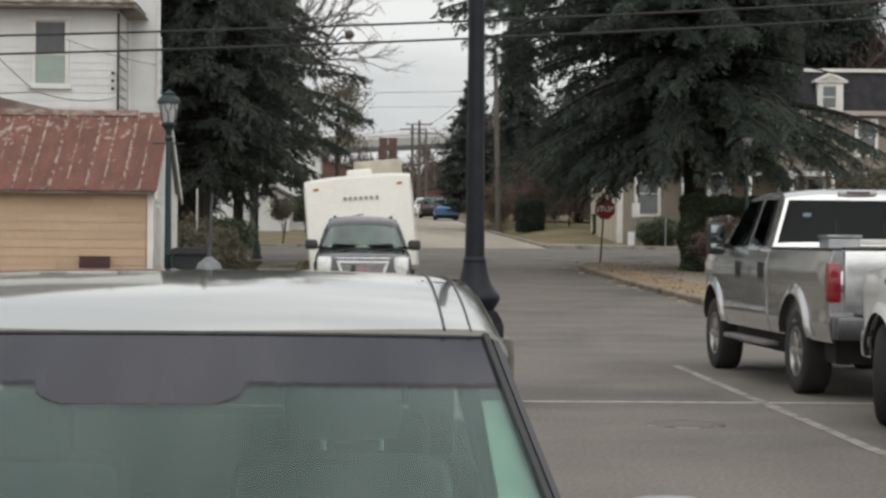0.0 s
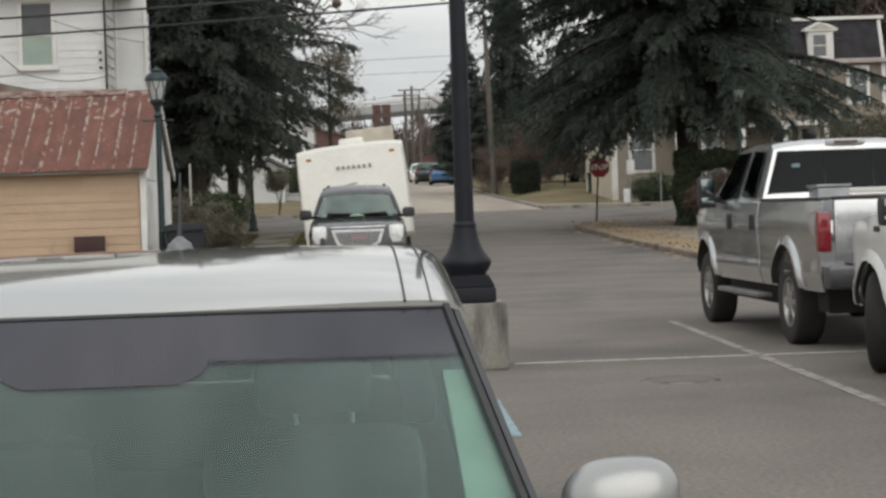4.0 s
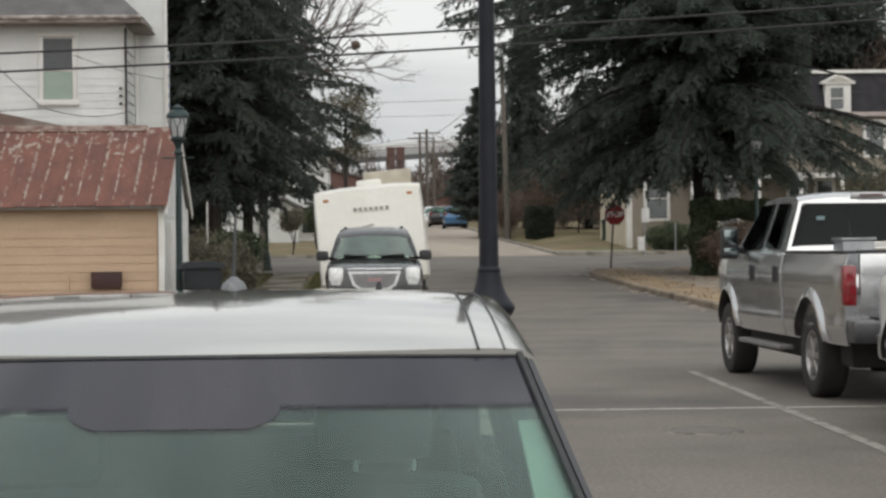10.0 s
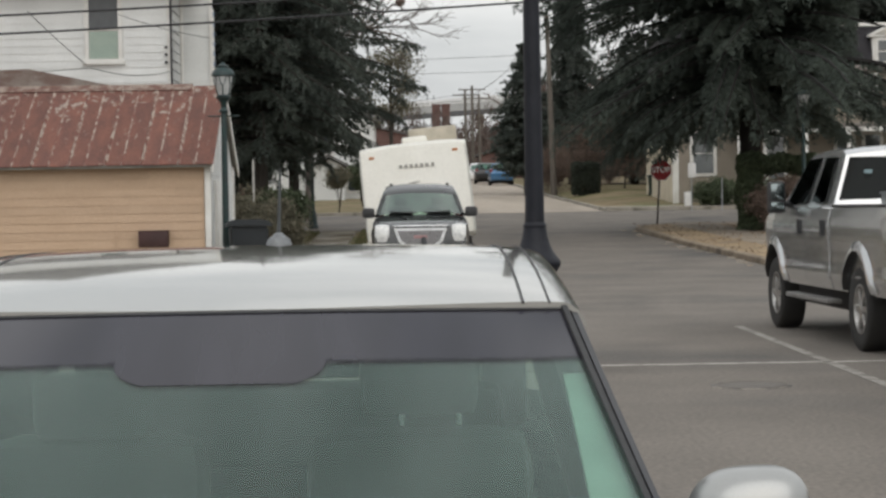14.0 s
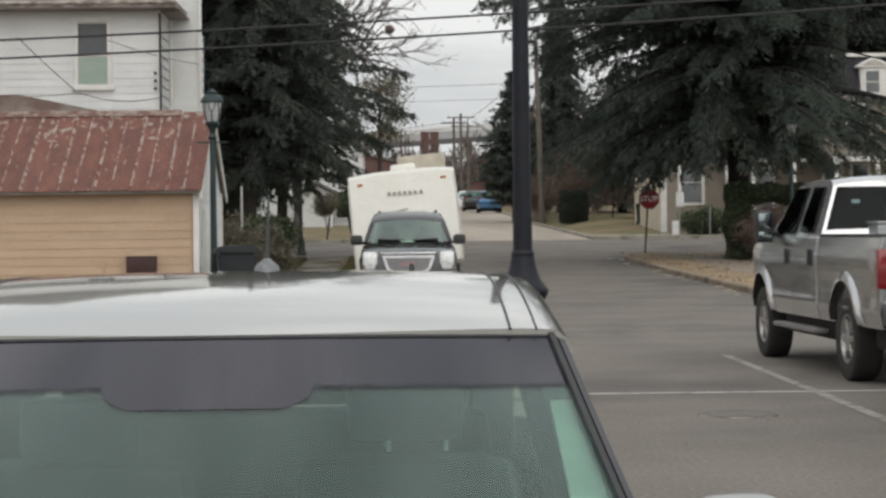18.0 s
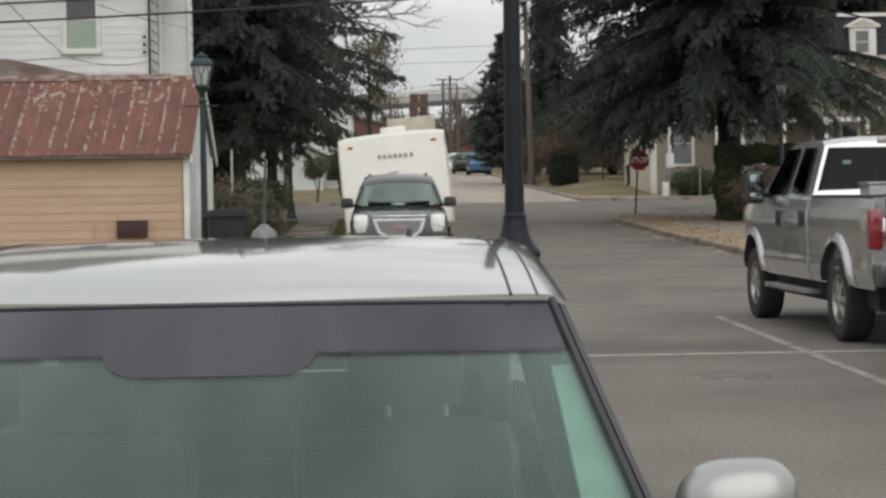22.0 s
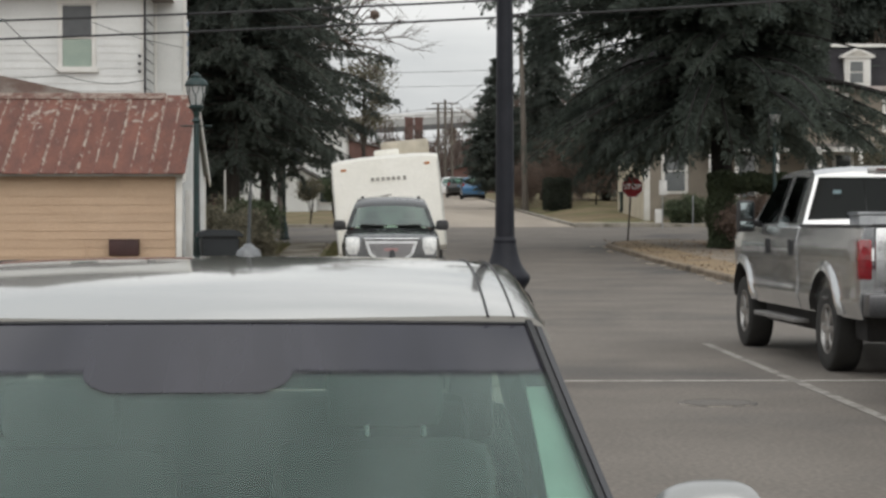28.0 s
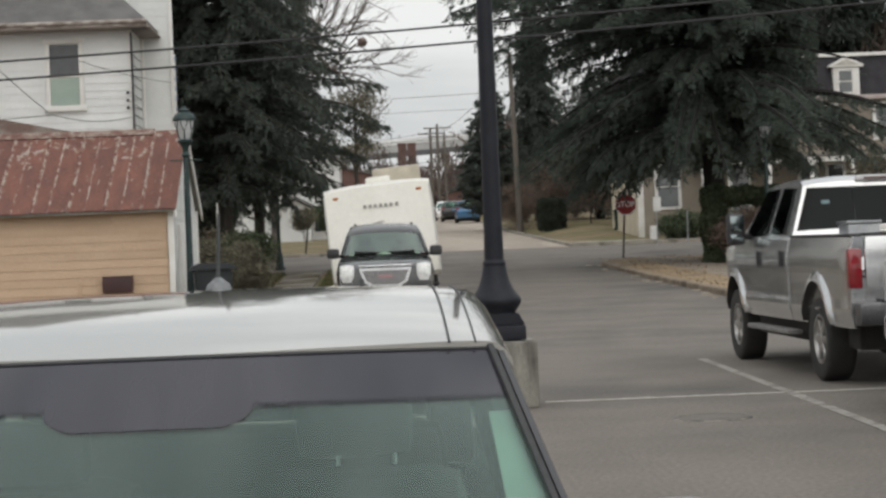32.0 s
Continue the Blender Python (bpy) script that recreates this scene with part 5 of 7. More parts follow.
def sedan(m, colour, label):
    o = [(-2.62, 0.36), (-2.66, 0.60), (-2.63, 0.92), (-2.5, 0.98), (-1.65, 1.02), (-0.95, 1.36), (-0.7, 1.42), (0.0, 1.44), (0.4, 1.38), (1.15, 1.02), (1.3, 0.98), (2.35, 0.88), (2.58, 0.78), (2.64, 0.58), (2.62, 0.30), (2.5, 0.25)]
    o += arch(1.60, 0.33, 0.37, 0.25) + arch(-1.35, 0.33, 0.37, 0.25) + [(-2.45, 0.30)]
    return car("sedan", m, colour, label, o, 1.96, ([0.2, 0.5, 0.75, 0.95, 1.02, 1.4], [0.93, 0.99, 1, 0.965, 0.93, 0.70]),
               ([-2.66, -2.3, 2.0, 2.4, 2.65], [0.90, 0.98, 1, 0.96, 0.86]), ((-2.3, -1.0, 0.4, 1.3, 2.3), (0.5, 0.75, 1.0, 1.2), 0.85), (1.60, -1.35), 0.33,
               [[(-1.25, 1.04), (-0.35, 1.03), (-0.35, 1.36), (-0.85, 1.32)], [(-0.25, 1.03), (0.95, 1.03), (0.38, 1.33), (-0.25, 1.37)]],
               [(1.13, 1.06), (0.78, 1.22), (0.43, 1.37)], [(-1.58, 1.06), (-1.27, 1.21), (-0.98, 1.34)],
               [("head_lamp", 2.52, 0.70, 0.72, 0.22, 0.34, 0.13, HEAD_LENS), ("tail_lamp", -2.56, 0.68, 0.80, 0.16, 0.5, 0.16, RED_LENS), ("door_handle", -0.1, 0.965, 0.86, 0.16, 0.03, 0.03, CHROME),
                ("side_moulding", 0.1, 0.985, 0.52, 3.2, 0.02, 0.05, BLACK_PLASTIC), ("door_mirror", 0.8, 1.02, 1.02, 0.1, 0.18, 0.12, colour)], belt=1.03, roof_z=1.34, posts=(-0.3,))[0]


hatch_car = hatch(pose(-60, 79.4, g(79.4)), paint("hatch_silver_paint", (0.60, 0.62, 0.61)), "silver hatchback driving along the crossing street")
sedan_car = sedan(pose(-50, 78.2, g(78.2)), MAROON, "dark maroon sedan driving along the crossing street")
blue = hatch(pose(7.2, 146.0, g(146), 0, 1.3, 89), BLUE_CAR, "bright blue hatchback parked at the kerb up the hill")
dark = hatch(pose(6.55, 157.0, g(157), 0, 1.3, 89), BLACK_PAINT, "dark hatchback parked up the hill")
white = hatch(pose(6.5, 170.0, g(170), 0, 1.3, -91), WHITE_PAINT, "white hatchback parked up the hill")


# ---- buildings ----
def lap_boards(wall, runs, z0, z1, step, material, face, rng, longest=4.2, name="board", butt=0.018):
    """Lapped boards on a wall, each one a piece. runs(z): stretches (a, b) of the wall that carry boards at that height. face: (axis, place, sign)."""
    axis, place, sgn = face
    z = z0
    while z < z1 - 0.02:
        h = min(step, z1 - z)
        for a, c in runs(z + h / 2):
            p = a
            while p < c - 0.01:
                q = min(c, p + longest * rng.uniform(0.7, 1.0))
                if c - q < 0.5:
                    q = c
                e = rng.uniform(-0.002, 0.002)
                sec = [(place + sgn * 0.001, z), (place + sgn * (butt + e), z), (place + sgn * (0.007 + e), z + h + 0.008), (place + sgn * 0.001, z + h + 0.008)]
                bm = prism(sec, q - p - 0.003, axis="x", at=p) if axis == "y" else prism([(s, t) for s, t in sec], q - p - 0.003, axis="y", at=p)
                part(name, bm, material, wall, smooth=0)
                p = q
        z += step


rng = random.Random(5)
SX, SY0, SY1, SXL = -3.45, 35.0, 39.8, -14.7
EZ, RZ = 2.33, 3.80
shed = empty("shed", pose(0, 0, g(34)), "peach clapboard shed with a rusted tin roof", "shed")
front = part("wall", prism([(SXL, 0), (SX - 0.02, 0), (SX - 0.02, EZ), (SXL, EZ)], 0.1, at=SY0 + 0.02), PEACH, shed, "peach painted clapboard wall")
lap_boards(front, lambda z: [(SXL, SX - 0.10)], 0.05, EZ - 0.02, 0.152, PEACH, ("y", SY0 + 0.02, -1), rng)
part("wall", prism([(SXL, 0), (SX - 0.02, 0), (SX - 0.02, EZ), (SXL, EZ)], 0.1, at=SY1 - 0.1), PEACH, shed)
for xx in (SX - 0.12, SXL):
    gable = [(SY0 + 0.02, 0), (SY1, 0), (SY1, EZ), ((SY0 + SY1) / 2, RZ - 0.06), (SY0 + 0.02, EZ)]
    gw = part("gable_wall", prism(gable, 0.1, axis="x", at=xx), WHITE_SIDING, shed, "white painted gable end")
    if xx == SX - 0.12:
        lap_boards(gw, lambda z: ([(SY0 + 0.06, SY0 + 0.85), (SY0 + 1.85, SY1 - 0.06)] if z < 2.05 else
                                  [(SY0 + 0.06, SY1 - 0.06)] if z < EZ else [((SY0 + SY1) / 2 - 2.15 * (RZ - z) / (RZ - EZ), (SY0 + SY1) / 2 + 2.15 * (RZ - z) / (RZ - EZ))]),
                   0.05, RZ - 0.25, 0.17, WHITE_SIDING, ("x", SX - 0.02, 1), rng)
        dr = part("door", box(0.05, 0.92, 2.0, (SX + 0.01, SY0 + 1.35, 1.0), 0.01), WHITE_TRIM, shed, "white painted plank door")
        for k in range(3):
            part("door_plank", box(0.02, 0.27, 1.86, (SX + 0.045, SY0 + 1.07 + 0.285 * k, 1.0), 0.006), WHITE_TRIM, dr)
        part("door_handle", box(0.05, 0.03, 0.12, (SX + 0.07, SY0 + 1.72, 1.0), 0.008), BLACK_PLASTIC, dr)
part("corner_board", box(0.11, 0.11, EZ - 0.02, (SX - 0.035, SY0 + 0.0, EZ / 2), 0.008), WHITE_TRIM, shed, "white corner board")
part("corner_board", box(0.11, 0.11, EZ - 0.02, (SX - 0.035, SY1 + 0.0, EZ / 2), 0.008), WHITE_TRIM, shed, "white corner board")
part("batten", box(0.035, 0.03, 0.42, (-5.12, SY0 - 0.025, 0.86), 0.005), PEACH, shed)
ridge_y = (SY0 + SY1) / 2
RIB = mat("flaking_rib_tin", (0.160, 0.062, 0.046), (0.37, 0.305, 0.255), scale=6.0, fine=30, rough=0.8, bump=0.3, spread=(0.44, 0.60), stretch=(2.2, 0.9, 0.9))
roof = [empty("roof", pose(0, 0, 0)) for k in range(2)]
for k, ro in enumerate(roof):
    ro.parent = shed
    ro["label"] = "rusted tin roof with flaking pale paint"
    y0 = SY0 - 0.30 if k == 0 else SY1 + 0.30
    z0 = EZ - 0.06
    n = 18
    wdt = (SX + 0.10 - SXL + 0.2) / n
    for j in range(n):
        bm = bmesh.new()
        xa = SXL - 0.2 + wdt * j
        lift = rng.uniform(0, 0.008)
        sag = rng.uniform(-0.02, 0.012)
        flaky = rng.uniform(0.62, 0.93)
        sec = [(0.0, 0.0), (0.008, 0.026), (0.028, 0.026), (0.036, 0.0), (0.062, 0.0), (wdt * 0.5 - 0.05, 0.0), (wdt * 0.5 - 0.018, 0.0), (wdt * 0.5, 0.012), (wdt * 0.5 + 0.018, 0.0), (wdt - 0.004, 0.0)]
        rows = []
        for u in (0, 0.33, flaky, 1.0):
            dz = sag * math.sin(math.pi * u)
            rows.append([[bm.verts.new((xa + x, y0 + (ridge_y - y0) * u + (rng.uniform(-0.012, 0.012) if u == 0 else 0), z0 + (RZ - z0) * u + z + lift + dz - t)) for x, z in sec] for t in (0, 0.012)])
        for a, c in zip(rows, rows[1:]):
            for i in range(len(sec) - 1):
                bm.faces.new((a[0][i], a[0][i + 1], c[0][i + 1], c[0][i]))
                bm.faces.new((a[1][i], c[1][i], c[1][i + 1], a[1][i + 1]))
        for a in (rows[0], rows[-1]):
            for i in range(len(sec) - 1):
                bm.faces.new((a[0][i], a[1][i], a[1][i + 1], a[0][i + 1]))
        bmesh.ops.recalc_face_normals(bm, faces=bm.faces[:])
        for f in bm.faces:
            if max(v.co.x for v in f.verts) < xa + 0.066 or (min(v.co.x for v in f.verts) > xa + wdt * 0.5 - 0.025 and max(v.co.x for v in f.verts) < xa + wdt * 0.5 + 0.03):
                f.material_index = 1
            elif min(v.co.z for v in f.verts) > z0 + (RZ - z0) * flaky - 0.04:
                f.material_index = 2
        part("tin_panel", bm, [RUST, RIB, RUST_FLAKY], ro, smooth=20)
    part("roof_deck", prism([(y0 + 0.05 * (1 - 2 * k), z0 - 0.015), (y0 + 0.05 * (1 - 2 * k), z0 - 0.05), (ridge_y, RZ - 0.05), (ridge_y, RZ - 0.015)], SX + 0.06 - SXL, axis="x", at=SXL), mat("pale_grey_soffit", (0.34, 0.33, 0.30), (0.25, 0.24, 0.22), scale=3, rough=0.85), ro)
    part("rake_board", prism([(y0, z0 - 0.01), (y0, z0 - 0.15), (ridge_y, RZ - 0.15), (ridge_y, RZ - 0.01)], 0.03, axis="x", at=SX + 0.07), WHITE_TRIM, ro, "white rake board")
RIDGE = mat("flaking_ridge_tin", (0.27, 0.21, 0.175), (0.145, 0.075, 0.058), scale=5.5, fine=20, rough=0.8, bump=0.3, spread=(0.42, 0.58))
for j in range(6):
    part("ridge_cap", prism([(ridge_y - 0.17, RZ - 0.075), (ridge_y - 0.01, RZ + 0.045), (ridge_y + 0.01, RZ + 0.045), (ridge_y + 0.17, RZ - 0.075), (ridge_y, RZ + 0.03)], 1.815, axis="x", at=SXL - 0.2 + 1.825 * j), RIDGE, shed, "flaking ridge cap")
vent = tagged(put(part("vent_box", box(0.52, 0.2, 0.28, (0, 0, 0), 0.02), BROWN_BOX), pose(-4.44, SY0 - 0.12, 1.0)), "dark brown metal box fixed to the clapboards", "box")
part("vent_lid", box(0.53, 0.21, 0.02, (0, -0.004, 0.145), 0.006), BROWN_BOX, vent)

# the white house behind the shed
HZ = g(50)
house = empty("house", pose(0, 0, HZ), "white clapboard house with grey hipped roofs", "house")
WINS = [(-7.98, -7.02), (-12.15, -11.19)]


def front_runs(z):
    cuts = [(-18.0, -5.86)]
    if 5.03 < z < 6.76:
        return [(-18.0, -12.15), (-11.19, -7.98), (-7.02, -5.86)]
    return cuts


core = [(-18, 0), (-5.84, 0), (-5.84, 7.1), (-18, 7.1)]
fw = part("wall", prism(core, 0.2, at=50.03), WHITE_SIDING, house, "white clapboard wall")
lap_boards(fw, front_runs, 3.0, 7.02, 0.19, WHITE_SIDING, ("y", 50.03, -1), rng, longest=5.0, butt=0.022)
sw = part("wall", box(0.2, 2.2, 7.1, (-5.94, 51.33, 3.55)), WHITE_SIDING, house)
lap_boards(sw, lambda z: [(50.1, 52.2)], 3.0, 7.02, 0.19, WHITE_SIDING, ("x", -5.84, 1), rng, butt=0.015)
bw = part("wall", box(9.0, 0.2, 11.5, (-9.5, 52.36, 5.75)), WHITE_SIDING, house)
lap_boards(bw, lambda z: [(-5.83, -5.06)], 3.0, 11.4, 0.19, WHITE_SIDING, ("y", 52.26, -1), rng, butt=0.015)
part("wall", prism([(-5.0, 52.47), (-5.95, 60.4), (-6.15, 60.4), (-5.2, 52.47)], 11.5, axis="z"), WHITE_SIDING, house)
part("corner_board", box(0.10, 0.10, 7.1, (-5.86, 50.02, 3.55), 0.01), WHITE_TRIM, house)
part("corner_board", box(0.09, 0.09, 11.5, (-5.02, 52.24, 5.75), 0.01), WHITE_TRIM, house)
BLUE_SLAT = mat("blue_grey_slat", (0.30, 0.36, 0.46), (0.22, 0.27, 0.35), scale=4, rough=0.6)
shut = part("shutter", box(0.05, 0.10, 2.6, (-4.965, 52.30, 5.25), 0.005), WHITE_TRIM, house, "blue-grey slatted shutter at the corner")
for k in range(9):
    part("slat", box(0.035, 0.115, 0.13, (-4.945, 52.29, 4.35 + 0.26 * k), 0.008), BLUE_SLAT, shut)
for a, c in WINS:
    m = (a + c) / 2
    win = part("window", box(c - a - 0.02, 0.10, 1.62, (m, 50.07, 5.88), 0.0), WHITE_TRIM, house, "white sash window with a pale green blind")
    part("casing", box(0.11, 0.06, 1.66, (a + 0.06, 49.99, 5.88), 0.008), WHITE_TRIM, win)
    part("casing", box(0.11, 0.06, 1.66, (c - 0.06, 49.99, 5.88), 0.008), WHITE_TRIM, win)
    part("head_casing", box(c - a + 0.06, 0.09, 0.10, (m, 49.985, 6.75), 0.01), WHITE_TRIM, win)
    part("sill", box(c - a + 0.10, 0.14, 0.13, (m, 49.97, 5.05), 0.012), WHITE_TRIM, win)
    part("upper_pane", box(c - a - 0.24, 0.02, 0.78, (m, 50.01, 6.27)), mat("grey_insect_screen", (0.10, 0.105, 0.11), (0.085, 0.09, 0.095), scale=4, rough=0.5, bump=0), win, "dark upper sash")
    part("meeting_rail", box(c - a - 0.24, 0.03, 0.05, (m, 50.0, 5.87), 0.005), WHITE_TRIM, win)
    part("lower_pane", box(c - a - 0.24, 0.02, 0.68, (m, 50.012, 5.48)), GREEN_BLIND, win, "pale green lower sash")
FASCIA = mat("peeling_fascia", (0.42, 0.38, 0.34), (0.20, 0.165, 0.145), scale=3, fine=20, rough=0.8, spread=(0.4, 0.6), stretch=(1, 1, 3))
part("soffit", box(13.2, 0.72, 0.03, (-12.0, 49.75, 7.0)), mat("brown_soffit", (0.24, 0.20, 0.175)), house)
part("fascia", box(13.2, 0.04, 0.16, (-12.0, 49.40, 7.09), 0.008), FASCIA, house, "peeling brown and white fascia")
part("soffit", box(0.62, 2.6, 0.03, (-5.6, 51.1, 7.0)), mat("brown_soffit", (0.24, 0.20, 0.175)), house)
part("fascia", box(0.04, 2.9, 0.16, (-5.38, 50.85, 7.09), 0.008), FASCIA, house)
part("gutter", tube([(-18.6, 49.36, 7.12), (-5.34, 49.36, 7.12)], 0.055, 8), FASCIA, house)
bm = bmesh.new()
q = [(-18.6, 49.38, 7.17), (-5.36, 49.38, 7.17), (-5.36, 52.26, 7.17), (-7.2, 52.26, 9.0), (-18.6, 52.26, 9.0)]
vs = [bm.verts.new(p) for p in q]
bm.faces.new((vs[0], vs[1], vs[3], vs[4]))
bm.faces.new((vs[1], vs[2], vs[3]))
r = bmesh.ops.extrude_face_region(bm, geom=bm.faces[:])
bmesh.ops.translate(bm, vec=(0, 0, -0.05), verts=[v for v in r["geom"] if isinstance(v, bmesh.types.BMVert)])
bmesh.ops.recalc_face_normals(bm, faces=bm.faces[:])
part("roof", bm, GREY_ROOF, house, "grey shingle hipped roof")
part("down_pipe", tube([(-5.78, 52.16, 6.95), (-5.78, 52.16, 0.1)], 0.04, 8), WHITE_TRIM, house, "white down pipe")
part("roof", prism([(-14.6, 11.5), (-4.9, 11.5), (-9.5, 15.0)], 9.0, at=51.9), GREY_ROOF, house, "grey gabled main roof")
mast = part("service_mast", tube([(-5.80, 49.93, 2.6), (-5.80, 49.93, 6.9)], 0.03, 8), BLACK_PLASTIC, house, "dark service mast with bracket arms")
for k in range(9):
    part("bracket", tube([(-5.79, 50.0, 4.35 + 0.25 * k), (-5.79, 51.7, 4.33 + 0.25 * k)], 0.012, 5), BLACK_PLASTIC, mast)
for k in range(3):
    part("insulator", turn([(0.03, 0), (0.045, 0.03), (0.03, 0.07)], 10, at=(-5.93, 49.93, 4.98 + 0.19 * k)), BLACK_PLASTIC, house)
part("porch_roof", prism([(-15.5, 3.95), (-12.5, 4.52), (-8.6, 4.60), (-6.5, 4.15), (-6.0, 3.95)], 4.2, at=45.8), mat("brown_flat_roof", (0.27, 0.235, 0.21), (0.18, 0.125, 0.108), scale=2.0, fine=30, rough=0.9, bump=0.3, spread=(0.42, 0.6), stretch=(0.7, 1, 1.6)), house, "low brown roof behind the shed")
part("porch_wall", box(8.0, 0.1, 3.95, (-10.4, 46.2, 1.97)), WHITE_SIDING, house)

# ---- street lamps ----
def lamp(x, y, label, tall=4.08, turned=0):
    """A green cast-iron lamp with a lantern of eight glass sides."""
    t = empty("street_lamp", pose(x, y, g(y), 0, 0, turned), label, "street lamp", "green street lamps")
    part("base", turn([(0.20, 0), (0.20, 0.10), (0.17, 0.14), (0.15, 0.30), (0.12, 0.55), (0.095, 0.62), (0.105, 0.66), (0.075, 0.70)], 16), LAMP_GREEN, t)
    part("shaft", turn([(0.072, 0.68), (0.062, 1.2), (0.05, tall - 0.90), (0.085, tall - 0.86), (0.05, tall - 0.80), (0.06, tall - 0.72), (0.11, tall - 0.64)], 14), LAMP_GREEN, t)
    part("cross_arm", tube([(-0.28, 0, tall - 0.95), (0.28, 0, tall - 0.95)], 0.014, 6), LAMP_GREEN, t)
    lan = part("lantern", turn([(0.08, tall - 0.68), (0.13, tall - 0.63), (0.135, tall - 0.60), (0.11, tall - 0.575)], 16), LAMP_GREEN, t)
    wall = [(0.105, tall - 0.585), (0.135, tall - 0.48), (0.158, tall - 0.37), (0.172, tall - 0.27), (0.172, tall - 0.22)]
    part("lantern_glass", turn(wall, 16), FROST, lan, "frosted lantern glass")
    part("lantern_roof", turn([(0.178, tall - 0.245), (0.208, tall - 0.235), (0.210, tall - 0.215), (0.200, tall - 0.185), (0.178, tall - 0.145), (0.145, tall - 0.112), (0.105, tall - 0.095), (0.104, tall - 0.07),
                               (0.112, tall - 0.055), (0.085, tall - 0.04), (0.05, tall - 0.03), (0.03, tall - 0.01), (0.012, tall + 0.02)], 16), LAMP_GREEN, lan)
    for k in range(6):
        a = math.pi * k / 3 + 0.55
        c, s = math.cos(a), math.sin(a)
        part("rib", tube([(0.107 * c, 0.107 * s, tall - 0.585), (0.138 * c, 0.138 * s, tall - 0.48), (0.15 * c, 0.15 * s, tall - 0.42)], 0.013, 5), LAMP_GREEN, lan)
        for d in (-0.36, 0.36):
            c2, s2 = math.cos(a + d), math.sin(a + d)
            c1, s1 = math.cos(a + d * 0.75), math.sin(a + d * 0.75)
            part("rib", tube([(0.15 * c, 0.15 * s, tall - 0.425), (0.168 * c1, 0.168 * s1, tall - 0.34), (0.178 * c2, 0.178 * s2, tall - 0.235)], 0.010, 5), LAMP_GREEN, lan)
    return t


lamp(-3.225, 35.5, "dark green street lamp with a frosted lantern beside the shed")
lamp(-3.41, 74.0, "dark street lamp at the street corner under the tree")
lamp(11.66, 57.5, "dark green street lamp under the cedar", tall=4.46)

# near lamp post on its concrete base
post = empty("street_lamp", pose(1.14, 17.95, 0), "black cast-iron lamp post on a square concrete plinth", "street lamp")
part("plinth", box(0.68, 0.68, 0.60, (0, 0, 0.30), 0.03), mat("stained_concrete", (0.285, 0.275, 0.24), (0.20, 0.19, 0.165), scale=3, fine=50, rough=0.9, bump=0.35, c3=(0.085, 0.075, 0.065), scale3=2.6, spread3=(0.54, 0.70), stretch=(1.6, 1.6, 0.40)), post, "stained square concrete plinth")
part("base", box(0.50, 0.50, 0.13, (0, 0, 0.675), 0.012), POLE_BLACK, post)
part("base_slope", prism([(-0.25, 0.74), (0.25, 0.74), (0.19, 0.85), (-0.19, 0.85)], 0.38, at=-0.19, bevel=0.01), POLE_BLACK, post)
prof = [(0.18, 0.84), (0.185, 0.87), (0.205, 0.90), (0.226, 0.935), (0.232, 0.965), (0.225, 0.99), (0.20, 1.02), (0.165, 1.07), (0.138, 1.13), (0.118, 1.20), (0.106, 1.27), (0.102, 1.29), (0.108, 1.305), (0.102, 1.32), (0.09, 1.34)]
part("flared_base", turn(prof, 28), POLE_BLACK, post)
part("shaft", turn([(0.090, 1.33), (0.086, 1.6), (0.062, 5.4)], 20), POLE_BLACK, post)
for sx in (1, -1):
    for sy in (1, -1):
        part("bolt", turn([(0.016, 0), (0.016, 0.03), (0.01, 0.032)], 8, at=(sx * 0.21, sy * 0.21, 0.60)), STEEL, post)


# ---- signs ----
def words(text, size, m, material, parent, name="lettering", depth=0.003):
    """Raised letters in the built-in font."""
    cu = bpy.data.curves.new("letters", "FONT")
    cu.body, cu.size, cu.align_x, cu.align_y, cu.extrude, cu.offset = text, size, "CENTER", "CENTER", depth, 0.008
    tmp = bpy.data.objects.new("letters", cu)
    me = bpy.data.meshes.new_from_object(tmp)
    bpy.data.objects.remove(tmp)
    me.materials.clear()
    me.materials.append(material)
    ob = new(name, me)
    ob.parent = parent
    ob.matrix_basis = m
    return ob


def octagon(r, zc):
    return [(r * math.cos(radians(22.5 + 45 * k)), zc + r * math.sin(radians(22.5 + 45 * k))) for k in range(8)]


ss = empty("stop_sign", pose(9.42, 72.4, g(72) + 0.08), "red octagonal stop sign on a leaning metal post", "stop sign")
part("post", tube([(-0.16, 0.0, -0.1), (-0.02, 0, 2.20)], 0.035, 8), mat("dark_sign_post", (0.06, 0.05, 0.045)), ss)
plate = part("sign_plate", prism(octagon(0.415, 1.93), 0.008, at=-0.058), SIGN_WHITE, ss, "white bordered plate")
part("sign_face", prism(octagon(0.385, 1.93), 0.004, at=-0.064), STOP_RED, plate, "faded red face")
words("STOP", 0.275, pose(0, -0.068, 1.93, 90, 0, 0), SIGN_WHITE, plate)


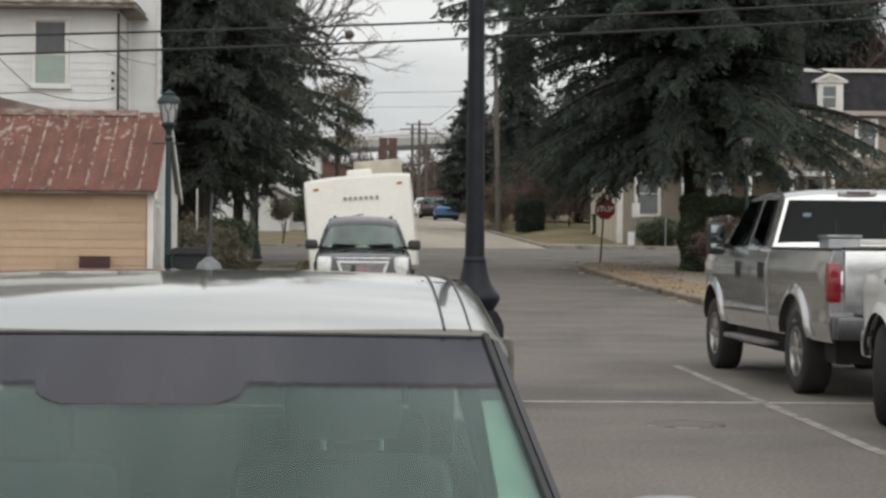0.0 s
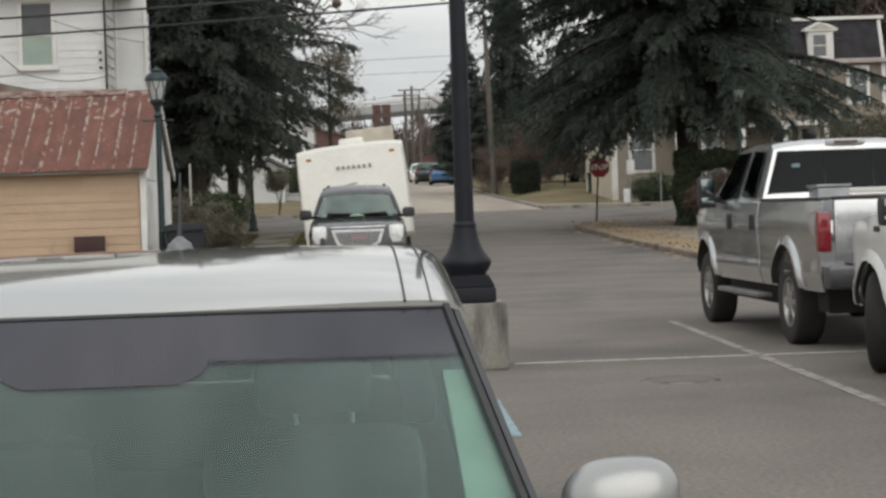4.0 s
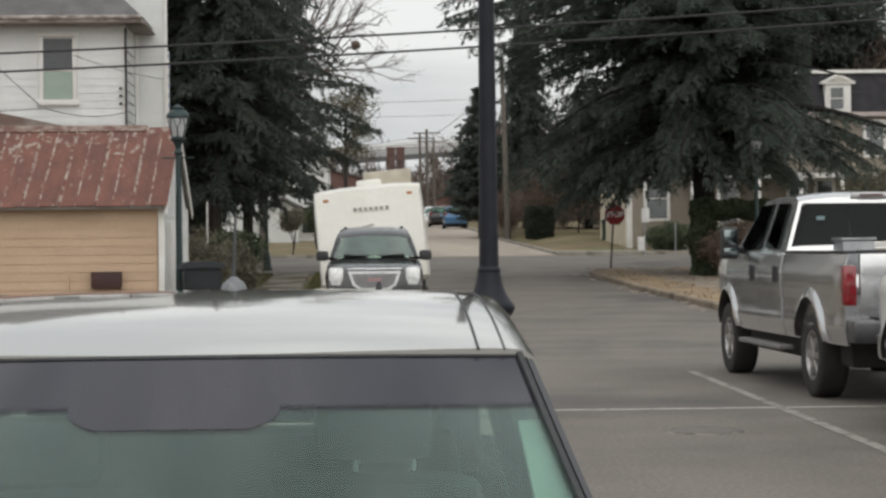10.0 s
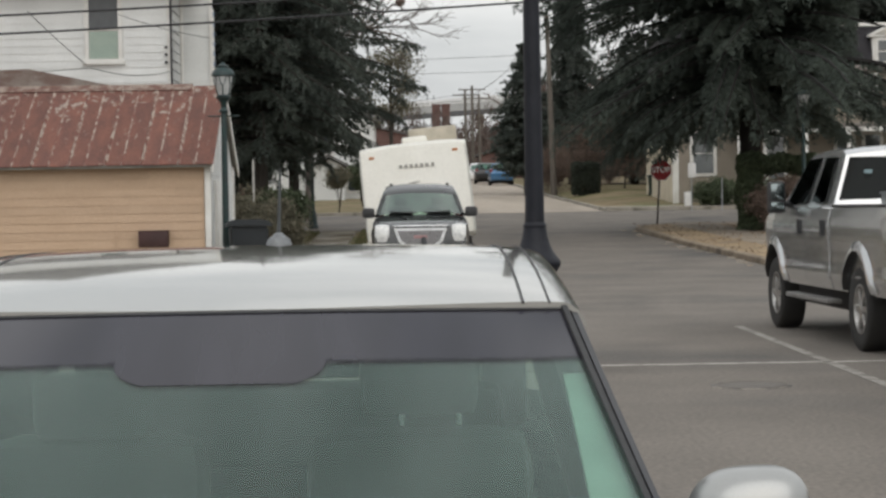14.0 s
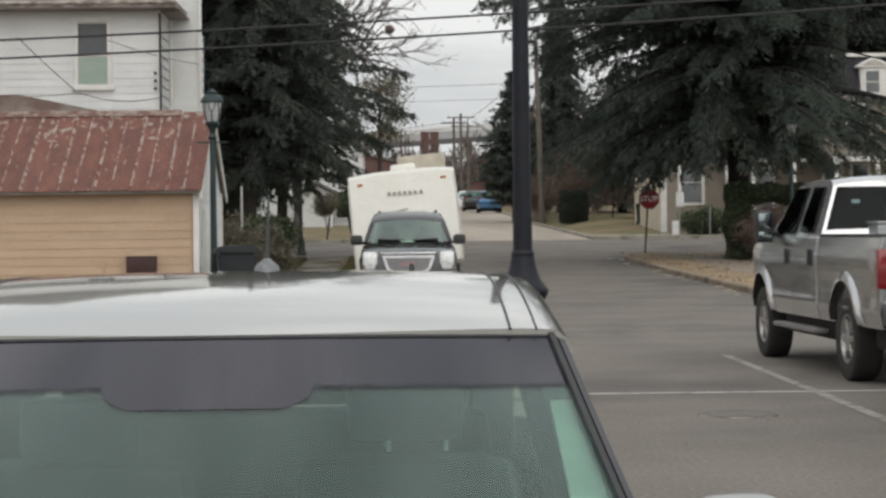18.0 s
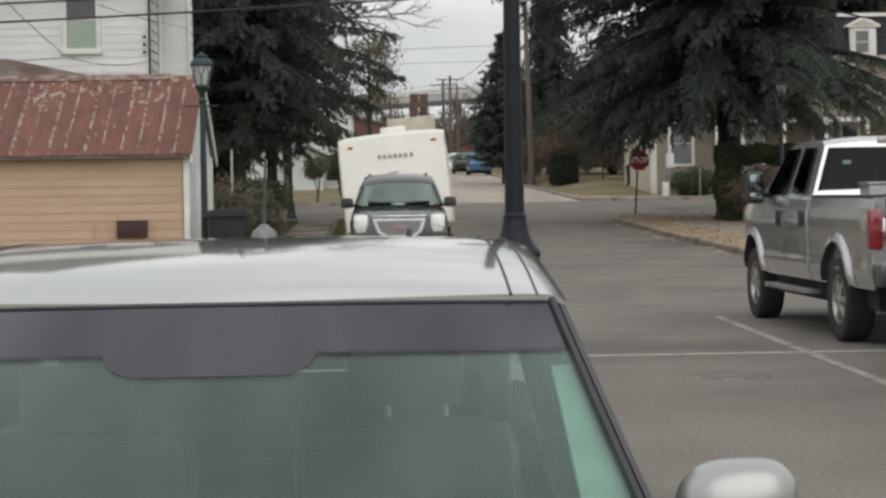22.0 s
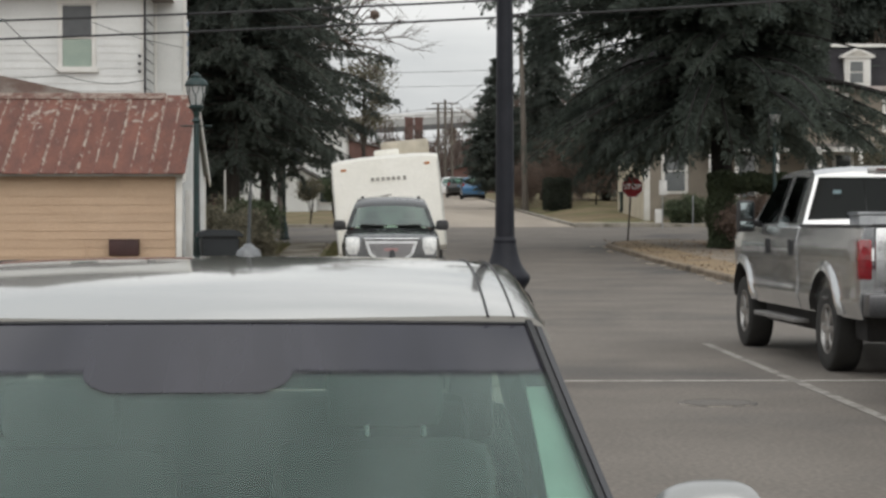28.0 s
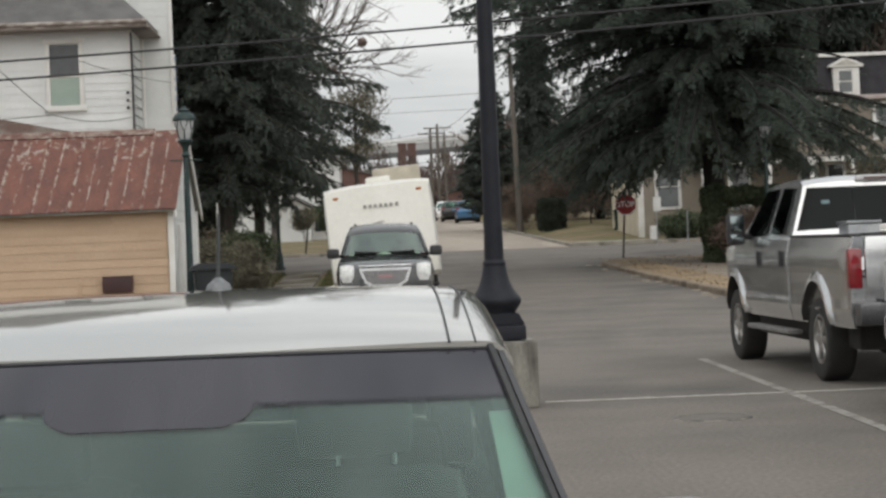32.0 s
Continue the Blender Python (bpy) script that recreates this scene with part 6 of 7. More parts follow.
# ---- the mansard house behind the cedar ----
MZ = g(92)
man = empty("house", pose(0, 0, MZ), "cream house with a dark mansard roof and white porch", "house")
ML, MR, MY, MH = 12.55, 25.6, 92.0, 6.25
# front wall: cream siding with the porch's shade put into its darker colour
mw = part("wall", prism([(ML, 0), (MR, 0), (MR, MH), (ML, MH)], 0.2, at=MY), mat("shaded_cream_siding", (0.26, 0.225, 0.18), (0.21, 0.18, 0.145), scale=0.8, rough=0.7, bump=0.1, amp=0.08), man, "cream clapboard front wall")
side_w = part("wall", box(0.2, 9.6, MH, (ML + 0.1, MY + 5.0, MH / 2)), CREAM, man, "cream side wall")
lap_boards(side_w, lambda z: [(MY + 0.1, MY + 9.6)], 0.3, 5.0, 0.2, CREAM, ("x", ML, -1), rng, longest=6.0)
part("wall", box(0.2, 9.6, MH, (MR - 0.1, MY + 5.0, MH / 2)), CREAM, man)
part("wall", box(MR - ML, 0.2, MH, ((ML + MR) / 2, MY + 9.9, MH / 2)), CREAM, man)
part("corner_board", box(0.28, 0.14, MH, (ML + 0.12, MY - 0.03, MH / 2), 0.01), WHITE_TRIM, man, "broad white corner board")
part("corner_board", box(0.2, 0.14, MH, (MR - 0.08, MY - 0.03, MH / 2), 0.01), WHITE_TRIM, man)
part("cornice", box(MR - ML + 0.5, 0.55, 0.22, ((ML + MR) / 2, MY - 0.12, MH + 0.02), 0.03), mat("dull_cornice_paint", (0.44, 0.38, 0.355), (0.36, 0.30, 0.285), scale=2.5, rough=0.7), man, "dull pinkish white cornice")
mans = part("mansard", prism([(MY - 0.15, MH + 0.12), (MY + 0.55, MH + 2.02), (MY + 9.4, MH + 2.02), (MY + 10.1, MH + 0.12)], MR - ML - 0.3, axis="x", at=ML + 0.15), DARK_SLATE, man, "dark shingle mansard roof")
for k in range(9):
    zz = MH + 0.2 + 0.2 * k
    yy = MY - 0.15 + 0.7 * (zz - MH - 0.12) / 1.9
    part("shingle_course", box(MR - ML - 0.34, 0.03, 0.19, ((ML + MR) / 2, yy - 0.02, zz + 0.06)), DARK_SLATE, mans)
part("roof_edge", box(MR - ML + 0.2, 0.4, 0.16, ((ML + MR) / 2, MY + 0.5, MH + 2.08), 0.02), WHITE_TRIM, man, "white upper roof edge")
part("flat_roof", box(MR - ML, 9.0, 0.08, ((ML + MR) / 2, MY + 4.9, MH + 2.06)), GREY_ROOF, man)
part("rake_trim", tube([(MR - 0.12, MY - 0.2, MH + 0.1), (MR - 0.12, MY + 0.5, MH + 2.05)], 0.09, 6), WHITE_TRIM, man)
for dx in (22.55, 17.2):
    d = part("dormer", box(1.22, 1.2, 1.55, (dx, MY + 0.42, MH + 0.82), 0.01), WHITE_TRIM, man, "white dormer with a small sash window")
    part("dormer_roof", prism([(dx - 0.80, MH + 1.56), (dx, MH + 1.95), (dx + 0.80, MH + 1.56), (dx + 0.80, MH + 1.46), (dx - 0.80, MH + 1.46)], 1.4, at=MY - 0.28), WHITE_TRIM, d, "white gabled dormer roof")
    part("dormer_gable", prism([(dx - 0.60, MH + 1.54), (dx, MH + 1.83), (dx + 0.60, MH + 1.54)], 0.02, at=MY - 0.295), mat("shaded_gable_board", (0.50, 0.47, 0.42)), d)
    for k in range(2):
        part("dormer_pane", box(0.58, 0.03, 0.46, (dx - 0.06, MY - 0.19, MH + 0.52 + 0.53 * k)), HOUSE_GLASS, d)
    for s_ in (1, -1):
        part("dormer_casing", box(0.09, 0.05, 1.18, (dx - 0.06 + s_ * 0.36, MY - 0.2, MH + 0.79), 0.008), WHITE_TRIM, d)
    part("dormer_sill", box(0.86, 0.10, 0.09, (dx - 0.06, MY - 0.22, MH + 0.22), 0.01), WHITE_TRIM, d)


def far_window(x0, x1, z0, z1, y=MY):
    m = (x0 + x1) / 2
    wn_ = part("window", box(x1 - x0, 0.10, z1 - z0, (m, y - 0.03, (z0 + z1) / 2), 0.01), WHITE_TRIM, man, "white framed sash window")
    h = (z1 - z0 - 0.34) / 2
    for k in range(2):
        part("pane", box(x1 - x0 - 0.32, 0.02, h, (m, y - 0.085, z0 + 0.14 + h / 2 + k * (h + 0.06))), HOUSE_GLASS, wn_)


for x0, x1, z0, z1 in ((23.75, 24.85, 4.25, 6.05), (21.2, 22.2, 4.25, 6.05), (17.0, 18.0, 4.25, 6.05), (13.35, 14.6, 1.35, 3.5), (20.1, 21.1, 1.0, 3.3), (21.4, 22.4, 1.0, 3.3), (16.8, 17.9, 1.0, 3.3)):
    far_window(x0, x1, z0, z1)
porch = part("porch_roof", box(9.0, 2.3, 0.16, (19.6, MY - 1.2, 3.55), 0.03), mat("grey_brown_porch_roof", (0.22, 0.20, 0.18)), man, "grey porch roof")
part("porch_beam", box(8.8, 0.2, 0.22, (19.6, MY - 2.2, 3.36), 0.02), WHITE_TRIM, man, "white porch beam")
for x in (15.3, 16.5, 18.35, 20.3, 22.2, 23.9):
    part("porch_post", box(0.17, 0.17, 3.3, (x, MY - 2.2, 1.65), 0.015), WHITE_TRIM, man, "white porch post")
part("porch_floor", box(9.0, 2.3, 0.3, (19.6, MY - 1.2, 0.15), 0.02), CONCRETE, man)

# a narrow sign, a meter box and bins before that house
sg = empty("notice_sign", pose(12.27, 84.2, g(84)), "white notice sign on a thin post", "sign")
part("post", tube([(0, 0, 0), (0, 0, 2.1)], 0.025, 6), STEEL, sg)
part("sign_plate", box(0.34, 0.02, 0.62, (0.02, -0.04, 1.75), 0.004), SIGN_WHITE, sg)
tagged(put(part("post_box", box(0.3, 0.3, 0.75, (0, 0, 0.37), 0.04), SIGN_WHITE), pose(12.65, 88.0, g(88) - 0.02)), "white plastic box on the grass before a house", "box")


def wheelie(x, y, label, turned=0, material=None):
    t = empty("rubbish_bin", pose(x, y, bank(x, y) + 0.04 if y > 90 else g(y), 0, 0, turned), label, "bin")
    mt = material or mat("dark_green_bin_plastic", (0.008, 0.012, 0.016), (0.013, 0.017, 0.021), scale=4, rough=0.5, bump=0.05)
    bm = bmesh.new()
    lo = [bm.verts.new((sx * 0.24, sy * 0.26, 0.05)) for sx, sy in ((-1, -1), (1, -1), (1, 1), (-1, 1))]
    hi = [bm.verts.new((sx * 0.30, sy * 0.34, 0.98)) for sx, sy in ((-1, -1), (1, -1), (1, 1), (-1, 1))]
    bm.faces.new(lo[::-1])
    bm.faces.new(hi)
    for k in range(4):
        bm.faces.new((lo[k], lo[(k + 1) % 4], hi[(k + 1) % 4], hi[k]))
    bmesh.ops.bevel(bm, geom=bm.edges[:], offset=0.03, segments=2, affect="EDGES")
    part("tub", bm, mt, t)
    part("lid", prism([(-0.37, 0.98), (0.37, 0.98), (0.34, 1.04), (0.22, 1.085), (-0.22, 1.085), (-0.34, 1.04)], 0.78, at=-0.39, bevel=0.02), mt, t)
    part("bar_handle", tube([(-0.28, 0.38, 0.95), (-0.28, 0.44, 0.97), (0.28, 0.44, 0.97), (0.28, 0.38, 0.95)], 0.015, 6), mt, t)
    for s in (1, -1):
        part("bin_wheel", put_wheel(s * 0.25, 0.27, 0.11), RUBBER, t)
    return t


def put_wheel(x, y, r):
    bm = turn([(r * 0.5, -0.025), (r, -0.025), (r, 0.025), (r * 0.5, 0.025)], 16)
    bmesh.ops.rotate(bm, matrix=Matrix.Rotation(radians(90), 3, "Y"), verts=bm.verts)
    bmesh.ops.translate(bm, vec=(x, y, r), verts=bm.verts)
    return bm


near_bin = wheelie(-2.78, 34.9, "blue-black wheeled bin standing by the lamp post", 8)
near_bin.scale = (1.12, 1.1, 1.18)
wheelie(12.7, 100.0, "dark green plastic bin on the grass by a house", 0, mat("green_bin_plastic", (0.030, 0.052, 0.042), (0.022, 0.040, 0.032), scale=4, rough=0.5))
for x in (-3.53,):
    tagged(put(part("white_stake", box(0.045, 0.045, 2.55, (0, 0, 1.275), 0.008), mat("weathered_white_paint", (0.48, 0.47, 0.44), (0.36, 0.35, 0.32), scale=6, rough=0.8)), pose(x, 46.3, g(46) - 0.05)), "tall thin white wooden stake behind the shrubs", "stake")
fence = empty("fence", pose(0, 0, g(45)), "low weathered wooden fence by the shrubs", "fence")
for k in range(9):
    part("post" if k % 4 == 0 else "picket", box(0.10 if k % 4 == 0 else 0.11, 0.05, 1.15 if k % 4 == 0 else 1.0, (-4.5 + 0.17 * k, 43.0 + 0.03 * k, 0.5), 0.01), WOOD_POLE, fence)
part("rail", box(1.5, 0.04, 0.08, (-3.85, 43.2, 0.75), 0.005), WOOD_POLE, fence)


# ---- poles and cables ----
def pole(x, y, h, label, arms=(), r=0.13, lean=0.0, material=None):
    t = empty("utility_pole", pose(x, y, g(y), 0, lean, 0), label, "utility pole", "utility poles")
    part("shaft", turn([(r * 1.15, -0.2), (r, 2.0), (r * 0.72, h)], 12), material or WOOD_POLE, t)
    for z, wd in arms:
        arm = part("cross_arm", box(wd, 0.1, 0.12, (0, -0.1, z), 0.01), WOOD_POLE, t)
        for k in range(4):
            part("insulator", turn([(0.03, 0), (0.05, 0.05), (0.02, 0.14)], 8, at=(-wd * 0.45 + wd * 0.3 * k, -0.1, z + 0.06)), STEEL, arm)
    return t


pole(13.95, 45.0, 9.5, "tall grey utility pole carrying two cables", r=0.17, material=mat("dark_pole_wood", (0.085, 0.075, 0.066), (0.055, 0.049, 0.043), scale=3, rough=0.95, bump=0.4, stretch=(4, 4, 0.5)))
drum = tagged(part("cable_box", tube([(14.25, 44.9, 6.86), (15.3, 44.9, 6.90)], [0.13, 0.15], 12), BLACK_PLASTIC), "black cable splice box hanging from the cables", "cable box")
pole(8.72, 114.5, 10.5, "pale weathered utility pole on the verge", r=0.17, lean=-1.5)
pole(6.1, 190, 8.6, "distant utility pole with a cross arm", [(8.1, 2.4)], 0.16)
pole(7.3, 205, 9.6, "distant utility pole with cross arms", [(9.2, 2.8), (8.3, 2.0)], 0.18)
pole(8.6, 220, 9.4, "distant utility pole with a cross arm", [(8.9, 2.4)], 0.16)
pole(13.6, 215, 9.8, "distant utility pole with a cross arm", [(9.3, 2.4)], 0.16)


def cable(name, p, q, sag, r, label, n=24):
    pts = []
    for k in range(n + 1):
        u = k / n
        a = Vector(p).lerp(Vector(q), u)
        a.z -= sag * 4 * u * (1 - u)
        pts.append(a)
    return tagged(part(name, tube(pts, r, 6), WIRE), label, "cable")


cable("power_cable", (-30, 45, 5.61), (13.95, 45, 7.18), 0.39, 0.027, "thick black cable strung across the street")
cable("power_cable", (-30, 45, 5.16), (13.95, 45, 6.80), 0.39, 0.027, "thick black cable strung across the street")
cable("power_cable", (13.95, 45, 7.18), (40, 45, 7.7), 0.2, 0.027, "thick black cable strung across the street")
cable("power_cable", (13.95, 45, 6.80), (40, 45, 7.3), 0.2, 0.027, "thick black cable strung across the street")
cable("service_wire", (-7.2, 46, 4.83), (-5.80, 49.9, 5.0), 0.14, 0.010, "thin service wire from the cable to the house")
cable("service_wire", (-6.4, 45, 5.95), (-5.05, 52.0, 6.0), 0.06, 0.008, "thin service wire from the cable to the house")
cable("service_wire", (-8.45, 45, 6.05), (-7.2, 45.2, 4.85), 0.03, 0.011, "thin wire dropping from the cable")
cable("service_wire", (-14, 47, 5.0), (-7.2, 46, 4.83), 0.15, 0.008, "thin service wire along the house")
for z, y, a in ((10.3, 112, 0.0), (8.1, 118, 0.4), (6.9, 122, 0.2), (12.0, 150, -0.3)):
    cable("far_wire", (-24, y, z - 0.6 - a), (28, y + 4, z + 0.9 + a), 0.5, 0.014, "thin wire across the far street")
cable("far_wire", (6.1, 190, 12.0), (8.72, 114.5, 12.0), 0.8, 0.02, "thin wire along the far street")
cable("far_wire", (7.3, 205, 13.2), (-20, 120, 7.5), 0.8, 0.02, "thin wire across the far street")

# ---- far distance: overpass, stacks, brick buildings, white houses ----
over = empty("overpass", pose(10, 430, 7.5, 0, -3.6, 0), "pale concrete road overpass on a ramp far behind the town", "bridge")
part("deck", box(320, 9, 1.5, (0, 0, 14.9), 0.1), mat("grey_deck_concrete", (0.44, 0.44, 0.44), (0.36, 0.36, 0.36), scale=0.2), over)
part("parapet", box(320, 0.4, 1.25, (0, -4.5, 16.3), 0.05), mat("pale_parapet", (0.74, 0.74, 0.74), (0.64, 0.64, 0.64), scale=0.2), over, "pale concrete parapet")
part("girder", box(320, 0.6, 1.1, (0, -4.1, 13.6), 0.05), mat("dark_girder", (0.12, 0.12, 0.125)), over, "dark steel girder")
for k in range(27):
    part("pier", box(1.5, 3.5, 14.5, (-128 + 9.7 * k, 0, 6.4), 0.2), CONCRETE, over)
    part("rail_post", box(0.25, 0.25, 1.0, (-128 + 9.7 * k, -4.5, 17.4), 0.03), STEEL, over)
for x in (6.95, 8.9):
    st = tagged(put(part("chimney", box(1.65, 1.5, 16.4, (0, 0, 8.2), 0.08), BRICK), pose(x, 398, 5.4)), "square reddish-brown brick stack far off", "chimney")
    part("chimney_cap", box(1.8, 1.7, 0.5, (0, 0, 16.3), 0.06), BRICK, st)


def simple_house(x, y, wd, dp, h, roof_h, wall_m, roof_m, label, wins=()):
    t = empty("house", pose(x, y, g(y) - 0.1), label, "house")
    part("wall", prism([(-wd / 2, 0), (wd / 2, 0), (wd / 2, h), (0, h + roof_h - 0.1), (-wd / 2, h)], dp, at=0), wall_m, t)
    for s in (1, -1):
        part("roof", prism([(s * (wd / 2 + 0.4), h - 0.1), (0, h + roof_h), (0, h + roof_h + 0.16), (s * (wd / 2 + 0.4), h + 0.08)], dp + 0.8, at=-0.4), roof_m, t)
    for xx, zz, ww, hh in wins:
        wn_ = part("window", box(ww + 0.24, 0.08, hh + 0.24, (xx, -0.03, zz), 0.01), WHITE_TRIM, t)
        part("pane", box(ww, 0.03, hh, (xx, -0.075, zz)), HOUSE_GLASS, wn_)
    return t


simple_house(-4.9, 119, 6.4, 9, 4.6, 2.0, WHITE_SIDING, GREY_ROOF, "white clapboard house beyond the crossing", [(2.0, 3.4, 0.8, 1.2), (0.2, 3.4, 0.8, 1.2), (2.0, 1.2, 0.8, 1.3), (-1.8, 3.4, 0.8, 1.2)])
simple_house(-4.35, 116, 1.8, 3, 2.0, 0.6, WHITE_SIDING, GREY_ROOF, "small white shed on the grass beyond the crossing")
simple_house(-9.5, 128, 7, 10, 5.0, 2.5, BRICK, GREY_ROOF, "red brick house among trees", [(1.5, 3.4, 0.9, 1.3), (-1.5, 3.4, 0.9, 1.3)])
simple_house(16, 252, 12, 14, 3.2, 1.2, BRICK, GREY_ROOF, "low red brick building up the street", [(-3, 1.6, 1.2, 1.4), (0, 1.6, 1.2, 1.4), (3, 1.6, 1.2, 1.4)])
simple_house(-5, 262, 16, 12, 5.5, 2.0, BRICK, GREY_ROOF, "brick mill building far up the street", [(-4, 3, 1.2, 2), (0, 3, 1.2, 2), (4, 3, 1.2, 2)])
simple_house(30, 120, 9, 10, 4.5, 2.6, CREAM, GREY_ROOF, "cream house behind the trees", [(-2, 2.4, 0.9, 1.3), (2, 2.4, 0.9, 1.3)])
gutter_rng = random.Random(9)
for k in range(26):
    yy = gutter_rng.uniform(40, 69)
    lf = bmesh.new()
    q = [lf.verts.new((gutter_rng.uniform(-0.06, 0.06) + a * 0.08, c * 0.06, 0.008 + 0.02 * ((k + a) % 2))) for a, c in ((-1, -1), (1, -1), (1, 1), (-1, 1))]
    lf.faces.new(q)
    r = bmesh.ops.extrude_face_region(lf, geom=lf.faces[:])
    bmesh.ops.translate(lf, vec=(0, 0, 0.012), verts=[v for v in r["geom"] if isinstance(v, bmesh.types.BMVert)])
    tagged(put(part("litter_scrap", lf, mat("paper_litter", (0.55, 0.50, 0.42), (0.28, 0.18, 0.10), scale=2, rand=0.5), smooth=0), pose(kerb_x(yy) - gutter_rng.uniform(0.08, 0.5), yy, g(yy), 0, 0, gutter_rng.uniform(0, 180))), "pale scrap of litter in the gutter", "litter", "gutter litter")


# ---- trees and shrubs ----
def leaves(name, pts, size, material, parent, dirs=None, aspect=0.45, rng=None, label="", wild=0.35):
    """Many small folded leaf sprays, one round each point."""
    n = len(pts)
    d = rng.normal(size=(n, 3)) if dirs is None else dirs + wild * rng.normal(size=(n, 3))
    d /= np.linalg.norm(d, axis=1)[:, None] + 1e-9
    u = np.cross(d, rng.normal(size=(n, 3)))
    u /= np.linalg.norm(u, axis=1)[:, None] + 1e-9
    s = size * (0.6 + 0.8 * rng.random(n))[:, None]
    up = np.cross(d, u) * s * 0.12
    v = np.empty((n, 4, 3))
    v[:, 0], v[:, 1], v[:, 2], v[:, 3] = pts - d * s * 0.5, pts + u * s * aspect * 0.5 + up, pts + d * s * 0.6, pts - u * s * aspect * 0.5 + up
    idx = np.arange(n)[:, None] * 4
    tris = np.concatenate([idx + (0, 1, 2), idx + (0, 2, 3)], axis=0)
    me = bpy.data.meshes.new(name)
    me.from_pydata(v.reshape(-1, 3).tolist(), [], tris.tolist())
    me.materials.append(material)
    ob = new(name, me)
    if parent is not None:
        ob.parent = parent
    if label:
        ob["label"] = label
    return ob


def blob_points(rng, n, centre, radii, clumps, clump_r, skin=0.45):
    """Points in flattened clumps, gathered near the skin of an uneven crown."""
    c = rng.normal(size=(clumps, 3))
    c /= np.linalg.norm(c, axis=1)[:, None]
    c *= (1 - skin + skin * rng.random(clumps))[:, None]
    c = np.array(centre) + c * np.array(radii)
    which = rng.integers(0, clumps, n)
    cr = clump_r * (0.6 + 0.8 * rng.random(clumps))
    off = rng.normal(size=(n, 3)) * 0.5 * np.array([1, 1, 0.6])
    return c[which] + off * cr[which][:, None], c


def broad_tree(x, y, h, centre, radii, n, clumps, clump_r, size, material, label, seed, trunk_r=0.28, name="tree", aspect=0.45, skin=0.45, category="tree", pine=False):
    rng = np.random.default_rng(seed)
    t = empty(name, pose(x, y, bank(x, y) if 88 < y < 140 and x > 9 else g(y)), label, category)
    pts, cl = blob_points(rng, n, centre, radii, clumps, clump_r, skin)
    pts[:, 2] = np.maximum(pts[:, 2], 0.05)
    lean = rng.uniform(-0.3, 0.3)
    bm = tube([(0, 0, -0.1), (lean * 0.3, 0, h * 0.3), (lean * 0.7, 0.05, h * 0.65), (lean, 0, h)], [trunk_r, trunk_r * 0.8, trunk_r * 0.5, trunk_r * 0.1], 10)
    for c in cl[::3]:
        z = min(max(c[2] - 1.2, h * 0.15), h * 0.9)
        tube([(lean * 0.5, 0, z), (c[0] * 0.5, c[1] * 0.5, (z + c[2]) / 2 + 0.2), tuple(c)], [trunk_r * 0.28, trunk_r * 0.16, 0.02], 5, bm)
    part("trunk", bm, BARK, t)
    if pine:
        out = pts * np.array([1, 1, 0])
        out /= np.linalg.norm(out, axis=1)[:, None] + 0.3
        leaves("crown", pts, size * 1.5, material, t, out * 0.8 + np.array([0, 0, -0.45]), 0.20, rng, wild=0.45)
    else:
        leaves("crown", pts, size, material, t, rng=rng, aspect=aspect)
    return t


GREY_TWIG_LEAF = mat("grey_olive_shrub", (0.19, 0.172, 0.125), (0.125, 0.118, 0.083), scale=2, fine=10, rough=0.9, bump=0, island=0.35, leafy=0.35)
EVER = "tall dark evergreen tree with dense foliage"
broad_tree(-7.2, 74, 9, (0, 0, 4.4), (2.9, 2.2, 3.2), 26000, 130, 1.0, 0.20, NEEDLE, "dark evergreen shrubbery under the trees", 14, 0.2, pine=True)
broad_tree(25.6, 108, 18, (0, 0, 12.6), (3.4, 3.0, 5.2), 30000, 170, 1.0, 0.30, NEEDLE, "tall dark tree behind the mansard house", 25, 0.24, pine=True)
broad_tree(-0.6, 104, 9, (0, 0, 6.4), (1.4, 1.3, 2.2), 3800, 55, 0.6, 0.16, GREY_TWIG_LEAF, "brownish thin tree beyond the crossing", 15, 0.14)
broad_tree(13.95, 88.2, 1.0, (0, 0, 0.65), (0.95, 0.8, 0.65), 5000, 60, 0.35, 0.13, HEDGE, "dark clipped bush before a house", 20, 0.08, "bush", category="shrub")
broad_tree(16.2, 88.0, 1.0, (0, 0, 0.6), (1.1, 0.8, 0.6), 5000, 60, 0.35, 0.13, HEDGE, "dark clipped bush before a house", 22, 0.08, "bush", category="shrub")
broad_tree(22.6, 84, 2.6, (0, 0, 2.1), (2.2, 1.4, 1.7), 16000, 120, 0.6, 0.15, GREY_TWIG_LEAF, "olive green shrub before the porch", 23, 0.1, "bush", category="shrub")
for k, (x, y, rx, hz) in enumerate(((10.6, 113, 1.5, 4.6), (12.3, 110, 1.8, 5.0), (14.2, 107, 1.5, 4.4), (8.9, 118, 1.0, 3.4))):
    broad_tree(x, y, hz * 0.8, (0, 0, hz * 0.5), (rx, 1.2, hz * 0.5), 14000, 120, 0.60, 0.13, BROWN_LEAF, "tall brown winter shrub", 30 + k, 0.05, "bush", 0.18, 0.9, category="shrub")

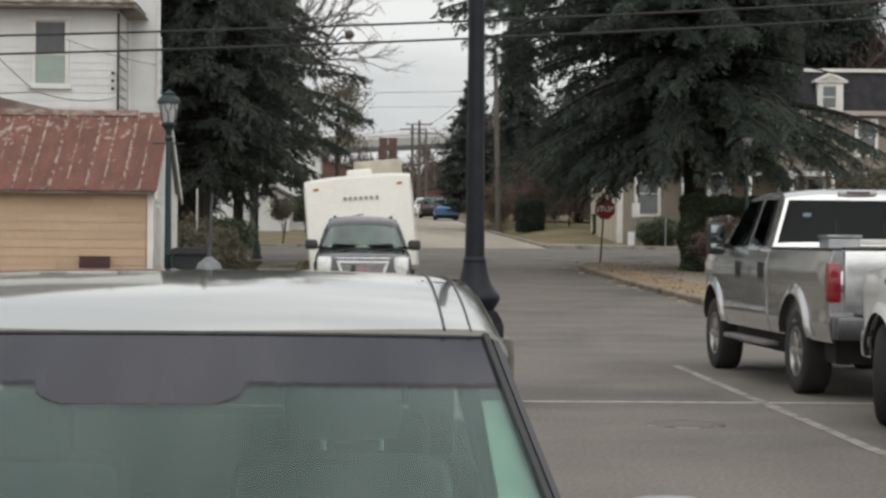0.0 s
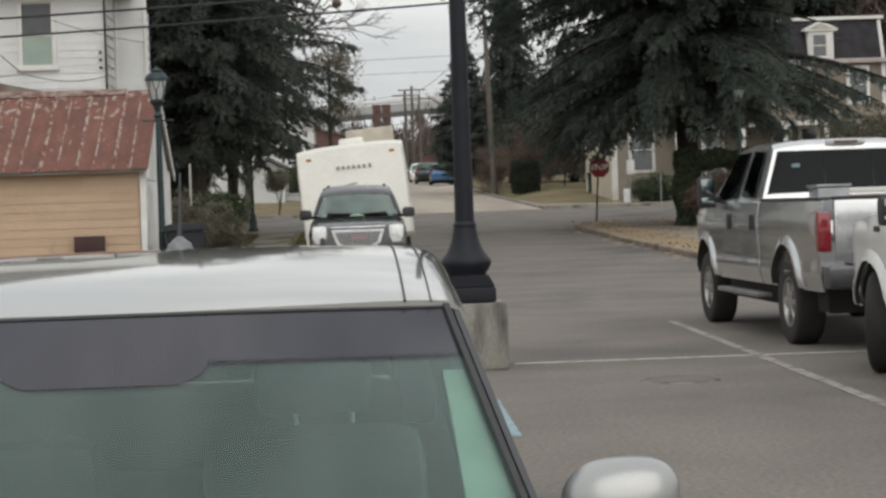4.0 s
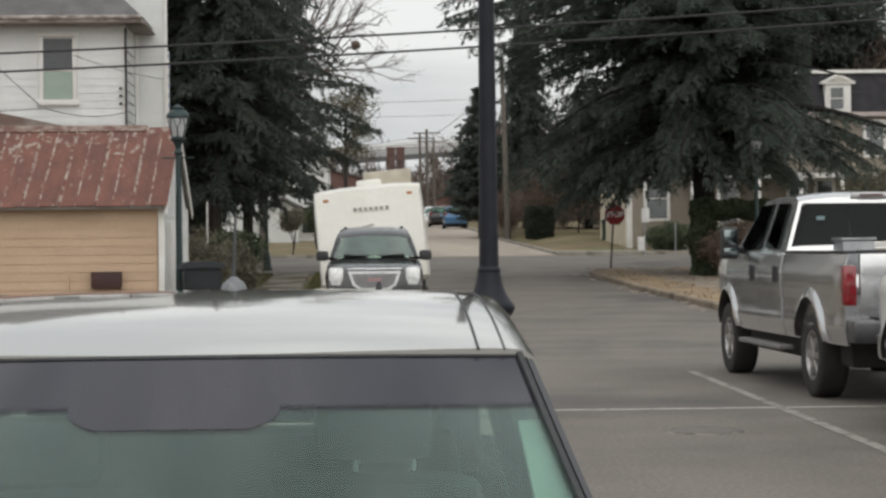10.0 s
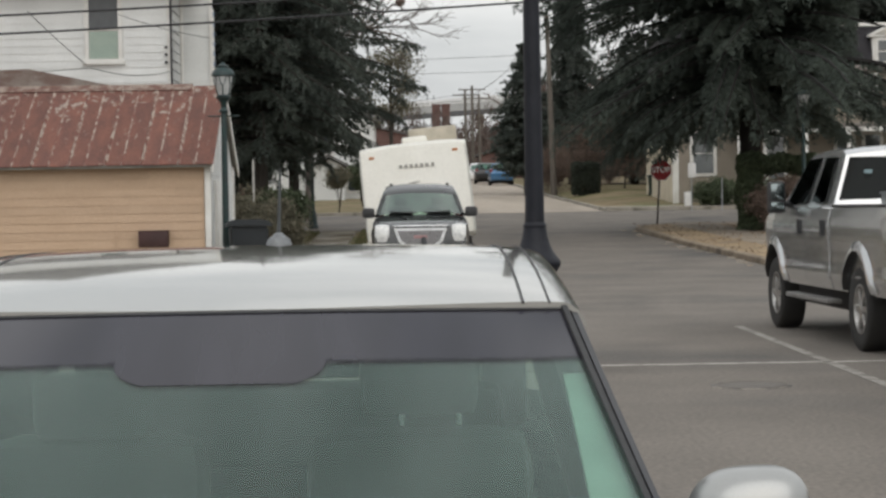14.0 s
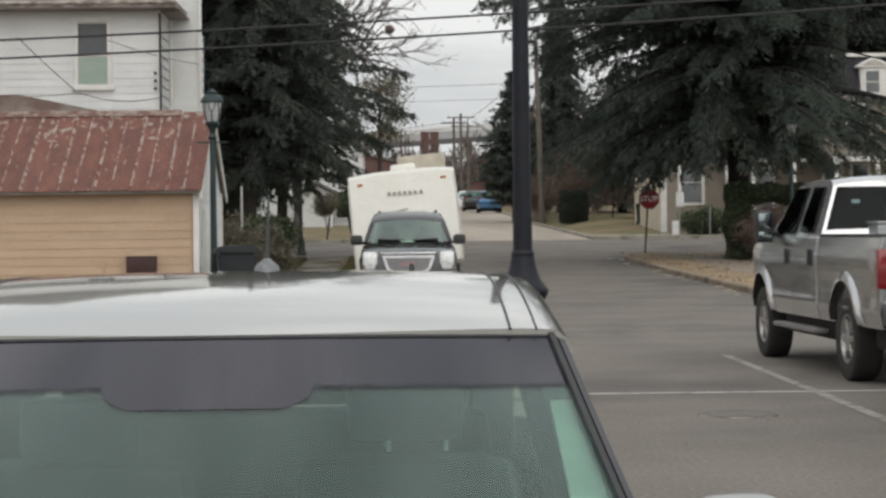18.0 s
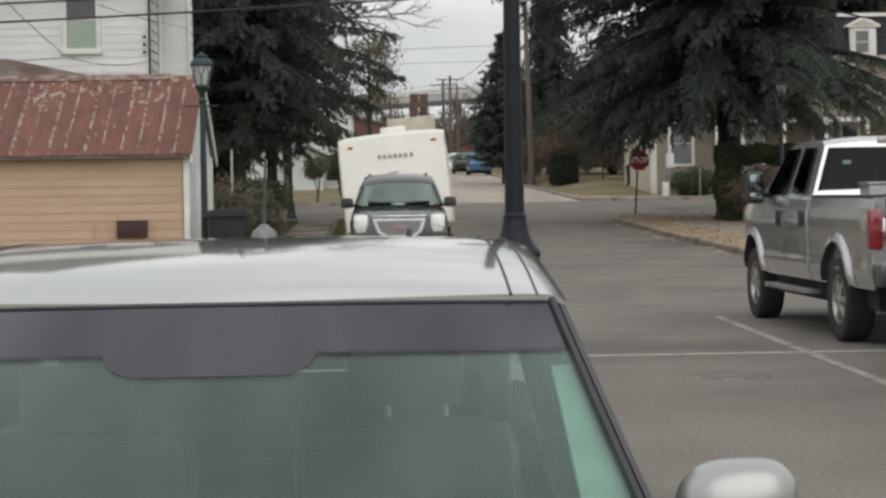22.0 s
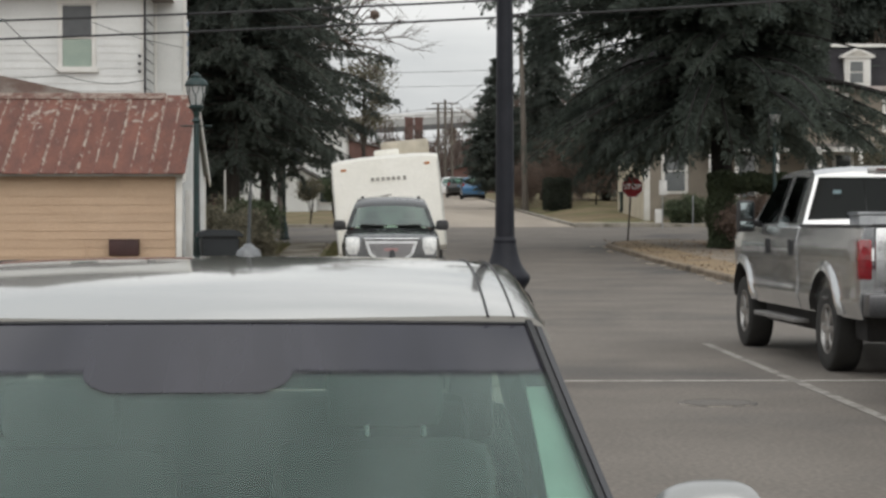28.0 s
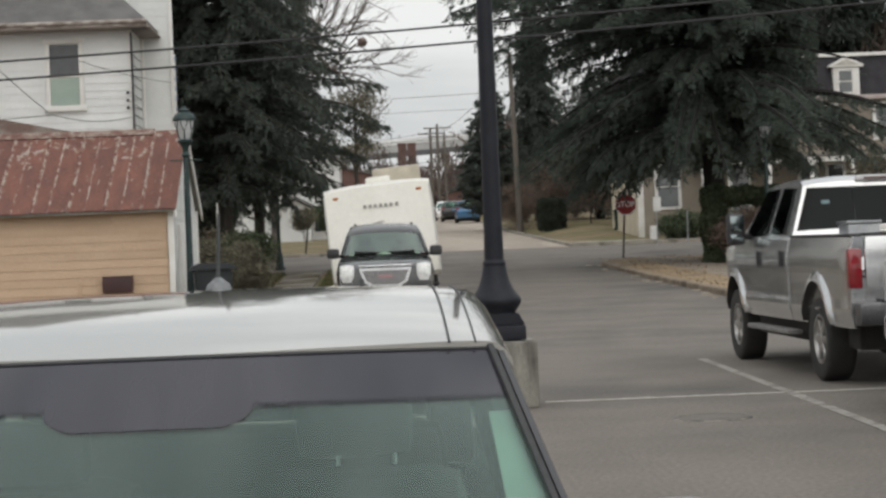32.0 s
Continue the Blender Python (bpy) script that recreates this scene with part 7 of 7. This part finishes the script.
# shrubs by the shed's pavement
broad_tree(-3.95, 45, 1.1, (0, 0, 1.0), (0.85, 0.8, 0.85), 9000, 70, 0.35, 0.12, GREY_TWIG_LEAF, "grey-olive winter shrub beside the fence", 41, 0.05, "bush", 0.3, 0.8, category="shrub")
broad_tree(-3.7, 50, 1.0, (0, 0, 0.95), (0.62, 0.6, 0.85), 7000, 60, 0.30, 0.12, GREY_TWIG_LEAF, "grey-olive winter shrub beside the fence", 42, 0.05, "bush", 0.3, 0.8, category="shrub")
broad_tree(-3.55, 57, 1.2, (0, 0, 1.2), (0.75, 0.7, 0.42), 7000, 60, 0.35, 0.12, HEDGE, "dark green rounded shrub", 43, 0.05, "bush", category="shrub")
broad_tree(-2.05, 100, 1.8, (0, 0, 1.6), (0.65, 0.6, 0.75), 5000, 50, 0.3, 0.13, HEDGE, "dark rounded bush on the far lawn", 45, 0.05, "bush", category="shrub")
def box_hedge(x, y, w, d, h, label, seed, n=12000, size=0.085, material=None):
    """A hedge clipped to a block, its faces of small leaves."""
    rng_b = np.random.default_rng(seed)
    t = empty("hedge", pose(x, y, bank(x, y) if y > 88 else g(y)), label, "hedge")
    q = rng_b.uniform(-1, 1, (n, 3))
    big = np.argmax(np.abs(q), axis=1)
    q[np.arange(n), big] = np.sign(q[np.arange(n), big]) * (1 - 0.25 * rng_b.random(n) ** 2)
    q += 0.05 * np.sin(7 * q[:, [1, 2, 0]])
    leaves("foliage", q * np.array([w / 2, d / 2, h / 2]) + np.array([0, 0, h / 2 + 0.06]), size, material or HEDGE, t, rng=rng_b)
    part("stem", tube([(0, 0, -0.05), (0, 0, h * 0.7)], [0.05, 0.03], 6), BARK, t)
    return t


box_hedge(9.95, 108, 1.45, 1.2, 1.75, "dark evergreen hedge clipped square on the lawn", 19, 9000, 0.13, mat("dark_hedge_leaves", (0.052, 0.062, 0.045), (0.035, 0.042, 0.031), scale=1.5, fine=10, rough=0.9, bump=0, island=0.3, leafy=0.3))
broad_tree(-3.05, 47.0, 1.2, (0, 0, 0.85), (0.62, 0.8, 0.75), 9000, 70, 0.33, 0.11, GREY_TWIG_LEAF, "grey-olive winter shrub beside the pavement", 47, 0.05, "bush", 0.3, 0.8, category="shrub")
tagged(put(part("marker_post", tube([(0, 0, -0.05), (0.01, 0, 1.4)], 0.03, 8), STEEL), pose(13.7, 85.0, g(85))), "thin grey metal post on the verge", "post")
broad_tree(-3.0, 91, 1.6, (0, 0, 1.5), (0.5, 0.5, 0.5), 2500, 30, 0.25, 0.12, GREY_TWIG_LEAF, "small round shrub on a thin stem", 44, 0.04, "bush", category="shrub")

# the clipped hedge with a brown bush under its bough
rng_h = np.random.default_rng(50)
hedge = empty("hedge", pose(0, 0, g(62)), "dark green clipped hedge arching over a brown bush", "hedge")
n = 16000
u = rng_h.random(n)
ang = rng_h.uniform(0, 2 * math.pi, n)
rad = np.sqrt(rng_h.random(n))
xs = 10.85 + 0.25 * np.sin(9 * u) * 0.3 + rad * 0.42 * np.cos(ang)
zs = 0.15 + 2.15 * u
col = np.stack([xs, 62 + rad * 0.42 * np.sin(ang), zs], 1)
xs = 10.5 + 2.7 * u
bar = np.stack([xs, 62 + rad * 0.55 * np.sin(ang), 2.25 - 0.1 * u + rad * 0.32 * np.cos(ang) + 0.05 * np.sin(7 * xs)], 1)
leaves("foliage", np.concatenate([col, bar]), 0.11, HEDGE, hedge, rng=rng_h)
part("stem", tube([(10.85, 62, 0), (10.9, 62, 1.2), (11.6, 62, 2.1), (12.9, 62, 2.2)], [0.07, 0.06, 0.05, 0.03], 8), BARK, hedge)
broad_tree(11.85, 61.4, 1.2, (0, 0, 0.95), (1.0, 0.6, 0.85), 9000, 70, 0.35, 0.11, BROWN_LEAF, "reddish-brown bush under the hedge", 51, 0.05, "bush", category="shrub")


def boughs(rng, limbs, bm, gap=0.15, tuft=0.040, wide=1.0, hang=0.22, base=0.10):
    """Boughs with side shoots set with needles. limbs: (height on the trunk, bearing, length, rise, droop). Returns the needles' places and directions."""
    P, D = [], []
    for i, (z0, a, k, rise, droop) in enumerate(limbs):
        n = 9
        line = []
        bend = rng.uniform(-0.3, 0.3)
        for j in range(n + 1):
            u = j / n
            w = a + bend * u
            line.append(Vector((math.cos(w) * k * u, math.sin(w) * k * u, z0 + rise * u - droop * u ** 2.2 + 0.07 * math.sin(7 * u + i))))
        tube(line, [(0.014 * k + 0.012) * (1 - 0.9 * j / n) + 0.004 for j in range(n + 1)], 5, bm)
        L = np.array([tuple(p) for p in line])
        m = max(4, int(k * (1 - base) / gap))
        for q in range(m):
            u = base + (1 - base) * (q + rng.random()) / m
            p = np.array([np.interp(u * n, range(n + 1), L[:, c]) for c in range(3)])
            e = np.array([np.interp(min(1.0, u + 0.06) * n, range(n + 1), L[:, c]) - np.interp((u - 0.06) * n, range(n + 1), L[:, c]) for c in range(3)])
            e /= np.linalg.norm(e) + 1e-9
            side = np.array([-e[1], e[0], 0.0]) * (1 if q % 2 else -1)
            ln = wide * (0.24 + 0.95 * u ** 0.6 * (1.12 - u)) * (0.6 + 0.6 * rng.random()) * min(1.0, 0.35 + k / 7)
            way = e * rng.uniform(0.45, 0.95) + side * rng.uniform(0.45, 1.0) + np.array([0, 0, rng.uniform(-0.35, 0.10)])
            way /= np.linalg.norm(way)
            c = max(5, int(ln / tuft))
            v = rng.random(c)
            off = rng.normal(size=(c, 3)) * np.array([0.035, 0.035, 0.028])
            pt = p + (v * ln)[:, None] * way + off
            pt[:, 2] -= hang * ln * v ** 2 + rng.exponential(0.035 + 0.10 * hang, c)
            P.append(pt)
            D.append(np.tile(way + np.array([0, 0, -0.25]), (c, 1)))
    return np.concatenate(P), np.concatenate(D)


def evergreen(x, y, h, reach, label, seed, low=3.0, step=0.58, per=12, trunk_r=0.26, rise=0.5, droop=1.4, size=0.17, thick=0.32, gap=0.115, tuft=0.028, wide=1.15, material=None, top_step=1.3, seen=10.5):
    """A conifer in ragged whorls of boughs. reach: heights and lengths of the boughs."""
    rng = np.random.default_rng(seed)
    t = empty("tree", pose(x, y, g(y)), label, "tree")
    bm = tube([(0, 0, -0.1), (0.05, 0, h * 0.3), (-0.05, 0.05, h * 0.65), (0, 0, h)], [trunk_r, trunk_r * 0.85, trunk_r * 0.5, 0.03], 10)
    limbs, z, turned = [], low, rng.random() * 6
    while z < h - 0.4:
        for k in range(per):
            a = turned + 2 * math.pi * k / per + rng.uniform(-0.25, 0.25)
            limbs.append((z + rng.uniform(-0.22, 0.22), a, float(np.interp(z, *reach)) * rng.uniform(0.62, 1.08), rise * rng.uniform(0.5, 1.3), droop * rng.uniform(0.6, 1.3)))
        turned += 0.9
        z += step * rng.uniform(0.8, 1.25) if z < seen else top_step
    P, D = boughs(rng, limbs, bm, gap, tuft, wide)
    part("trunk", bm, BARK, t)
    leaves("crown", P, size, material or NEEDLE, t, D, thick, rng, wild=0.55)
    return t


def cedar(x, y, h, label, seed):
    """A cedar with flat tiers of boughs, an open storey between its skirts and its crown."""
    rng = np.random.default_rng(seed)
    t = empty("cedar_tree", pose(x, y, g(y)), label, "tree")
    bm = tube([(0, 0, -0.1), (0.1, 0, 1.5), (-0.15, 0.1, h * 0.4), (0, 0, h * 0.75), (0, 0, h)], [0.42, 0.36, 0.28, 0.15, 0.03], 12)
    limbs = []
    # height on the trunk, reach towards the street, towards the house, boughs, droop
    for z0, kl, kr, n, droop in ((3.9, 3.4, 2.6, 13, 1.3), (4.5, 4.6, 4.2, 15, 1.9), (5.0, 6.2, 5.6, 20, 2.6), (5.5, 7.2, 6.0, 22, 2.7), (6.1, 6.0, 4.2, 18, 2.1), (6.8, 5.2, 4.2, 15, 1.6), (7.4, 6.2, 4.3, 15, 1.5), (7.9, 7.8, 4.3, 20, 1.4), (8.5, 8.7, 4.3, 21, 1.6),
                                 (9.1, 8.8, 4.0, 21, 1.6), (9.8, 8.8, 5.6, 20, 1.6), (10.6, 8.4, 6.0, 16, 1.5), (12.0, 7.6, 5.6, 12, 1.5), (13.8, 6.6, 5.0, 10, 1.4), (15.6, 5.2, 4.4, 9, 1.3), (17.4, 3.8, 3.4, 8, 1.1), (19.3, 2.2, 2.0, 7, 0.8)):
        first = rng.random() * 6
        for k in range(n):
            a = first + 2 * math.pi * k / n + rng.uniform(-0.15, 0.15)
            f = math.cos(a)
            r = (kl if f < 0 else kr / max(0.55, f)) * rng.uniform(0.70, 1.05)
            if f > 0.2 and 5.8 < z0 < 8.7:
                r = min(r, 3.3 / f)
            limbs.append((z0 + rng.uniform(-0.12, 0.12), a, r, (0.75 if f < 0.2 or z0 > 7 else 0.15) * rng.uniform(0.7, 1.3), droop * (1.0 if f < 0.2 or z0 > 7 else 0.7) * rng.uniform(0.75, 1.25)))
    # short inner boughs that close the heart of the crown
    for k in range(130):
        limbs.append((rng.uniform(3.6, 11.0), rng.uniform(0, 6.28), rng.uniform(1.5, 3.4), 0.4, rng.uniform(0.8, 1.6)))
    for k in range(44):
        limbs.append((rng.uniform(5.7, 8.6), rng.uniform(-0.9, 0.9), rng.uniform(3.0, 3.7), 0.3, rng.uniform(0.5, 1.1)))
    for k in range(26):
        limbs.append((rng.uniform(4.1, 4.8), math.pi + rng.uniform(-1.3, 1.0), rng.uniform(3.4, 5.4), 0.3, rng.uniform(1.7, 2.4)))
    P, D = boughs(rng, limbs, bm, 0.125, 0.027, 1.15, 0.30, 0.14)
    part("trunk", bm, mat("dark_cedar_bark", (0.026, 0.023, 0.021), (0.018, 0.016, 0.015), scale=5, fine=30, rough=0.95, bump=0.6, stretch=(3, 3, 0.6)), t)
    # the skirts end ragged above head height; the side towards the house is lopped
    keep = P[:, 2] > 2.2 + 0.35 * np.sin(2.3 * P[:, 0] + 0.7) + 0.25 * np.sin(5.1 * P[:, 0] + 1.3 * P[:, 1]) + 0.25 * np.maximum(0, P[:, 0] - 2.4)
    keep &= (P[:, 0] < 3.6 + 0.235 * P[:, 1]) | (P[:, 2] < 5.55) | (P[:, 2] > 8.6)
    leaves("crown", P[keep], 0.165, CEDAR, t, D[keep], 0.31, rng, wild=0.5)
    return t


evergreen(-4.45, 61, 15, ([2.5, 4, 5.2, 6.5, 8, 9.5, 12, 15], [2.3, 3.4, 4.3, 4.0, 3.6, 3.3, 2.6, 0.6]), EVER, 11, low=3.2)
evergreen(-7.9, 64, 16, ([2.5, 4, 6, 9, 12, 16], [2.6, 3.8, 4.0, 3.8, 3.0, 0.6]), EVER, 12, low=2.9)
evergreen(-3.85, 69, 13, ([2.5, 4, 5.4, 7, 9, 13], [2.2, 3.4, 4.6, 4.1, 3.0, 0.5]), EVER, 13, low=3.3, trunk_r=0.2)
evergreen(-6.2, 70, 15, ([2.5, 5, 9, 15], [2.6, 3.6, 3.3, 0.6]), EVER, 14, low=2.9, per=11, trunk_r=0.24)
evergreen(7.55, 121, 9.2, ([0.8, 1.8, 3.2, 5.0, 7.0, 9.2], [1.5, 2.2, 2.3, 1.9, 1.1, 0.2]), "dark upright conifer by the street", 16, low=1.2, step=0.30, per=14, trunk_r=0.2, rise=0.9, droop=0.5, size=0.28, gap=0.15, tuft=0.045, wide=0.9, thick=0.40)
evergreen(10.9, 128, 15, ([1.5, 4, 8, 12, 15], [1.6, 2.2, 1.9, 1.3, 0.3]), EVER, 17, low=1.6, step=0.42, per=12, size=0.30, gap=0.16, tuft=0.05, thick=0.38, seen=15)
evergreen(14.3, 122, 10.0, ([1.5, 3, 6, 8, 10.0], [3.2, 4.0, 3.6, 2.6, 0.5]), EVER, 18, low=1.6, step=0.45, per=12, size=0.30, gap=0.16, tuft=0.05, thick=0.38, seen=15)
cedar(11.2, 64, 21.5, "large dark cedar with drooping branches", 21)


def bare_tree(x, y, h, label, seed, r=0.16, spread=0.62, material=None, levels=5, parent=None):
    """A leafless tree: limbs that fork into twigs."""
    rnd = random.Random(seed)
    t = empty("bare_tree", pose(x, y, g(y)), label, "tree")
    bm = bmesh.new()

    def grow(p, d, length, rad, level):
        mid = p + d * length * 0.5 + Vector((rnd.uniform(-1, 1), rnd.uniform(-1, 1), rnd.uniform(-0.3, 0.6))) * length * 0.08
        end = p + d * length
        tube([p, mid, end], [rad, rad * 0.82, rad * 0.66], 6 if level < 2 else 4 if level < 4 else 3, bm)
        if level >= levels:
            return
        for k in range(2 if level < 1 else 3):
            s = spread * (0.6 + 0.7 * rnd.random())
            e = (d + Vector((rnd.uniform(-1, 1), rnd.uniform(-1, 1), rnd.uniform(-0.35, 0.75))) * s).normalized()
            grow(end if k < 2 else mid, e, length * rnd.uniform(0.60, 0.82), rad * 0.60, level + 1)
    grow(Vector((0, 0, -0.1)), Vector((rnd.uniform(-0.08, 0.08), 0, 1)), h * 0.30, r, 0)
    part("branchwork", bm, material or TWIG, t)
    return t


big_bare = bare_tree(-3.9, 81, 14, "leafless tree with fine twigs against the sky", 61, 0.20, levels=6)
extra = bmesh.new()
for k, (ex, ez) in enumerate(((3.9, 9.4), (4.5, 8.3), (4.7, 7.0), (5.2, 10.0), (4.2, 6.4))):
    line = [Vector((0.1, 0, 6.4 + 0.5 * k)), Vector((ex * 0.5, 0.1 * k, 7.2 + 0.3 * k)), Vector((ex * 0.8, 0, ez + 0.5)), Vector((ex, 0, ez))]
    tube(line, [0.09, 0.06, 0.035, 0.012], 5, extra)
    for j in range(7):
        p = line[1].lerp(line[3], j / 7)
        q = p + Vector((0.25 + 0.12 * (j % 3), 0.3 * math.sin(j * 2.1), 0.5 * math.sin(j * 1.7 + k)))
        tube([p, p.lerp(q, 0.5) + Vector((0, 0, 0.06)), q, q + Vector((0.3, 0, -0.35))], [0.028, 0.02, 0.012, 0.006], 4, extra)
rnd = random.Random(64)


def fork(p, d, length, rad, level):
    end = p + d * length
    tube([p, p.lerp(end, 0.5) + Vector((0, 0, 0.05 * length)), end], [rad, rad * 0.8, rad * 0.6], 4, extra)
    if level < 4:
        for k in range(3 if level else 4):
            e = (d + Vector((rnd.uniform(-0.7, 0.9), rnd.uniform(-0.4, 0.4), rnd.uniform(-0.45, 0.8)))).normalized()
            fork(p.lerp(end, rnd.uniform(0.4, 1.0)), e, length * rnd.uniform(0.55, 0.8), rad * 0.62, level + 1)


for z, dx, dz in ((7.2, 0.95, 0.25), (8.2, 0.9, 0.45), (9.4, 0.7, 0.7), (10.6, 0.8, 0.5), (11.6, 0.7, 0.7)):
    fork(Vector((0.4, 0, z)), Vector((dx, 0, dz)).normalized(), 2.5, 0.05, 0)
part("limb", extra, TWIG, big_bare)
nest = bmesh.new()
bmesh.ops.create_icosphere(nest, subdivisions=2, radius=0.2)
for v in nest.verts:
    v.co *= 1 + 0.3 * noise.noise(v.co * 12)
put(part("twig_nest", nest, BROWN_LEAF, big_bare, "dark twig nest in the fork"), pose(3.88, 0.0, 8.86))
REDDISH = mat("reddish_brown_twig", (0.17, 0.13, 0.105), (0.12, 0.09, 0.072), scale=4, rough=0.95)
for k, (x, y, h) in enumerate(((25.5, 121, 15), (31.5, 124, 17), (35.0, 121, 16), (35.5, 126, 18), (28.0, 125, 19), (39, 122, 15))):
    bare_tree(x, y, h, "leafless brown tree behind the houses", 70 + k, 0.034, material=REDDISH if k % 2 else TWIG)
for k, (x, y, h) in enumerate(((-12, 112, 14), (-8, 140, 15), (-15, 120, 15), (-7.5, 150, 11), (16, 160, 14), (12, 180, 13), (-6, 108, 11))):
    bare_tree(x, y, h, "leafless brown tree up the street", 90 + k, 0.18, material=REDDISH if k % 2 else TWIG)

# far brown woods, uncountable
rng_w = np.random.default_rng(99)
W = []
for x0, x1, y0, y1, h, n in ((-70, -3.5, 150, 215, 9.0, 65000), (12, 80, 150, 215, 9.5, 75000), (-60, 60, 330, 385, 13.0, 30000), (-30, 45, 272, 300, 8.0, 20000), (-60, -12, 95, 140, 9.0, 15000)):
    px, py = rng_w.uniform(x0, x1, n), rng_w.uniform(y0, y1, n)
    top = h * (0.65 + 0.35 * np.sin(px * 0.55 + 0.8 * np.sin(px * 0.21)) * np.cos(py * 0.13))
    pz = np.interp(py, GROUND_Y, GROUND_Z) + top * np.sqrt(rng_w.random(n))
    W.append(np.stack([px, py, pz], 1))

W = np.concatenate(W)
up = np.zeros_like(W)
up[:, 2] = 1
tagged(leaves("far_woods", W, 1.3, mat("far_brown_twigs", (0.115, 0.084, 0.070), (0.080, 0.060, 0.052), scale=0.1, rough=1, island=0.3, bump=0), None, up, 0.024, rng_w, wild=0.45), "hazy brown leafless woods in the distance", "woods", kind="stuff")

n = 190000
px, py = rng_w.uniform(20, 60, n), rng_w.uniform(104, 132, n)
T = np.stack([px, py, np.interp(py, GROUND_Y, GROUND_Z) + 11.0 * (0.75 + 0.25 * np.sin(px * 0.7 + py * 0.3)) * rng_w.random(n) ** 0.7], 1)
up = np.zeros_like(T)
up[:, 2] = 1
tagged(leaves("twig_thicket", T, 1.3, mat("hazy_brown_twigs", (0.19, 0.15, 0.122), (0.135, 0.105, 0.086), scale=0.2, rough=1, island=0.3, bump=0, leafy=0.4), None, up, 0.012, rng_w, wild=0.6), "fine brown winter twigs behind the houses", "woods", kind="stuff")

# blades along the verges and fallen leaves under the cedar
rng_g = np.random.default_rng(77)
n = 9000
gx, gy = np.concatenate([rng_g.uniform(-1.5, -1.12, n // 2), rng_g.uniform(-4.2, -3.02, n // 2)]), rng_g.uniform(34, 70, n)
B = np.stack([gx, gy, np.interp(gy, GROUND_Y, GROUND_Z) + 0.02 + 0.05 * rng_g.random(n)], 1)
up = np.zeros_like(B)
up[:, 2] = 1
tagged(leaves("grass_tufts", B, 0.14, mat("winter_blades", (0.15, 0.13, 0.06), (0.09, 0.095, 0.04), scale=0.8, rough=0.9, bump=0, island=0.35), None, up, 0.12, rng_g, wild=0.35), "short winter grass blades on the verge", "grass", kind="stuff")
n = 900
gy = rng_g.uniform(38, 69, n)
gx = np.array([kerb_x(min(v, 66)) for v in gy]) + 0.2 + 5.5 * rng_g.random(n) ** 1.6
B = np.stack([gx, gy, np.interp(gy, GROUND_Y, GROUND_Z) + 0.165 + 0.01 * rng_g.random(n)], 1)
flat = rng_g.normal(size=(n, 3)) * np.array([1, 1, 0.15])
tagged(leaves("fallen_leaves", B, 0.065, mat("fallen_leaf", (0.33, 0.24, 0.15), (0.20, 0.14, 0.09), scale=0.6, rough=0.9, bump=0, island=0.45), None, flat, 0.6, rng_g, wild=0.05), "brown fallen leaves under the cedar", "leaves", kind="stuff")


# ---- what moves ----
def roll_wheels(thing, r, rows):
    """Turns the wheels by the way that the car has gone: rows of (seconds, way)."""
    for o in thing.children:
        if o.name.startswith("wheel") and not o.name.startswith("wheel_well"):
            at = o.matrix_basis.translation.copy()
            walk(o, [(t, Matrix.Translation(at) @ Matrix.Rotation(s / r, 4, "Y")) for t, s in rows])


def drive(thing, y, t0, t1, where):
    """Drives a car along the crossing street; it stands out of sight before t0 and after t1."""
    n = int(round((t1 - t0) * FPS))
    stamps = [t0 + k / FPS for k in range(n + 1) if t0 + k / FPS < 32.0]
    body = [(0.0, pose(where(t0), y, g(y)))] + [(t, pose(where(t), y, g(y))) for t in stamps]
    roll = [(0.0, 0.0)] + [(t, where(t) - where(t0)) for t in stamps]
    last = 32.0
    body.append((last, pose(where(min(t1, last)), y, g(y))))
    roll.append((last, where(min(t1, last)) - where(t0)))
    walk(thing, body)
    roll_wheels(thing, 0.33, roll)


def hatch_way(t):
    return 6.17 + 11.5 * (t - 26.5)


def sedan_way(t):
    return 3.84 + (10.1 if t < 30.3 else 8.9) * (t - 30.3)


def motions():
    drive(hatch_car, 79.4, 23.6, 30.0, hatch_way)
    drive(sedan_car, 78.2, 26.6, 32.0, sedan_way)


motions()
